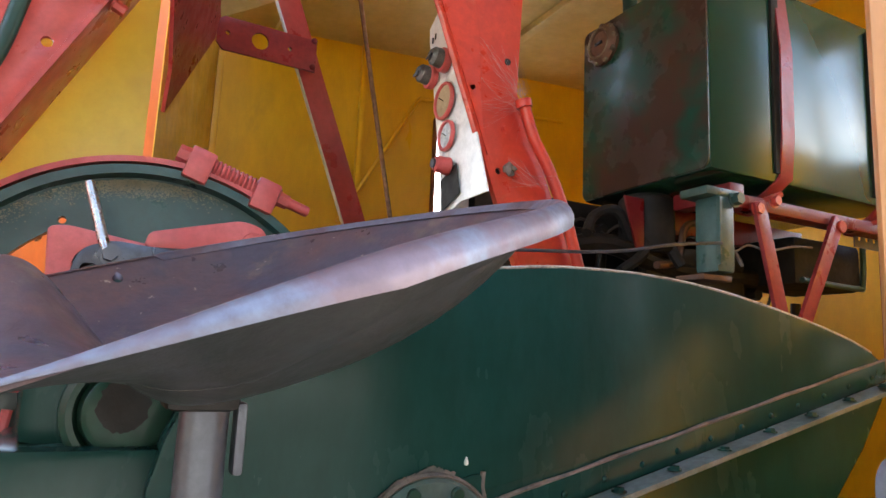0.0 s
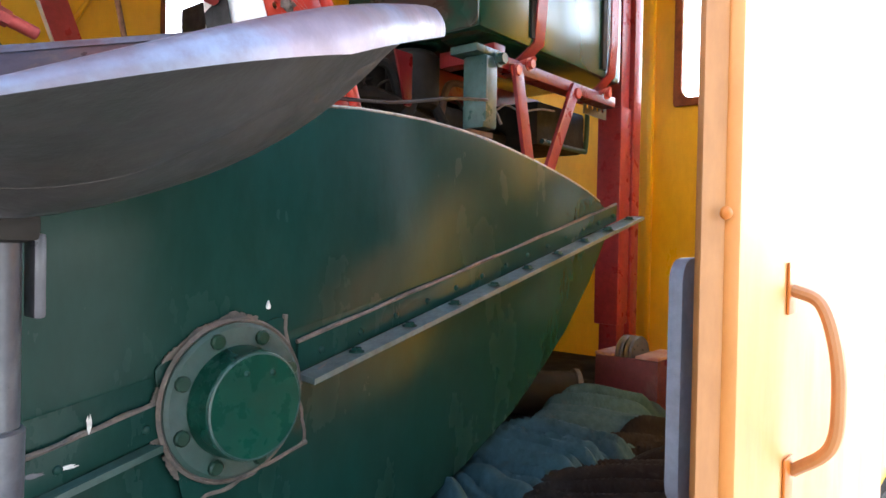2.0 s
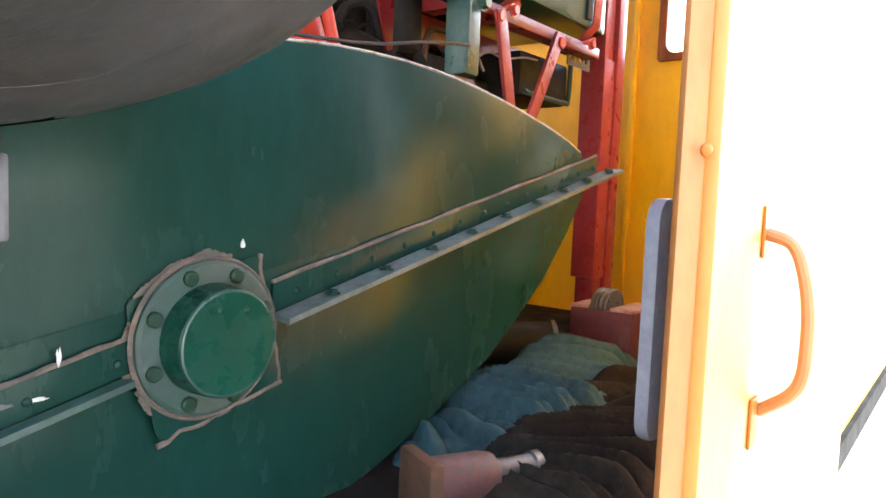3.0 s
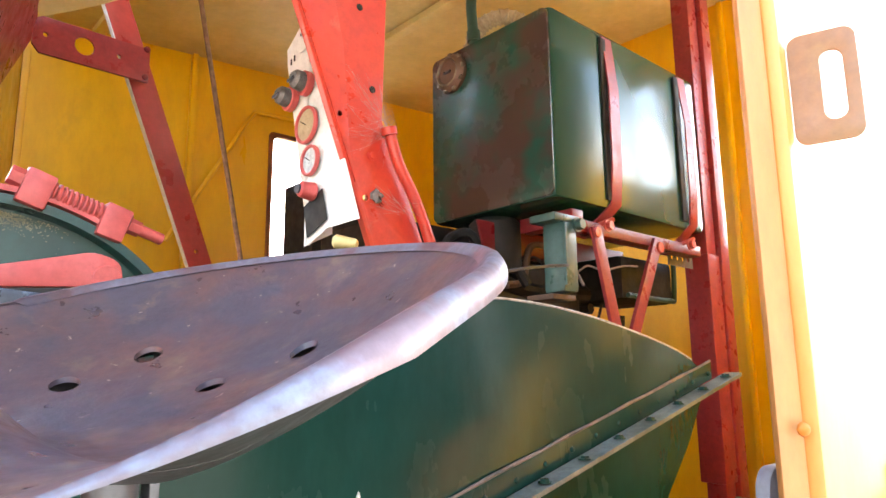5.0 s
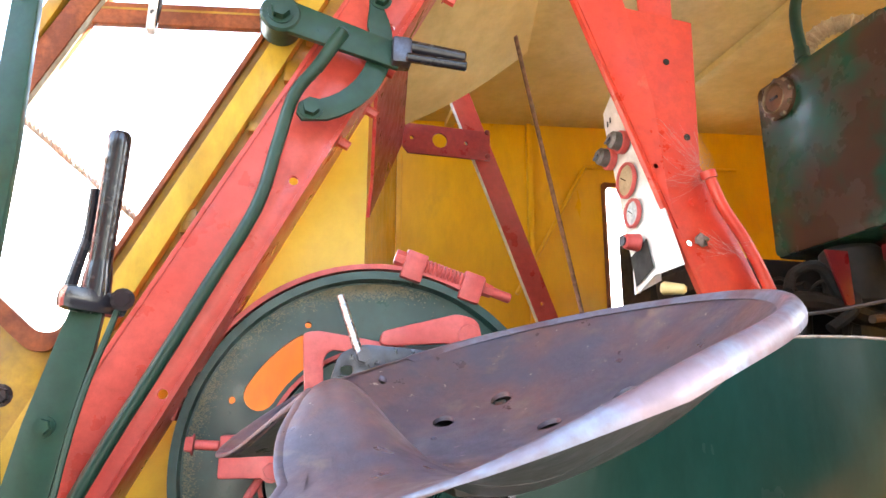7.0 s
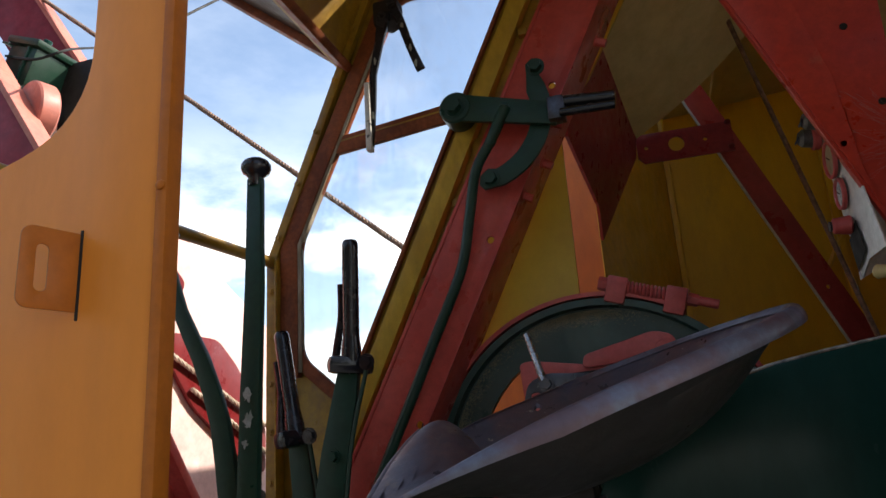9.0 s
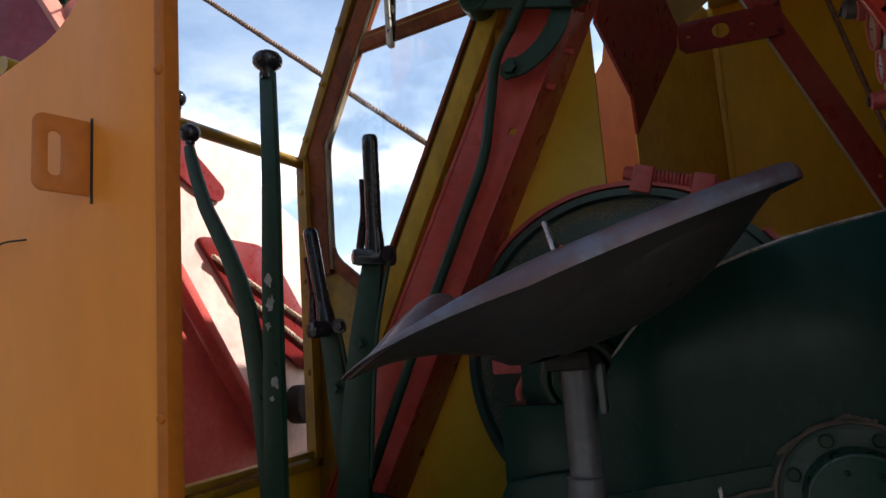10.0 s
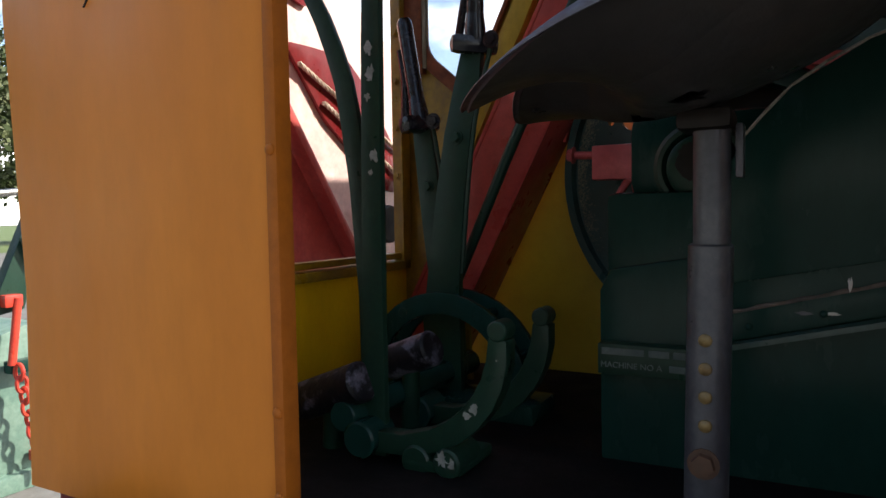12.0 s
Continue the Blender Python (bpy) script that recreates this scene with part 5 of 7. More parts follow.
def build_casing():
    t = thing("gear_casing", "large dark green riveted gear casing with a bolted round cover", "gear casing")
    y0, y1 = 0.71, 0.95
    up = [(0.068, -0.235), (0.071, -0.147), (0.083, -0.099), (0.105, -0.05), (0.16, 0.01), (0.24, 0.056), (0.34, 0.087), (0.465, 0.108), (0.56, 0.119), (0.69, 0.123), (0.80, 0.118), (0.90, 0.107), (1.00, 0.091), (1.10, 0.072), (1.18, 0.053), (1.235, 0.035), (1.268, 0.017), (1.282, -0.004)]
    lo = [(1.287, -0.012), (1.20, -0.128), (1.115, -0.223), (1.03, -0.292), (0.948, -0.351), (0.821, -0.412), (0.676, -0.468), (0.50, -0.515), (0.28, -0.545), (-0.06, -0.56), (-0.075, -0.50), (-0.075, -0.245), (-0.06, -0.215), (0.0, -0.205)]
    b = plate(up, [], (0, y1, 0), (1, 0, 0), (0, 0, 1), y1 - y0, bevel=0.004)
    part("upper_half", b, GREEN, t)
    b = plate(lo, [], (0, y1 - 0.01, 0), (1, 0, 0), (0, 0, 1), y1 - y0 - 0.012, bevel=0.004)
    for v in b.verts:
        v.co.y += 0.08 * max(0.0, seam_z(v.co.x) - 0.125 - v.co.z) if v.co.y < 0.8 else 0.0
    part("lower_half", b, GREEN, t)
    part("lower_bead", hose([(p[0] - 0.004, y0 + 0.012 + 0.08 * max(0.0, seam_z(p[0]) - 0.125 - p[1]), p[1] + 0.004) for p in lo[1:7]], 0.006, 7, smooth=4), SEALANT, t, "dusty brown bead along the lower rim")
    # worn top edge
    part("edge_lip", hose([(p[0], y0 + 0.003, p[1] + 0.001) for p in up[3:-2]], 0.0022, 6, smooth=2), mat("bare_worn_edge", (0.5, 0.48, 0.42), 0.5, second=(0.16, 0.16, 0.13), mix=(0.5, 0.62), scale=30, bump=0.1), t, "worn pale sheet edge")
    for x0, x1 in ((0.08, 0.292), (0.462, 1.30)):
        s0, s1 = seam_z(x0), seam_z(x1)
        b = plate([(x0, s0 - 0.014), (x1, s1 - 0.014), (x1, s1 + 0.020), (x0, s0 + 0.020)], [], (0, y0 - 0.001, 0), (1, 0, 0), (0, 0, 1), 0.004, bevel=0.001)
        part("seam_strip", b, GREEN, t)
        b = bmesh.new()
        e1, deep = (x1 + 0.06, 0.036) if x1 > 1 else (x1 - 0.012, 0.014)
        vs = [b.verts.new(p) for p in ((x0, y0 - 0.004, seam_z(x0) - 0.016), (e1, y0 - 0.004, seam_z(e1) - 0.016), (e1 + 0.01, y0 - deep, seam_z(e1) - 0.017), (x0, y0 - deep, s0 - 0.018),
                                         (x0, y0 - 0.004, s0 - 0.023), (e1, y0 - 0.004, seam_z(e1) - 0.023), (e1 + 0.01, y0 - deep, seam_z(e1) - 0.024), (x0, y0 - deep, s0 - 0.025))]
        for f in ((0, 1, 2, 3), (4, 5, 6, 7), (0, 1, 5, 4), (1, 2, 6, 5), (2, 3, 7, 6), (3, 0, 4, 7)):
            b.faces.new([vs[i] for i in f])
        part("ledge", b, LEDGE if x1 > 1 else GREEN_PALE, t, "dusty horizontal flange ledge")
        part("sealant", hose([(x0 + (x1 - x0) * i / 14, y0 - 0.002, seam_z(x0 + (x1 - x0) * i / 14) + 0.0215 + 0.0012 * math.sin(i * 2.3)) for i in range(15)], 0.0032, 6, smooth=2), SEALANT, t, "brown sealant bead")
        n = 3 if x1 < 0.3 else 13
        for i in range(n):
            xx = x0 + 0.035 + (x1 - x0 - 0.05) * i / max(1, n - 1)
            part("rivet", rivet((xx, y0 - 0.005, seam_z(xx)), (0, -1, 0), 0.0048), GREEN, t)
        if n > 3:
            for i in range(9):
                xx = 0.45 + 0.098 * i
                part("bolt", bolt((xx + 0.09, y0 - 0.022, seam_z(xx + 0.09) - 0.0165), (0, 0, 1), 0.0075, 0.006), GREEN, t)
            for i in range(8):
                xx = 0.51 + 0.095 * i
                part("nut", bolt((xx, y0 - 0.001, seam_z(xx) - 0.034), (0, -1, 0), 0.006, 0.005, washer=False), GREEN, t)
    # bolted bearing cover
    c = Vector((0.374, 0, -0.228))
    sq = rounded_poly([(0.283, -0.180), (0.443, -0.140), (0.476, -0.295), (0.320, -0.335)], 0.014, 3)
    part("gasket_plate", plate(sq, [], (0, y0 - 0.001, 0), (1, 0, 0), (0, 0, 1), 0.003, bevel=0.001), GREEN, t)
    cov = part("bearing_cover", lathe([(0, 0.086), (-0.010, 0.084), (-0.013, 0.080), (-0.013, 0.058), (-0.012, 0.0)], (c.x, y0 - 0.003, c.z), (0, 1, 0), 48), DUSTY_GREEN, t, "round dusty green bearing cover with studs")
    part("boss", lathe([(-0.010, 0.061), (-0.018, 0.060), (-0.044, 0.058), (-0.047, 0.055), (-0.047, 0.0)], (c.x, y0 - 0.003, c.z), (0, 1, 0), 48), BOSS_GREEN, cov, "smooth green domed boss")
    part("boss_edge", lathe([(-0.0445, 0.0575), (-0.047, 0.0568), (-0.0478, 0.0548), (-0.0465, 0.054), (-0.0445, 0.0575)], (c.x, y0 - 0.003, c.z), (0, 1, 0), 48), GREEN_PALE, cov, "pale worn edge of the boss")
    part("sealant_ring", lathe([(0, 0.086), (-0.005, 0.090), (-0.009, 0.087), (-0.004, 0.083), (0, 0.086)], (c.x, y0 - 0.004, c.z), (0, 1, 0), 48), SEALANT, cov)
    for i in range(8):
        a = radians(22 + 45 * i)
        part("stud", rod((c.x + 0.072 * math.cos(a), y0 - 0.013, c.z + 0.072 * math.sin(a)), (c.x + 0.072 * math.cos(a), y0 - 0.022, c.z + 0.072 * math.sin(a)), 0.0085, seg=10, bevel=0.002), GREEN_WORN, cov)
    for a in (60, 110):
        part("screw", rivet((c.x + 0.038 * math.cos(radians(a)), y0 - 0.049, c.z + 0.038 * math.sin(radians(a))), (0, -1, 0), 0.004), GREEN, cov)
    part("paint_drip", lathe([(0, 0.0), (0.001, 0.0026), (0.004, 0.003), (0.009, 0.0012), (0.011, 0.0)], (0.421, y0 - 0.001, -0.133), (0, 0, 1), 10), WHITE, t, "white paint spot")
    # smeared sealant round the cover and its gasket
    rnd = random.Random(3)

    def smear(r0, r1, a0, a1, n, depth):
        outer, inner = [], []
        for i in range(n + 1):
            a = radians(a0 + (a1 - a0) * i / n)
            ro, ri = r1 + 0.0022 * math.sin(5 * a + a0) + 0.0016 * math.sin(13 * a) + rnd.uniform(-0.0012, 0.0012), r0 + 0.0012 * math.sin(7 * a) + rnd.uniform(-0.0008, 0.0008)
            outer.append((c.x + ro * math.cos(a), c.z + ro * math.sin(a)))
            inner.append((c.x + ri * math.cos(a), c.z + ri * math.sin(a)))
        return plate(outer + inner[::-1], [], (0, y0 - depth, 0), (1, 0, 0), (0, 0, 1), 0.002)

    for a0, a1 in ((-150, -60), (-55, 20), (70, 150), (160, 205)):
        part("sealant_smear", smear(0.083, 0.0925, a0, a1, 70, 0.002), SEALANT, cov, "rough brown sealant smear")
    for i in (1, 2):
        p, q = Vector(((0.283, -0.180), (0.443, -0.140), (0.476, -0.295), (0.320, -0.335))[i]), Vector(((0.443, -0.140), (0.476, -0.295), (0.320, -0.335), (0.283, -0.180))[i])
        pts = [p.lerp(q, k / 12) for k in range(13)]
        part("sealant", hose([(w.x + rnd.uniform(-0.003, 0.003), y0 - 0.002, w.y + rnd.uniform(-0.003, 0.003)) for w in pts], 0.0034, 6, smooth=2), SEALANT, t, "rough brown sealant bead")
    for x, z, rx, rz, k in ((0.205, -0.262, 0.012, 0.004, 5), (0.222, -0.226, 0.003, 0.011, 6), (0.175, -0.262, 0.012, 0.003, 7)):
        pts = [(rx * math.cos(2 * math.pi * i / 13) * rnd.uniform(0.3, 1.1), rz * math.sin(2 * math.pi * i / 13) * rnd.uniform(0.3, 1.1)) for i in range(13)]
        part("paint_scuff", plate(pts, [], (x, y0 - 0.0048, z), (1, 0, 0), (0, 0, 1), 0.0006), STEEL_GREY if k > 6 else WHITE, t, "pale scuffed paint")
    # bearing block beside it
    k = thing("bearing_block", "green cast bearing block with a round housing and cast maker's lettering", "bearing block")
    part("block", box(-0.072, 0.24, 0.735, 0.95, FLOOR_Z, -0.11, 0.012), GREEN, k)
    part("upper_block", box(-0.05, 0.20, 0.775, 0.95, -0.115, 0.0, 0.02), GREEN, k)
    part("housing", lathe([(0, 0.064), (-0.016, 0.062), (-0.022, 0.056), (-0.022, 0.050), (-0.010, 0.046), (-0.026, 0.042), (-0.030, 0.036), (-0.030, 0.0)], (0.05, 0.777, -0.078), (0, 1, 0), 40), GREEN_WORN, k, "stepped round bearing housing")
    rg = random.Random(17)
    blot = [(0.045 + 0.025 * math.cos(2 * math.pi * i / 44) * rg.uniform(0.88, 1.08), -0.071 + 0.026 * math.sin(2 * math.pi * i / 44) * rg.uniform(0.9, 1.08)) for i in range(44)]
    part("grease_blot", plate(blot, [], (0, 0.7465, 0), (1, 0, 0), (0, 0, 1), 0.001), BLACK_MATT, k, "ragged black grease on the housing")
    part("name_plate", box(-0.072, 0.05, 0.690, 0.737, -0.355, -0.314, 0.002), GREEN_WORN, k, "cast plate with raised lettering")


def lettering(text, size, at, parent, material, name="lettering", rot=(90, 0, 0)):
    cu = bpy.data.curves.new(name, "FONT")
    cu.body, cu.size, cu.extrude = text, size, 0.0006
    tmp = new(name, cu)
    dg = bpy.context.evaluated_depsgraph_get()
    me = bpy.data.meshes.new_from_object(tmp.evaluated_get(dg))
    bpy.data.objects.remove(tmp)
    bpy.data.curves.remove(cu)
    me.materials.append(material)
    ob = new(name, me)
    ob.parent = parent
    ob.matrix_basis = pose(*at, *rot)
    return ob


BRASS = mat("dull_brass_plug", (0.3, 0.2, 0.08), 0.45, metal=0.4, second=(0.2, 0.13, 0.06), scale=40, bump=0.15)


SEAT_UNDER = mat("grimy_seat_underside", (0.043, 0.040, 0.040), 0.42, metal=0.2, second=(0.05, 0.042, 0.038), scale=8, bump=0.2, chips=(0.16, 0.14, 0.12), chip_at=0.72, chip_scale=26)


def build_seat():
    C, LX, LY, TURN = Vector((0.0885, 0.501)), 0.231, 0.237, 0.42
    ct, st = math.cos(TURN), math.sin(TURN)

    def spot(u, v):
        return C.x + LX * u * ct - LY * v * st, C.y + LX * u * st + LY * v * ct

    def rim(u, v):
        x, y = spot(u, v)
        return 0.061 + 0.30 * (x - C.x) + 0.132 * (y - C.y)

    def height(u, v, f=1.0):
        """Dished pan (f: 0 in the middle, 1 at the edge) with a raised pommel and drooping thigh lobes."""
        front = max(0.0, (-u - 0.30) / 0.70)
        bowl = 1 - f ** 2.8
        z = rim(u, v) - 0.082 * bowl * (1 - 0.70 * front)
        pommel = math.exp(-((u + 0.64) / 0.30) ** 2 - (abs(v - 0.14) / (0.36 if v < 0.14 else 0.28)) ** 1.5)
        z += pommel * (0.036 + 0.062 * bowl)
        z -= 0.031 * max(0.0, -u) ** 2.5 + 0.017 * max(0.0, v) * min(1.0, max(0.0, (-u - 0.3) / 0.4))
        return z

    def outline(a):
        a %= 2 * math.pi
        ca, sa = math.cos(a), math.sin(a)
        p = 2.3 if ca > 0 else 3.2
        r = 1.0 / (abs(ca) ** p + abs(sa) ** p) ** (1 / p)
        if ca < 0 and r * sa > -0.30:
            lim = 0.78 + 0.55 * max(0.0, 0.10 - r * sa)
            r *= (1 + (abs(r * ca) / lim) ** 9) ** (-1 / 9)
        r *= 1 - 0.15 * math.exp(-(abs(a - 2.92) / 0.10) ** 1.4)
        return r * ca, r * sa

    b = bmesh.new()
    N, G = 192, 64
    grid = []
    for i in range(G + 1):
        row = []
        for j in range(G + 1):
            p, q = 2 * i / G - 1, 2 * j / G - 1
            f = max(abs(p), abs(q))
            if f < 1e-6:
                a = 0.0
            elif abs(p) >= abs(q):
                a = math.pi / 4 * q / p + (0 if p > 0 else math.pi)
            else:
                a = math.pi / 2 - math.pi / 4 * p / q + (0 if q > 0 else math.pi)
            u, v = outline(a)
            row.append(b.verts.new((*spot(u * f, v * f), height(u * f, v * f, f))))
        grid.append(row)
    for i in range(G):
        for j in range(G):
            b.faces.new([grid[i][j], grid[i + 1][j], grid[i + 1][j + 1], grid[i][j + 1]])
    pan_mesh = finish(b, "pan", SEAT, 60)
    if sum(f.normal.z for f in pan_mesh.polygons) < 0:
        pan_mesh.flip_normals()
    tmp = new("pan_blank", pan_mesh)
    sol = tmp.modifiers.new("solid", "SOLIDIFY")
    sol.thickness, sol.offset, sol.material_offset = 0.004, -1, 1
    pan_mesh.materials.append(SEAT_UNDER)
    c = bmesh.new()
    holes = ((0.144, 0.635, 0.0115), (0.2195, 0.500, 0.0115), (0.079, 0.631, 0.0115), (0.1565, 0.530, 0.0115), (0.025, 0.712, 0.005), (0.062, 0.601, 0.003), (0.0885, 0.415, 0.0115), (0.02, 0.545, 0.0115))
    for x, y, r in holes:
        rod((x, y, -0.2), (x, y, 0.3), r, seg=20, bm=c)
    cutter = new("pan_cutter", finish(c, "pan_cutter", None))
    bo = tmp.modifiers.new("holes", "BOOLEAN")
    bo.operation, bo.object, bo.solver = "DIFFERENCE", cutter, "EXACT"
    dg = bpy.context.evaluated_depsgraph_get()
    me = bpy.data.meshes.new_from_object(tmp.evaluated_get(dg))
    bpy.data.objects.remove(tmp)
    bpy.data.objects.remove(cutter)
    me.shade_smooth()
    me.set_sharp_from_angle(angle=radians(50))
    t = thing("operator_seat", "worn pressed-steel pan seat with drainage holes on a grey tube post", "seat")
    pan = new("pan", me)
    pan.parent = t
    tagged(pan, "brown and blue worn bare steel seat pan")
    # rolled edge: bluish tone stands for sky reflection; brown and thin round the front
    prof = [(-0.008, -0.003), (-0.004, 0.0030), (-0.001, 0.0068), (0.003, 0.0078), (0.007, 0.0062), (0.0100, 0.0022), (0.0118, -0.004), (0.0124, -0.012), (0.0120, -0.021), (0.0098, -0.021), (0.0085, -0.012), (0.005, -0.004), (0.0, -0.004)]
    cols = []
    for k in range(N + 1):
        a = 2 * math.pi * k / N
        (u, v), (u0, v0), (u1, v1) = outline(a), outline(a - 0.03), outline(a + 0.03)
        way = Vector(spot(u1, v1)) - Vector(spot(u0, v0))
        out = Vector((way.y, -way.x, 0)).normalized()
        thick = 0.14 + 0.86 * min(1.0, max(0.0, (u + 0.85) / 0.55)) * min(1.0, max(0.0, (0.9 - v) / 0.5) if u < 0.3 else 1.0)
        lip = (0.50 - 0.12 * u) * thick
        base = Vector((*spot(u, v), height(u, v) - 0.006 * thick))
        cols.append([base + out * (q[0] * (0.4 + 0.6 * thick)) + Vector((0, 0, q[1] * lip if q[1] < 0 else q[1] * thick)) for q in prof])
    for name, k0, k1, paint, label in (("rolled_edge", int(N * 218 / 360), int(N * 422 / 360), SEAT_RIM, "worn rolled steel edge, bluish tone standing for sky reflection"), ("front_edge", int(N * 62 / 360), int(N * 218 / 360), SEAT, "thin brown edge round the thigh lobes")):
        b = bmesh.new()
        line = [[b.verts.new(p) for p in cols[k % N]] for k in range(k0, k1 + 1)]
        for p, q in zip(line, line[1:]):
            for j in range(len(prof)):
                b.faces.new([p[j], p[(j + 1) % len(prof)], q[(j + 1) % len(prof)], q[j]])
        b.faces.new(line[0])
        b.faces.new(line[-1])
        part(name, b, paint, t, label, angle=75)
    # outer shell under the pan
    b = bmesh.new()
    turns = [2 * math.pi * i / 120 for i in range(121)]
    layers = []
    for lift in (0.0, 0.003):
        layer = []
        for k in range(14):
            f = 0.06 + 0.94 * k / 13
            row = []
            for a in turns:
                u, v = 0.20 + 0.70 * f * math.cos(a), 0.90 * f * math.sin(a)
                uo, vo = outline(math.atan2(v, u))
                wide = math.hypot(u, v) / math.hypot(uo, vo)
                row.append(b.verts.new((*spot(u, v), height(u, v, min(1.0, wide)) - 0.0045 + lift - 0.014 * (1 - f ** 4) * (0.5 + 0.5 * min(1.0, max(0.0, u + 0.5))))))
            layer.append(row)
        layers.append(layer)
    for layer in layers:
        for p, q in zip(layer, layer[1:]):
            for i in range(len(turns) - 1):
                mid = (p[i].co + p[i + 1].co + q[i + 1].co + q[i].co) / 4
                if not any(math.hypot(mid.x - x, mid.y - y) < r + 0.005 for x, y, r in holes):
                    b.faces.new([p[i], p[i + 1], q[i + 1], q[i]])
    lower, upper = layers
    for i in range(len(turns) - 1):
        for k in (0, -1):
            b.faces.new([lower[k][i], lower[k][i + 1], upper[k][i + 1], upper[k][i]])
    bmesh.ops.remove_doubles(b, verts=b.verts[:], dist=1e-6)
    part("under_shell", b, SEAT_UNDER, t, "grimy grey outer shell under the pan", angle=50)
    # underside bracket and post
    part("bracket", box(0.060, 0.114, 0.51, 0.57, -0.056, -0.034, 0.008), GRIME, t)
    part("post_inner", rod((0.092, 0.54, -0.045), (0.092, 0.54, -0.20), 0.0185, seg=28, bevel=0.001), STEEL_GREY, t)
    tube = part("post_outer", rod((0.091, 0.54, -0.172), (0.086, 0.54, FLOOR_Z + 0.001), 0.0225, seg=32, bevel=0.002), STEEL_GREY, t, "grey post tube with adjustment holes")
    for i in range(4):
        part("hole_plug", rivet((0.0885, 0.5182, -0.270 - 0.0295 * i), (0, -1, 0), 0.0072), BRASS, tube)
    part("lock_bolt", bolt((0.087, 0.518, -0.398), (0, -1, 0), 0.012, 0.010), RUST, tube)
    part("side_clip", box(0.115, 0.123, 0.53, 0.55, -0.105, -0.050, 0.003), STEEL_GREY, t)


build_casing()
build_seat()

# ---------- control levers, pedals ----------
def flat_bar(line, widths, y, thick, bevel=0.002):
    """A flat bar in an upright plane: centre line of (x, z), widths along it."""
    pts = [Vector((p[0], p[1])) for p in line]
    left, right = [], []
    for i, p in enumerate(pts):
        d = (pts[min(i + 1, len(pts) - 1)] - pts[max(i - 1, 0)]).normalized()
        n = Vector((-d.y, d.x)) * widths[i] / 2
        left.append(tuple(p + n))
        right.append(tuple(p - n))
    return plate(left + right[::-1], [], (0, y + thick / 2, 0), (1, 0, 0), (0, 0, 1), thick, bevel=bevel)


def knob(at, r, parent, flat=0.7):
    prof = [(-r * 1.15, 0.0), (-r * 1.1, r * 0.5), (-r * 0.75, r * 0.48)]
    for i in range(9):
        a = radians(-70 + 160 * i / 8)
        prof.append((r * flat * math.sin(a), r * math.cos(a) if i < 8 else 0.0))
    return part("knob", lathe(prof, at, (0.02, 0, 1), 28), BLACK, parent, "glossy black ball knob")


CHIP_WHITE = mat("bare_white_paint_chip", (0.34, 0.35, 0.32), 0.6, second=(0.22, 0.24, 0.21), scale=40, bump=0.3)


def chip(at, rx, rz, seed, parent):
    rnd = random.Random(seed)
    pts = [(rx * math.cos(2 * math.pi * i / 17) * rnd.uniform(0.35, 1.0), rz * math.sin(2 * math.pi * i / 17) * rnd.uniform(0.35, 1.0)) for i in range(17)]
    part("paint_chip", plate(pts, [], at, (1, 0, 0), (0, 0, 1), 0.0007), CHIP_WHITE, parent)


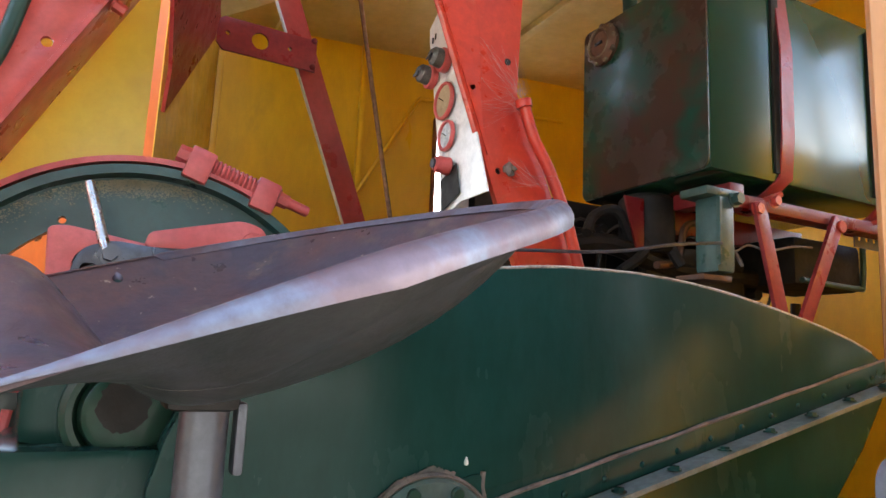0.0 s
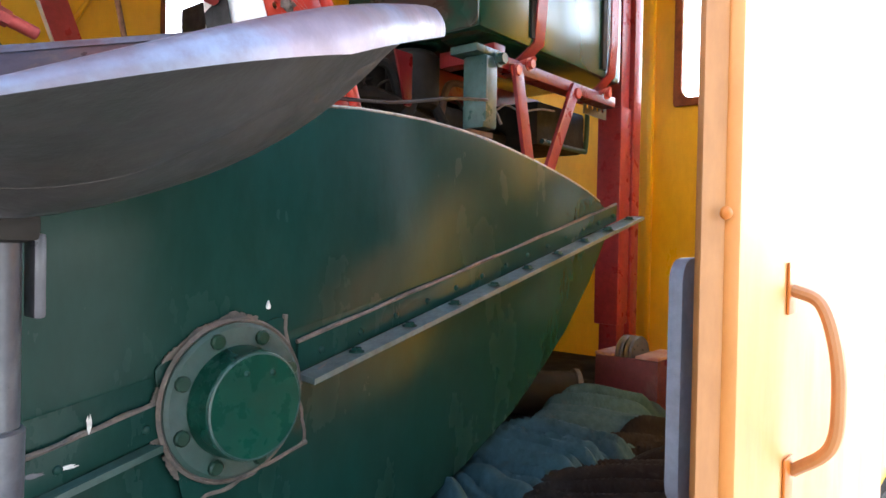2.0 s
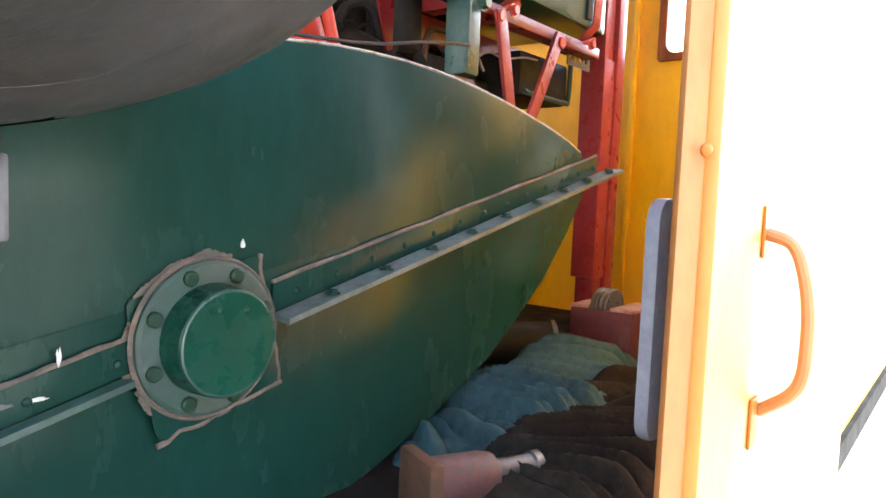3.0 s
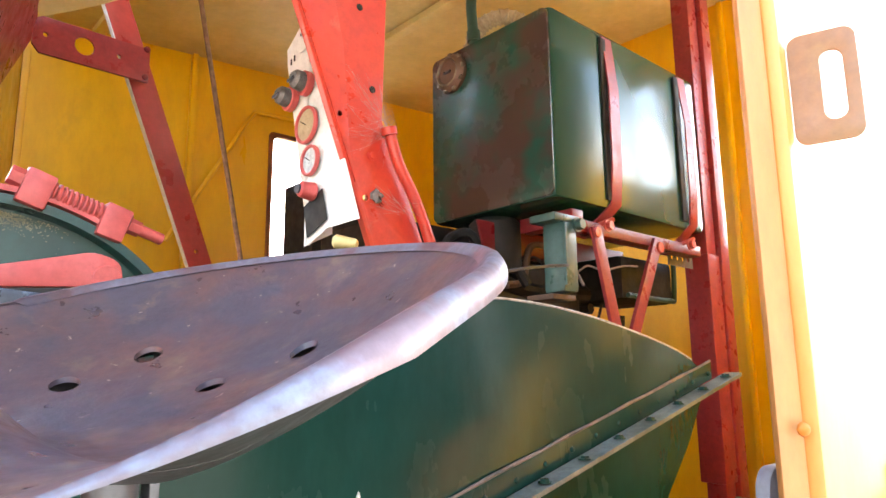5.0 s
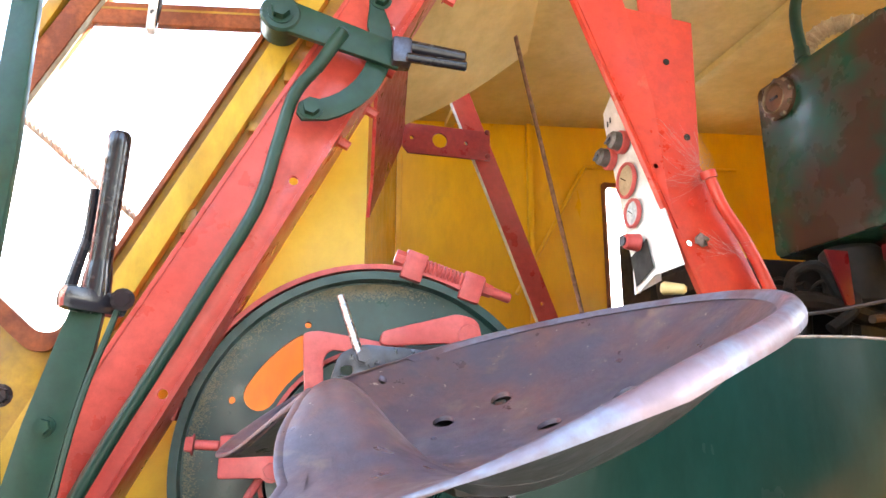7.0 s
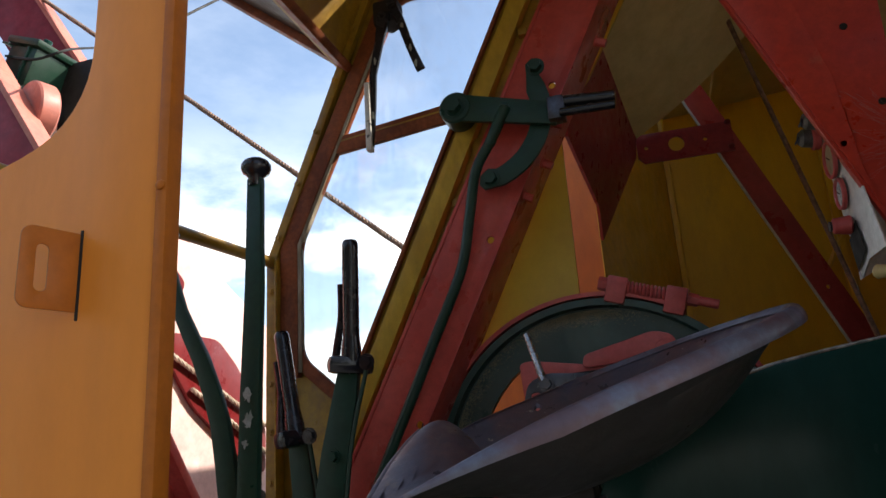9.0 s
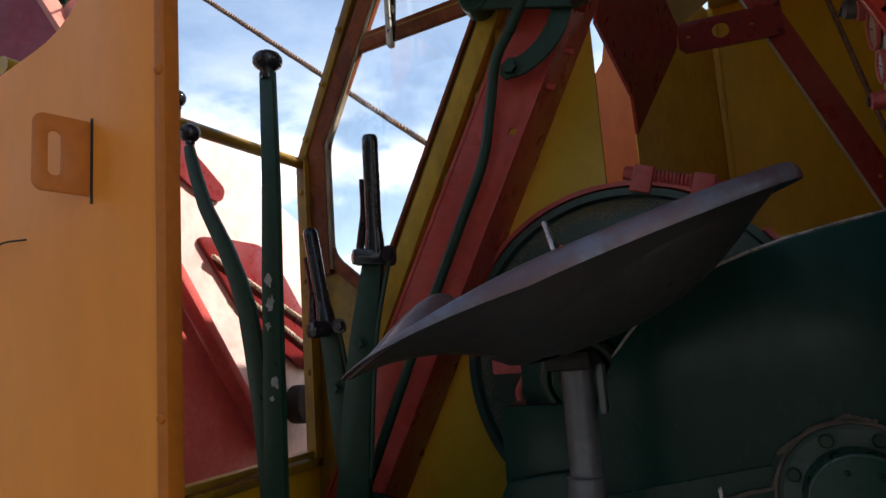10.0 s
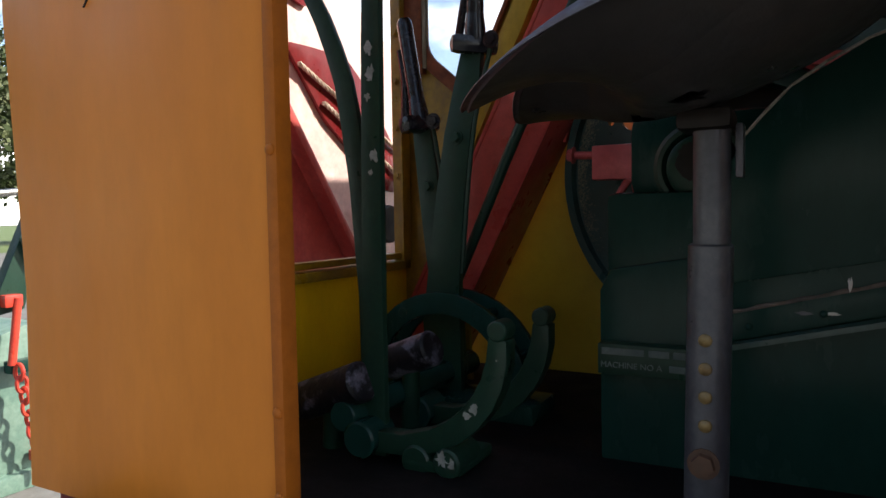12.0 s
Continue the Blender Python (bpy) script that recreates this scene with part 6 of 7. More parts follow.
def build_levers():
    t = thing("control_lever", "tall chipped dark green flat lever with a black mushroom knob", "lever", "cab control levers")
    part("bar", flat_bar([(-0.357, 0.425), (-0.357, 0.25), (-0.361, 0.10), (-0.364, -0.1), (-0.367, -0.3), (-0.368, FLOOR_Z)], [0.024, 0.028, 0.031, 0.033, 0.036, 0.04], 0.589, 0.013), GREEN_WORN, t)
    part("knob", lathe([(0, 0.0), (0.0, 0.011), (0.012, 0.0115), (0.017, 0.015), (0.021, 0.0205), (0.027, 0.0232), (0.034, 0.0228), (0.040, 0.019), (0.044, 0.012), (0.0455, 0.005), (0.0457, 0.0)], (-0.357, 0.589, 0.413), (0.01, 0, 1), 32), BLACK, t, "glossy black mushroom knob", angle=70)
    for i, (x, z, rx, rz) in enumerate(((-0.362, 0.098, 0.008, 0.014), (-0.360, 0.062, 0.010, 0.018), (-0.365, 0.030, 0.006, 0.008), (-0.356, -0.052, 0.010, 0.012), (-0.362, -0.075, 0.005, 0.006))):
        chip((x, 0.5808, z), rx, rz, i, t)
    t = thing("control_lever", "curved dark green lever with a black ball knob", "lever", "cab control levers")
    line = [(-0.538, 0.345), (-0.534, 0.325), (-0.524, 0.290), (-0.506, 0.237), (-0.484, 0.195), (-0.465, 0.160), (-0.444, 0.110), (-0.427, 0.06), (-0.416, 0.0), (-0.402, -0.09), (-0.388, -0.25), (-0.384, FLOOR_Z)]
    part("bar", flat_bar(line, [0.014, 0.018, 0.020, 0.022, 0.024, 0.026, 0.028, 0.030, 0.032, 0.034, 0.037, 0.04], 0.612, 0.012), GREEN_WORN, t)
    knob((-0.536, 0.612, 0.366), 0.0175, t, 0.95)
    t = thing("control_lever", "dark green lever with a ball knob half hidden by the door", "lever", "cab control levers")
    part("bar", flat_bar([(-0.592, 0.43), (-0.598, 0.25), (-0.602, 0.0), (-0.602, FLOOR_Z)], [0.011, 0.012, 0.013, 0.014], 0.64, 0.014), GREEN_WORN, t)
    knob((-0.590, 0.64, 0.448), 0.0165, t, 0.95)
    # latched levers
    for top, foot, y, line, wid, label in (
            (Vector((-0.321, 0.846, 0.385)), Vector((-0.331, 0.86, 0.155)), 0.862, [(-0.333, 0.165), (-0.345, 0.10), (-0.367, 0.0), (-0.382, -0.10), (-0.398, -0.24), (-0.405, -0.33), (-0.40, FLOOR_Z)], [0.036, 0.046, 0.052, 0.056, 0.064, 0.075, 0.07], "dark green hand lever with a ribbed black grip and latch trigger"),
            (Vector((-0.511, 0.92, 0.240)), Vector((-0.470, 0.906, 0.035)), 0.914, [(-0.472, 0.045), (-0.466, 0.0), (-0.456, -0.081), (-0.445, -0.16), (-0.43, -0.26), (-0.42, -0.34), (-0.415, FLOOR_Z)], [0.034, 0.04, 0.044, 0.05, 0.055, 0.06, 0.06], "short dark green hand lever with a black grip and latch trigger")):
        t = thing("latch_lever", label, "lever", "cab control levers")
        way = (top - foot).normalized()
        size = (top - foot).length
        part("bar", flat_bar(line, wid, y, 0.016), GREEN_WORN, t)
        prof = [(0.0, 0.0), (0.0, 0.019), (0.03, 0.018), (0.05, 0.0155)]
        n = 9
        for i in range(n):
            h = 0.055 + (size - 0.065) * i / n
            prof += [(h, 0.0148), (h + 0.003, 0.0152), (h + 0.012, 0.0152)]
        prof += [(size - 0.006, 0.0150), (size, 0.012), (size, 0.0)]
        g = part("grip", lathe(prof, foot, way, 20), BLACK, t, "ribbed glossy black grip")
        collar = box(-0.042, 0.042, -0.016, 0.016, -0.016, 0.016, 0.012)
        collar.transform(Matrix.Translation(foot + Vector((0, -0.004, 0))) @ way.to_track_quat("Z", "Y").to_matrix().to_4x4() @ Matrix.Rotation(radians(4), 4, "Y"))
        part("latch_pivot", collar, BLACK, g)
        side = Vector((-1, 0, 0))
        part("trigger", hose([foot + side * 0.034 + way * 0.0, foot + side * 0.026 + way * 0.05, foot + side * 0.020 + way * 0.09, foot + side * 0.021 + way * 0.15], 0.0085, 10, taper=0.0055), BLACK, g)
        end = foot + Vector((0.038, -0.018, 0.002))
        part("nut", bolt(end, (0, -1, 0), 0.011, 0.009), BLACK, g)
        p = line[2]
        part("bolt", bolt((p[0], y - 0.008, p[1]), (0, -1, 0), 0.0095, 0.011), GREEN_WORN, t)
        part("latch_rod", hose([foot + Vector((0.03, -0.004, -0.01)), Vector((line[2][0] + 0.03, y - 0.004, line[2][1])), Vector((line[4][0] + 0.034, y - 0.002, line[4][1]))], 0.0042, 8), GREEN_WORN, t)
    # notched quadrant that both latch levers run on
    q = thing("lever_quadrant", "dark green arched quadrant that carries the latch levers", "quadrant")
    for y in (0.825, 0.893):
        out = [(-0.385 + 0.165 * math.cos(radians(a)), -0.445 + 0.175 * math.sin(radians(a))) for a in range(178, -1, -9)]
        inn = [(-0.385 + 0.128 * math.cos(radians(a)), -0.445 + 0.138 * math.sin(radians(a))) for a in range(0, 179, 9)]
        part("arch", plate(out + inn, [], (0, y, 0), (1, 0, 0), (0, 0, 1), 0.014, bevel=0.002), GREEN, q)
    for a in (25, 60, 120, 155):
        x, z = -0.385 + 0.147 * math.cos(radians(a)), -0.445 + 0.157 * math.sin(radians(a))
        part("spacer", rod((x, 0.81, z), (x, 0.894, z), 0.009, bevel=0.001), GREEN, q)
    part("shaft", rod((-0.40, 0.55, -0.42), (-0.40, 0.96, -0.42), 0.022, seg=24, bevel=0.002), GREEN, q)
    part("foot_plate", box(-0.56, -0.21, 0.80, 0.91, FLOOR_Z, FLOOR_Z + 0.03, 0.004), GREEN, q)


def build_pedals():
    for k, (y, dx, dz, lab) in enumerate(((0.575, 0.0, 0.0, "curved dark green foot pedal arm with chipped edge"), (0.735, -0.002, -0.004, "curved dark green foot pedal arm in shade"))):
        t = thing("foot_pedal", lab, "pedal", "foot pedals")
        line = [(-0.163, -0.294), (-0.165, -0.325), (-0.172, -0.352), (-0.185, -0.378), (-0.204, -0.402), (-0.228, -0.422), (-0.260, -0.438), (-0.305, -0.450), (-0.36, -0.452)]
        part("arm", flat_bar([(p[0] + dx, p[1] + dz) for p in line], [0.026, 0.030, 0.032, 0.033, 0.034, 0.034, 0.032, 0.03, 0.03], y, 0.03, 0.004), GREEN_WORN, t)
        part("pad_edge", rod((-0.163 + dx, y - 0.017, -0.284 + dz), (-0.163 + dx, y + 0.017, -0.284 + dz), 0.0135, seg=18, bevel=0.002), GREEN_WORN, t, "chipped rounded pedal tip")
        part("pivot", rod((-0.37 + dx, y - 0.03, -0.448 + dz), (-0.37 + dx, y + 0.03, -0.448 + dz), 0.026, seg=24, bevel=0.003), GREEN, t)
        if k == 0:
            chip((-0.196, y - 0.0157, -0.386), 0.008, 0.012, 21, t)
            chip((-0.206, y - 0.0157, -0.396), 0.007, 0.007, 22, t)
    WORN = mat("worn_whitish_iron", (0.15, 0.14, 0.18), 0.5, spec=0.25, second=(0.012, 0.011, 0.014), mix=(0.38, 0.47), scale=24, bump=0.3)
    for p0, p1, r in (((-0.50, 0.59, -0.418), (-0.375, 0.57, -0.370), 0.030), ((-0.415, 0.70, -0.374), (-0.328, 0.69, -0.340), 0.028)):
        t = thing("foot_treadle", "round black foot treadle worn whitish in patches", "pedal", "foot pedals")
        part("roller", rod(p0, p1, r, seg=28, bevel=0.004), WORN, t)
        c = (Vector(p0) + Vector(p1)) / 2
        part("stalk", rod(c, (c.x - 0.01, c.y + 0.01, FLOOR_Z), 0.014, 0.016, seg=14), GREEN_WORN, t)
    t = thing("pedal_bracket", "dark green cast bracket with white paint chips on the floor", "bracket")
    part("casting", box(-0.305, -0.215, 0.555, 0.66, FLOOR_Z, -0.462, 0.008), GREEN_WORN, t)
    part("lug", rod((-0.285, 0.556, -0.468), (-0.285, 0.62, -0.468), 0.022, seg=20, bevel=0.003), GREEN_WORN, t)
    part("lug", rod((-0.235, 0.552, -0.463), (-0.235, 0.62, -0.463), 0.020, seg=20, bevel=0.003), GREEN_WORN, t)
    chip((-0.24, 0.5505, -0.455), 0.012, 0.014, 31, t)
    chip((-0.225, 0.5505, -0.462), 0.007, 0.012, 32, t)
    h = thing("shackle_hook", "small bright bent hook hanging on a dark rod", "hook")
    part("rod", rod((-0.46, 1.19, -0.31), (-0.30, 1.19, 0.08), 0.006), BLACK_MATT, h)
    part("hook", hose([(-0.385, 1.175, -0.115), (-0.392, 1.17, -0.125), (-0.39, 1.17, -0.14), (-0.378, 1.172, -0.143)], 0.0045, 8), CHIP_WHITE, h)


# ---------- loose things on the floor ----------
def build_floor_things():
    PALE_TOP = mat("cream_pink_worn_top", (0.5, 0.33, 0.27), 0.6, second=(0.36, 0.16, 0.13), scale=12, bump=0.15)
    t = thing("sheave_box", "dark red steel box with worn cream top and two sheaves", "pulley block")
    b = box(1.58, 1.74, 0.722, 0.893, FLOOR_Z, -0.342, 0.004)
    part("body", b, mat("dusty_wine_red_paint", (0.13, 0.028, 0.036), 0.55, second=(0.09, 0.022, 0.028), scale=6, bump=0.12, dust=(0.15, 0.09, 0.085), dust_at=0.62), t)
    part("top_strip", box(1.58, 1.74, 0.722, 0.782, -0.341, -0.333, 0.002), PALE_TOP, t, "worn cream-pink top plate")
    part("top_strip", box(1.58, 1.74, 0.842, 0.893, -0.341, -0.333, 0.002), PALE_TOP, t, "worn cream-pink top plate")
    for y in (0.800, 0.824):
        part("sheave", lathe([(-0.011, 0.0), (-0.011, 0.042), (-0.007, 0.045), (0.0, 0.036), (0.007, 0.045), (0.011, 0.042), (0.011, 0.0)], (1.63, y, -0.333), (0.15, 1, 0), 32), STEEL_GREY, t, "grooved grey sheave")
    part("pin", rod((1.63, 0.716, -0.35), (1.63, 0.735, -0.35), 0.008), RED_DARK, t)
    part("pin", bolt((1.70, 0.722, -0.352), (0, -1, 0), 0.01, 0.01), RED_DARK, t)

    def heap(name, label, material, inside, height, step, seed, x0, x1, y0, y1, pinch, count):
        """Crumpled cloth: rounded folds with sharp valleys that fan out from where it is pinched, crossed by smaller creases."""
        rnd = random.Random(seed)
        ph = [rnd.uniform(0, 6.28) for _ in range(12)]

        def folds(x, y):
            dx, dy = x - pinch[0], y - pinch[1]
            r, a = math.hypot(dx, dy), math.atan2(dy, dx)
            a += 0.13 * math.sin(6 * r + ph[0]) + 0.10 * noise.noise(Vector((x * 5, y * 5, seed)))
            f, amp, k = 0.0, 0.70, 1.0
            for o in range(2):
                n = noise.noise(Vector((a * count * k * 0.55 + 7 * o, r * 1.3 * k + ph[1 + o], seed + 3 * o)))
                f += amp * min(1.0, abs(n) * 2.3) ** 0.6
                amp, k = amp * 0.45, k * 1.8
            soft = 0.5 + 0.5 * noise.noise(Vector((x * 6, y * 6, seed + 9)))
            return 1.25 * min(1.0, 0.35 + r / 0.3) * f + 0.22 * soft

        b = bmesh.new()
        nx, ny = int((x1 - x0) / step), int((y1 - y0) / step)
        grid = {}
        for i in range(nx + 1):
            for j in range(ny + 1):
                x, y = x0 + step * i, y0 + step * j
                k = inside(x, y)
                if k > 0:
                    e = min(1.0, k / 0.05)
                    grid[i, j] = b.verts.new((x, y, FLOOR_Z + 0.004 + e * (2 - e) * (0.006 + height(x, y) * 0.98 * folds(x, y))))
        for i in range(nx):
            for j in range(ny):
                q = [grid.get(c) for c in ((i, j), (i + 1, j), (i + 1, j + 1), (i, j + 1))]
                if all(q):
                    b.faces.new(q)
        got = bmesh.ops.extrude_face_region(b, geom=b.faces[:])
        for v in got["geom"]:
            if isinstance(v, bmesh.types.BMVert):
                v.co.z = FLOOR_Z + 0.001
        solid(name, b, material, label, "cloth", angle=80)

    TEAL = mat("blue_green_cotton", (0.048, 0.098, 0.108), 0.9, spec=0.1, second=(0.03, 0.066, 0.074), scale=7, bump=0.3, bump_scale=400, dust=(0.05, 0.058, 0.054), dust_at=0.6)
    BROWN = mat("dirty_brown_canvas", (0.026, 0.022, 0.018), 0.95, spec=0.1, second=(0.015, 0.013, 0.012), scale=8, bump=0.35, bump_scale=350, dust=(0.042, 0.04, 0.036), dust_at=0.6)

    def ell(cx, cy, rx, ry, turn, w):
        c, s = math.cos(radians(turn)), math.sin(radians(turn))

        def k(x, y):
            u, v = (x - cx) * c + (y - cy) * s, -(x - cx) * s + (y - cy) * c
            a = math.atan2(v / ry, u / rx)
            return (1 + w * math.sin(3 * a + 1) + w * 0.7 * math.sin(5 * a + 2.2) - math.hypot(u / rx, v / ry)) * min(rx, ry)
        return k

    heap("overalls", "crumpled blue-green cotton overalls heaped on the floor", TEAL, ell(1.14, 0.69, 0.45, 0.14, 6, 0.10), lambda x, y: 0.062 + 0.03 * math.exp(-((x - 1.15) / 0.26) ** 2 - ((y - 0.77) / 0.12) ** 2), 0.006, 5, 0.5, 1.66, 0.5, 1.02, (0.80, 1.0), 15.0)
    heap("tarpaulin", "crumpled dirty brown canvas lying in folds on the floor", BROWN, ell(1.06, 0.515, 0.46, 0.145, 4, 0.08), lambda x, y: 0.045 + 0.03 * math.exp(-((x - 1.1) / 0.2) ** 2), 0.006, 11, 0.5, 1.6, 0.3, 0.75, (0.70, 0.78), 15.0)
    # mallet-like tool
    WORNRED = mat("worn_red_grey_iron", (0.06, 0.05, 0.05), 0.6, second=(0.3, 0.05, 0.045), mix=(0.62, 0.66), scale=11, bump=0.25, chips=(0.45, 0.42, 0.38), chip_at=0.74)
    m = thing("hydraulic_jack", "worn red-brown bottle jack lying on the cloth", "jack")
    z = FLOOR_Z + 0.044
    foot = box(-0.010, 0.010, -0.042, 0.042, -0.042, 0.040, 0.003)
    way = Vector((0.93, -0.36, -0.02)).normalized()
    org = Vector((0.612, 0.592, z))
    foot.transform(Matrix.Translation(org) @ way.to_track_quat("X", "Z").to_matrix().to_4x4())
    part("base", foot, RUST, m, "square rusty base plate")
    part("cylinder", lathe([(0.010, 0.0), (0.010, 0.034), (0.090, 0.032), (0.108, 0.028), (0.115, 0.018), (0.116, 0.0)], org, way, 36), WORNRED, m, "worn red-painted jack cylinder")
    part("ram", lathe([(0.112, 0.0), (0.112, 0.0175), (0.175, 0.017), (0.178, 0.0205), (0.190, 0.0205), (0.194, 0.015), (0.194, 0.0)], org, way, 24), STEEL_GREY, m)
    p = thing("steel_drum", "dark oily pipe piece lying behind the cloth", "pipe")
    part("tube", rod((1.30, 1.06, FLOOR_Z + 0.055), (1.47, 0.885, FLOOR_Z + 0.055), 0.054, seg=28, bevel=0.004), GRIME, p)
    part("rim", lathe([(0, 0.050), (0, 0.057), (0.012, 0.057), (0.012, 0.050), (0, 0.050)], (1.465, 0.89, FLOOR_Z + 0.0575), (0.7, -0.72, 0), 28), STEEL_GREY, p)


WORN_WHITE = mat("chipped_white_enamel", (0.62, 0.6, 0.55), 0.45, second=(0.5, 0.48, 0.44), scale=20, bump=0.15, chips=(0.03, 0.03, 0.03), chip_at=0.56, chip_scale=28)


def build_wiper():
    t = thing("windscreen_wiper", "worn black wiper arm with chipped white edges on the side window", "wiper")
    part("motor_box", box(-0.315, -0.255, 0.985, 1.03, 0.925, 0.985, 0.008), BLACK_MATT, t)
    part("pivot", rod((-0.285, 0.99, 0.94), (-0.285, 1.036, 0.94), 0.014, seg=16, bevel=0.002), BLACK, t)
    arm = flat_bar([(-0.284, 0.95), (-0.300, 0.88), (-0.318, 0.80), (-0.322, 0.72), (-0.329, 0.630)], [0.034, 0.020, 0.016, 0.015, 0.013], 0.985, 0.010)
    part("arm", arm, BLACK, t)
    part("blade", box(-0.337, -0.324, 0.972, 0.992, 0.618, 0.78, 0.004), WORN_WHITE, t, "white blade holder with chipped black marks")
    part("handle", flat_bar([(-0.268, 0.97), (-0.246, 0.915), (-0.226, 0.845), (-0.205, 0.785)], [0.02, 0.019, 0.018, 0.02], 0.98, 0.011), BLACK, t)
    for i, (x, z) in enumerate(((-0.213, 0.80), (-0.224, 0.84), (-0.241, 0.90), (-0.32, 0.70), (-0.31, 0.83))):
        chip((x, 0.974 if i < 3 else 0.9795, z), 0.005, 0.012, 40 + i, t)


def build_name_plate():
    k = bpy.data.objects["bearing_block"]
    for x, w in ((-0.066, 0.056), (-0.004, 0.026), (0.027, 0.018)):
        part("cast_bar", box(x, x + w, 0.6885, 0.6905, -0.328, -0.319, 0.0005), LEDGE, k)
    lettering("MACHINE NO A", 0.0112, (-0.068, 0.6895, -0.3455), k, LEDGE)
    part("cast_bar", box(0.022, 0.046, 0.6885, 0.6905, -0.346, -0.3375, 0.0005), LEDGE, k)


build_levers()
build_pedals()
build_floor_things()
build_wiper()
build_name_plate()

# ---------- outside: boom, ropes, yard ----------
# Paler than the plate's own pink: sun glare is put into the colour.
GLARE_PINK = mat("sun_glare_pink_paint", (0.8, 0.56, 0.52), 0.5, second=(0.76, 0.45, 0.42), scale=2.5, bump=0.12, chips=(0.5, 0.17, 0.14), chip_at=0.76, chip_scale=12)


# Rope colour lightened to stand for sunlight on the ropes over the guard.
SUNLIT_ROPE = mat("sunlit_pale_rope", (0.56, 0.47, 0.37), 0.7, second=(0.36, 0.27, 0.2), scale=60, bump=0.3)


def twisted_rope(pts, r, parent, name="rope", paint=None):
    """Three strands laid round the line."""
    pts = [Vector(p) for p in pts]
    b = bmesh.new()
    for k in range(3):
        out = []
        for a, c in zip(pts, pts[1:]):
            way, s1, s2 = basis(c - a)
            n = max(8, int((c - a).length / 0.009))
            for i in range(n + (c is pts[-1])):
                an = 2 * math.pi * (k / 3 + i / 6.0)
                out.append(a.lerp(c, i / n) + (s1 * math.cos(an) + s2 * math.sin(an)) * r * 0.55)
        hose(out, r * 0.62, 5, smooth=1, bm=b)
    return part(name, b, paint or ROPE, parent, "twisted brown steel wire rope")


def build_boom():
    t = thing("boom_foot", "pink boom foot plates paled for sun glare, with dark red rope guard", "crane boom")
    white = [(0.98, 0.748), (1.126, 0.682), (1.288, 0.619), (1.487, 0.52), (1.73, 0.407), (1.73, -0.75), (0.90, -0.75), (0.90, 0.38)]
    part("foot_plate", plate(white, [], (-1.048, 0, 0), (0, 1, 0), (0, 0, 1), -0.03, bevel=0.003), GLARE_PINK, t, "pink plate, sun glare put into its pale colour")
    guard = rounded_poly([(1.170, 0.328), (1.29, 0.334), (1.44, 0.334), (1.54, 0.262), (1.70, 0.08), (1.70, -0.06), (1.625, -0.05), (1.334, 0.14)], 0.03, 4)
    part("rope_guard", plate(guard, [], (-1.046, 0, 0), (0, 1, 0), (0, 0, 1), 0.014, bevel=0.002), RED_DARK, t, "dark red triangular rope guard")
    part("ear", plate(rounded_poly([(1.10, 0.60), (1.176, 0.553), (1.290, 0.478), (1.27, 0.435), (1.17, 0.452), (1.08, 0.50)], 0.035, 5), [], (-1.046, 0, 0), (0, 1, 0), (0, 0, 1), 0.012), RED_DARK, t)
    low = [(0.72, 0.55), (1.03, 0.14), (1.33, -0.265), (1.36, -0.75), (0.72, -0.75)]
    part("lower_plate", plate(low, [], (-0.965, 0, 0), (0, 1, 0), (0, 0, 1), -0.012, bevel=0.002), PINK, t, "faded red lower plate")
    b = plate([(0.70, 0.575), (1.03, 0.145), (1.335, -0.262), (1.36, -0.255), (1.055, 0.155), (0.725, 0.585)], [], (-0.975, 0, 0), (0, 1, 0), (0, 0, 1), 0.05, bevel=0.004)
    part("edge_flange", b, PINK, t)
    part("web_plate", box(-1.047, -0.98, 0.80, 1.20, -0.75, -0.70), PINK, t)
    part("pin_boss", rod((-1.045, 1.60, -0.16), (-0.99, 1.60, -0.16), 0.06, seg=24, bevel=0.004), BLACK_MATT, t)
    part("support", box(-1.35, -0.90, 0.72, 1.84, -1.65, -0.751), RED_DARK, t)
    r = thing("drag_rope", "twisted ropes in a sunlit pale tone crossing the dark red guard", "wire rope")
    twisted_rope([(-1.022, 1.215, 0.276), (-1.022, 1.72, 0.07)], 0.0068, r, "rope", SUNLIT_ROPE)
    twisted_rope([(-1.022, 1.315, 0.185), (-1.022, 1.383, 0.154), (-1.022, 1.72, -0.015)], 0.0068, r, "rope", SUNLIT_ROPE)
    # boom members further out
    BOOM_RED = mat("faded_crimson_boom_paint", (0.25, 0.03, 0.045), 0.5, spec=0.2, second=(0.2, 0.024, 0.036), scale=3, bump=0.1, chips=(0.4, 0.2, 0.18), chip_at=0.76, chip_scale=9)
    # Salmon tone puts sunlight into flanges and guard; side plates stay crimson.
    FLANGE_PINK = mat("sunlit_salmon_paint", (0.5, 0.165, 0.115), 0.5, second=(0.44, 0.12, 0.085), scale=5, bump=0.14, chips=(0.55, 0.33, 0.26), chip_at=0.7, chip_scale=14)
    m = thing("crane_boom", "faded crimson boom members with ropes and a green motor between", "crane boom")
    along = Vector((-0.575, 0, 0.818)).normalized()
    side = Vector((0, 1, 0)).cross(along)
    twisted_rope([(-3.1, 2.3, 2.75), (-0.15, 2.19, 0.275)], 0.012, m, "hoist_rope")
    part("stay_rope", hose([(-2.25, 2.186, 2.015), (-2.2, 2.386, 2.216), (-2.2, 2.777, 2.616), (-2.2, 3.6, 3.45)], 0.008, 8, smooth=2), BLACK_MATT, m, "thin dark stay rope")
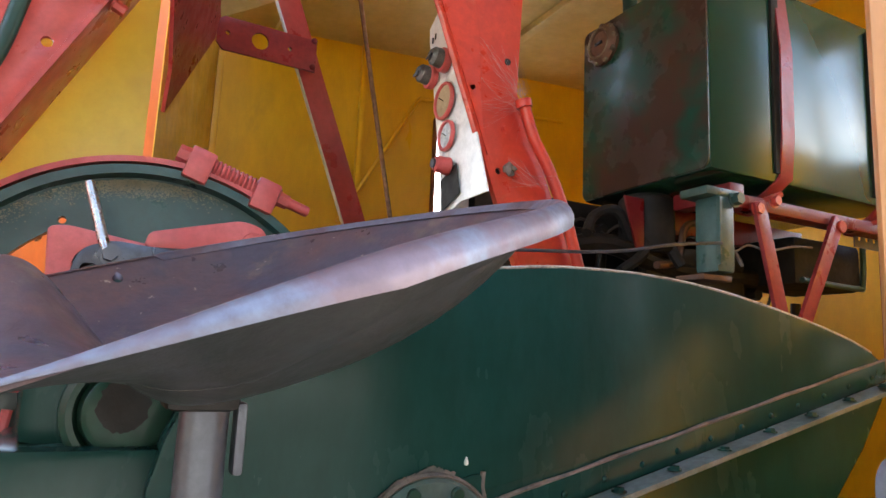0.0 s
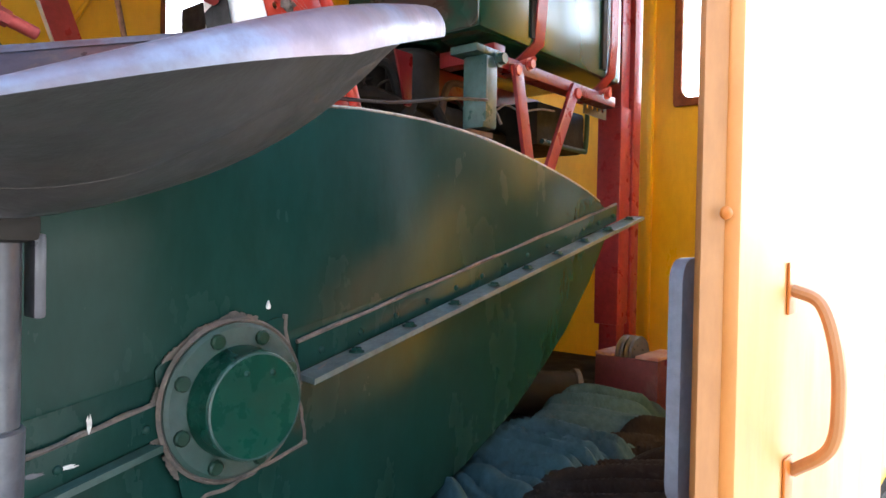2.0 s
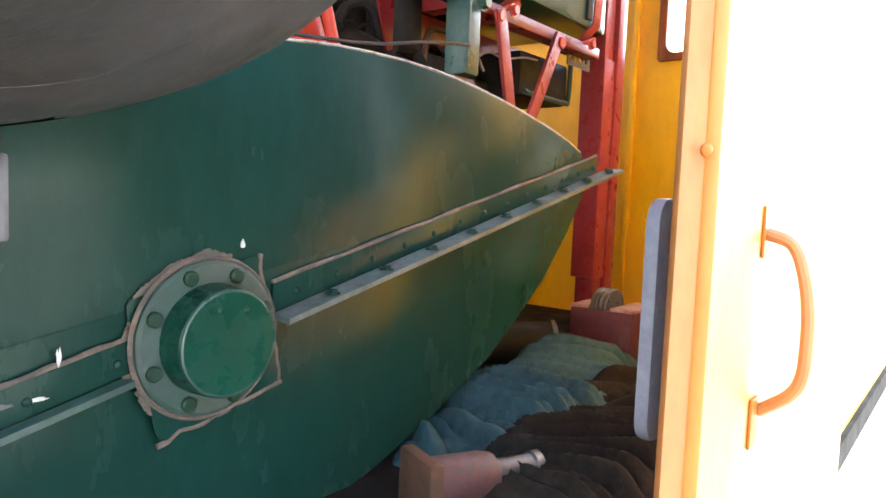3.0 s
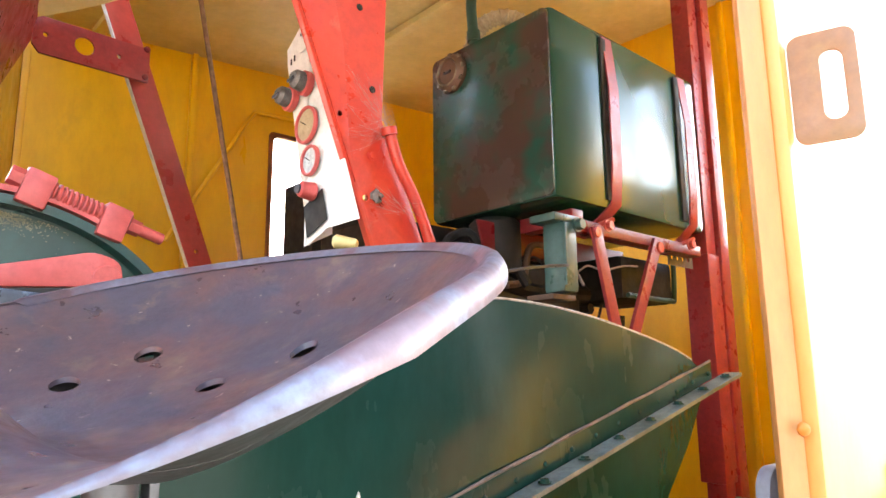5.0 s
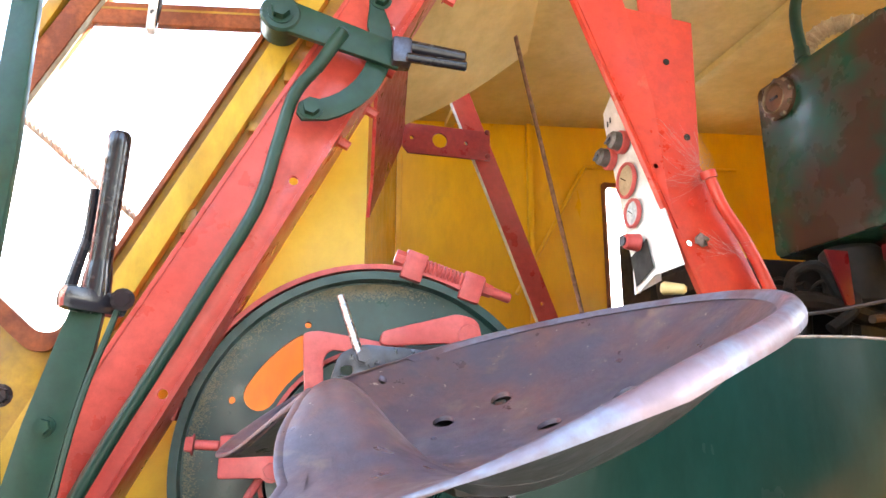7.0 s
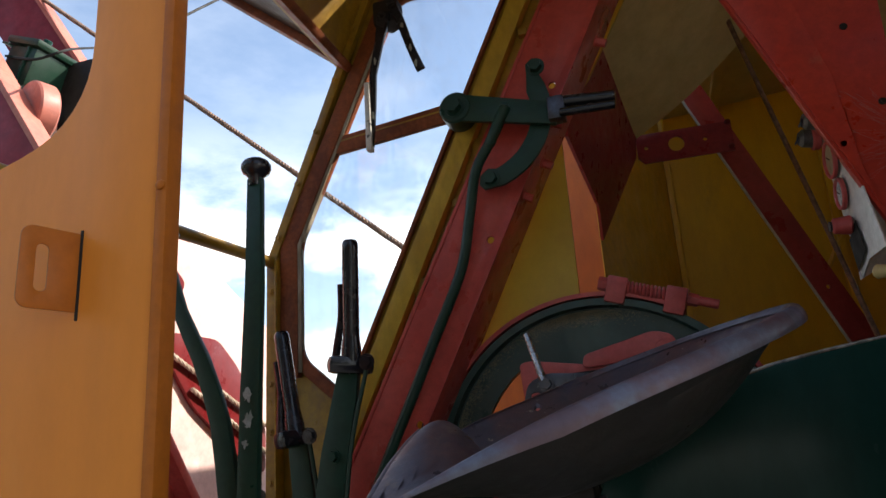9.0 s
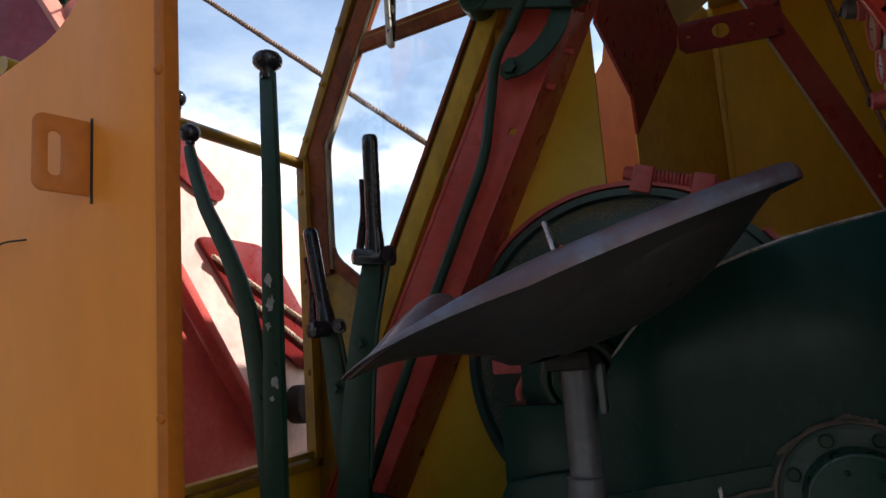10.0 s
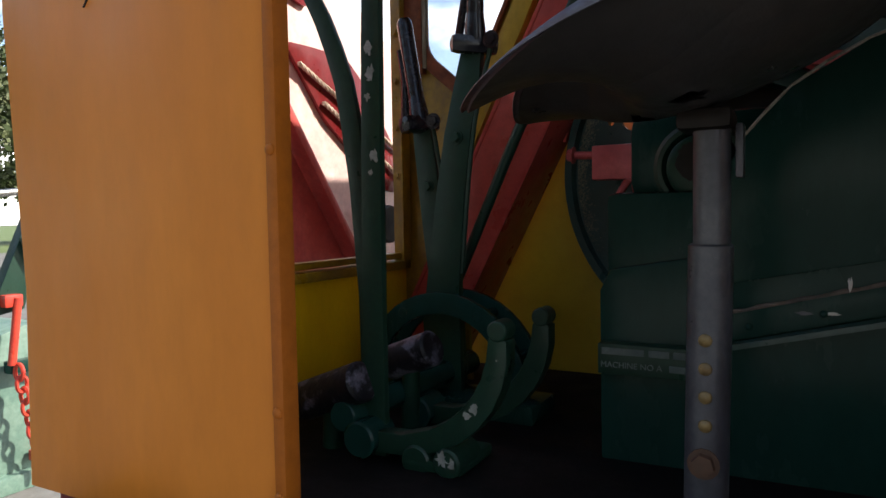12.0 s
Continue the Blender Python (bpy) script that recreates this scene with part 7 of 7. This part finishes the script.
    for y, (x, z), w in ((1.5, (-1.869, 1.154), 0.55), (2.3, (-2.47, 1.95), 0.31)):
        org = Vector((x, y, z)) - along * 0.3
        b = plate([(0, 0), (4.8, 0), (4.8, w), (0, w)], [], org, along, -side if (-side).x < 0 else side, 0.02)
        part("side_plate", b, BOOM_RED, m)
        n = -side if (-side).x < 0 else side
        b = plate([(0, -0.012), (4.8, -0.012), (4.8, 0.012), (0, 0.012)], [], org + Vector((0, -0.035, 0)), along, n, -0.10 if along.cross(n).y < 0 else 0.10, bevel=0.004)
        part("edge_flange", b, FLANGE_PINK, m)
    tilt = Matrix.Translation((-2.18, 1.73, 1.69)) @ Matrix.Rotation(radians(21), 4, "Y") @ Matrix.Scale(0.72, 4)

    def tilted(name, bm, paint, parent, label=""):
        bm.transform(tilt)
        return part(name, bm, paint, parent, label)

    case = tilted("motor_case", box(-0.105, 0.125, -0.13, 0.13, -0.21, 0.035, 0.03), GREEN_WORN, m, "dark green motor casing with a domed cover")
    tilted("motor_cover", box(-0.125, 0.14, -0.15, 0.15, 0.035, 0.085, 0.022), GREEN_WORN, case)
    tilted("cover_lip", box(-0.150, -0.10, -0.15, 0.12, 0.020, 0.034, 0.005), GREEN_PALE, case)
    tilted("rib", box(-0.09, 0.105, -0.146, -0.128, -0.06, -0.045, 0.005), GREEN, case)
    tilted("rib", box(0.06, 0.076, -0.146, -0.128, -0.18, 0.03, 0.005), GREEN, case)
    tilted("cap", rod((0.075, -0.05, 0.08), (0.075, -0.05, 0.115), 0.026, seg=16, bevel=0.004), GREEN, case)
    part("gear_housing", box(-2.14, -1.95, 1.80, 2.0, 1.32, 1.70, 0.03), GRIME, m)
    part("sheave_guard", lathe([(0, 0.0), (0, 0.120), (0.008, 0.127), (0.07, 0.127), (0.078, 0.120), (0.078, 0.0)], (-2.05, 1.58, 1.36), (0.3, 1, 0), 40), FLANGE_PINK, m, "round faded red sheave guard")
    part("sheave", lathe([(0, 0.0), (0, 0.09), (0.02, 0.075), (0.04, 0.09), (0.04, 0.0)], (-2.10, 1.72, 1.40), (0.6, 0.7, 0), 32), WORN_WHITE, m)
    part("cable", hose([(-1.85, 1.35, 1.418), (-1.74, 1.35, 1.385), (-1.66, 1.40, 1.43), (-1.90, 1.74, 1.69)], 0.005, 6), BLACK_MATT, m, "thin drooping dark cable")


def build_bucket():
    t = thing("grab_bucket", "green dragline bucket with red chain standing on the gravel", "excavator bucket")
    x, g = -3.8, -1.65
    b = plate([(1.2, g), (2.25, g), (2.3, -0.75), (2.05, -0.72), (1.2, -0.95)], [], (x, 0, 0), (0, 1, 0), (0, 0, 1), -0.7, bevel=0.01)
    PALE_GREEN = mat("faded_green_bucket_paint", (0.16, 0.25, 0.2), 0.45, second=(0.1, 0.19, 0.15), scale=4, bump=0.15, chips=(0.12, 0.06, 0.04), chip_at=0.72)
    part("shell", b, PALE_GREEN, t)
    part("lip", box(x - 0.72, x + 0.06, 1.18, 2.27, g, g + 0.10, 0.01), PALE_GREEN, t)
    part("arm", plate([(1.83, -0.65), (2.02, -0.62), (2.22, 0.05), (2.13, 0.05)], [], (x + 0.05, 0, 0), (0, 1, 0), (0, 0, 1), -0.08, bevel=0.004), GREEN_WORN, t)
    part("arm_lug", plate([(2.00, -0.22), (2.10, -0.24), (2.06, -0.36)], [], (x + 0.12, 0, 0), (0, 1, 0), (0, 0, 1), -0.06), GREEN, t)
    part("link_plate", box(x + 0.03, x + 0.10, 1.89, 1.99, -0.60, -0.53, 0.01), RED_ORANGE, t)
    part("pull_rod", rod((x + 0.10, 1.96, -0.55), (x + 0.10, 1.91, -0.92), 0.022), RED_ORANGE, t)
    part("shackle", box(x + 0.03, x + 0.10, 1.90, 2.15, -0.97, -0.90, 0.01), GREEN, t)
    part("brace", box(x + 0.02, x + 0.06, 2.02, 2.26, -1.5, -1.44, 0.006), RED_ORANGE, t)
    c = thing("bucket_chain", "heavy orange-red chain hanging at the bucket", "chain")
    for i in range(9):
        z = -0.96 - 0.068 * i
        y = 1.93 + 0.012 * i
        pts = []
        for k in range(17):
            a = 2 * math.pi * k / 16
            off = Vector((0, 0.028 * math.cos(a), 0.046 * math.sin(a))) if i % 2 else Vector((0.028 * math.cos(a), 0.006 * math.cos(a), 0.046 * math.sin(a)))
            pts.append(Vector((x + 0.13, y, z)) + off)
        part("link", hose(pts, 0.0115, 6, smooth=1), RED_ORANGE, c)
    r = thing("yard_rail", "pale round pipe rail beside the yard", "rail")
    part("pipe", rod((-9.0, 2.9, 0.05), (-9.0, 6.2, 0.42), 0.05, seg=12), STEEL, r)
    part("stand", rod((-9.0, 3.2, 0.08), (-9.0, 3.2, -1.65), 0.04, seg=12), STEEL, r)
    part("stand", rod((-9.0, 6.0, 0.40), (-9.0, 6.0, -1.65), 0.04, seg=12), STEEL, r)


def build_trees():
    BARK = mat("grey_brown_bark", (0.12, 0.09, 0.07), 0.9, second=(0.07, 0.05, 0.04), scale=5, bump=0.6, bump_scale=20, streak=4)
    LEAF = mat("dark_olive_leaves", (0.05, 0.075, 0.025), 0.6, second=(0.085, 0.1, 0.035), scale=0.8, bump=0.0)
    GRASS = mat("mown_grass", (0.09, 0.14, 0.035), 0.9, second=(0.12, 0.16, 0.05), scale=0.4, bump=0.4, bump_scale=8)
    b = bmesh.new()
    inner, outer = [], []
    for i in range(25):
        a = radians(100 + 120 * i / 24)
        inner.append(b.verts.new((42 * math.cos(a), 42 * math.sin(a), -1.644)))
        outer.append(b.verts.new((600 * math.cos(a), 600 * math.sin(a), -1.644)))
    for i in range(24):
        b.faces.new([inner[i], inner[i + 1], outer[i + 1], outer[i]])
    solid("lawn", b, GRASS, "strip of green grass behind the gravel yard", "grass", kind="structure")
    kinds = []
    for seed in range(3):
        rnd = random.Random(40 + seed)
        t = thing("tree", "leafy dark green tree at the edge of the yard", "tree", "trees round the yard")
        H = rnd.uniform(8.0, 9.5)
        tb = hose([(0, 0, 0), (rnd.uniform(-.2, .2), rnd.uniform(-.2, .2), H * 0.35), (rnd.uniform(-.4, .4), rnd.uniform(-.4, .4), H * 0.85)], 0.26, 9, smooth=4, taper=0.05)
        tips = []
        for i in range(13):
            a, z = i * 2.4 + rnd.uniform(-.4, .4), H * (0.16 + 0.055 * i)
            L = (3.0 - 0.15 * i) * rnd.uniform(0.75, 1.1)
            tip = Vector((math.cos(a) * L, math.sin(a) * L, z + L * rnd.uniform(0.25, 0.6)))
            hose([(0, 0, z), tip * 0.5 + Vector((0, 0, z * 0.5 - 0.1)), tip], 0.085, 6, bm=tb, smooth=3, taper=0.02)
            tips += [tip, tip * 0.62 + Vector((0, 0, z * 0.38 + 0.3))]
        tips.append(Vector((0, 0, H)))
        part("trunk", tb, BARK, t)
        verts, faces = [], []
        for tip in tips:
            R = rnd.uniform(0.9, 1.5)
            for _ in range(230):
                d = Vector((rnd.gauss(0, 1), rnd.gauss(0, 1), rnd.gauss(0, 0.75)))
                p = tip + d.normalized() * R * rnd.random() ** 0.45
                n = Vector((rnd.gauss(0, 1), rnd.gauss(0, 1), rnd.gauss(0.4, 1))).normalized()
                s1 = n.orthogonal().normalized()
                s2 = n.cross(s1)
                w = rnd.uniform(0.09, 0.2)
                k = len(verts)
                verts += [p - s1 * w, p - s2 * w * 0.5, p + s1 * w, p + s2 * w * 0.5]
                faces.append((k, k + 1, k + 2, k + 3))
        me = bpy.data.meshes.new("crown")
        me.from_pydata(verts, [], faces)
        me.materials.append(LEAF)
        ob = new("crown", me)
        ob.parent = t
        kinds.append(t)
    spots = []
    rnd = random.Random(9)
    for i in range(5, 21):
        a = radians(116 + 4.7 * i)
        d = rnd.uniform(58, 68)
        spots.append((d * math.cos(a), d * math.sin(a)))
    # Unseen row behind the camera, added to dim the low sky and reflections.
    for i in range(9):
        spots.append((-26 + 5.5 * i + rnd.uniform(-1, 1), -24 + rnd.uniform(-2, 2)))
    for i, (x, y) in enumerate(spots):
        m = pose(x, y, -1.65, 0, 0, rnd.uniform(0, 360)) @ Matrix.Scale(1.5 if i < 16 else 1.0, 4)
        if i < 3:
            kinds[i].matrix_world = m
        else:
            copy_thing(kinds[i % 3], m)


build_boom()
build_bucket()
build_trees()
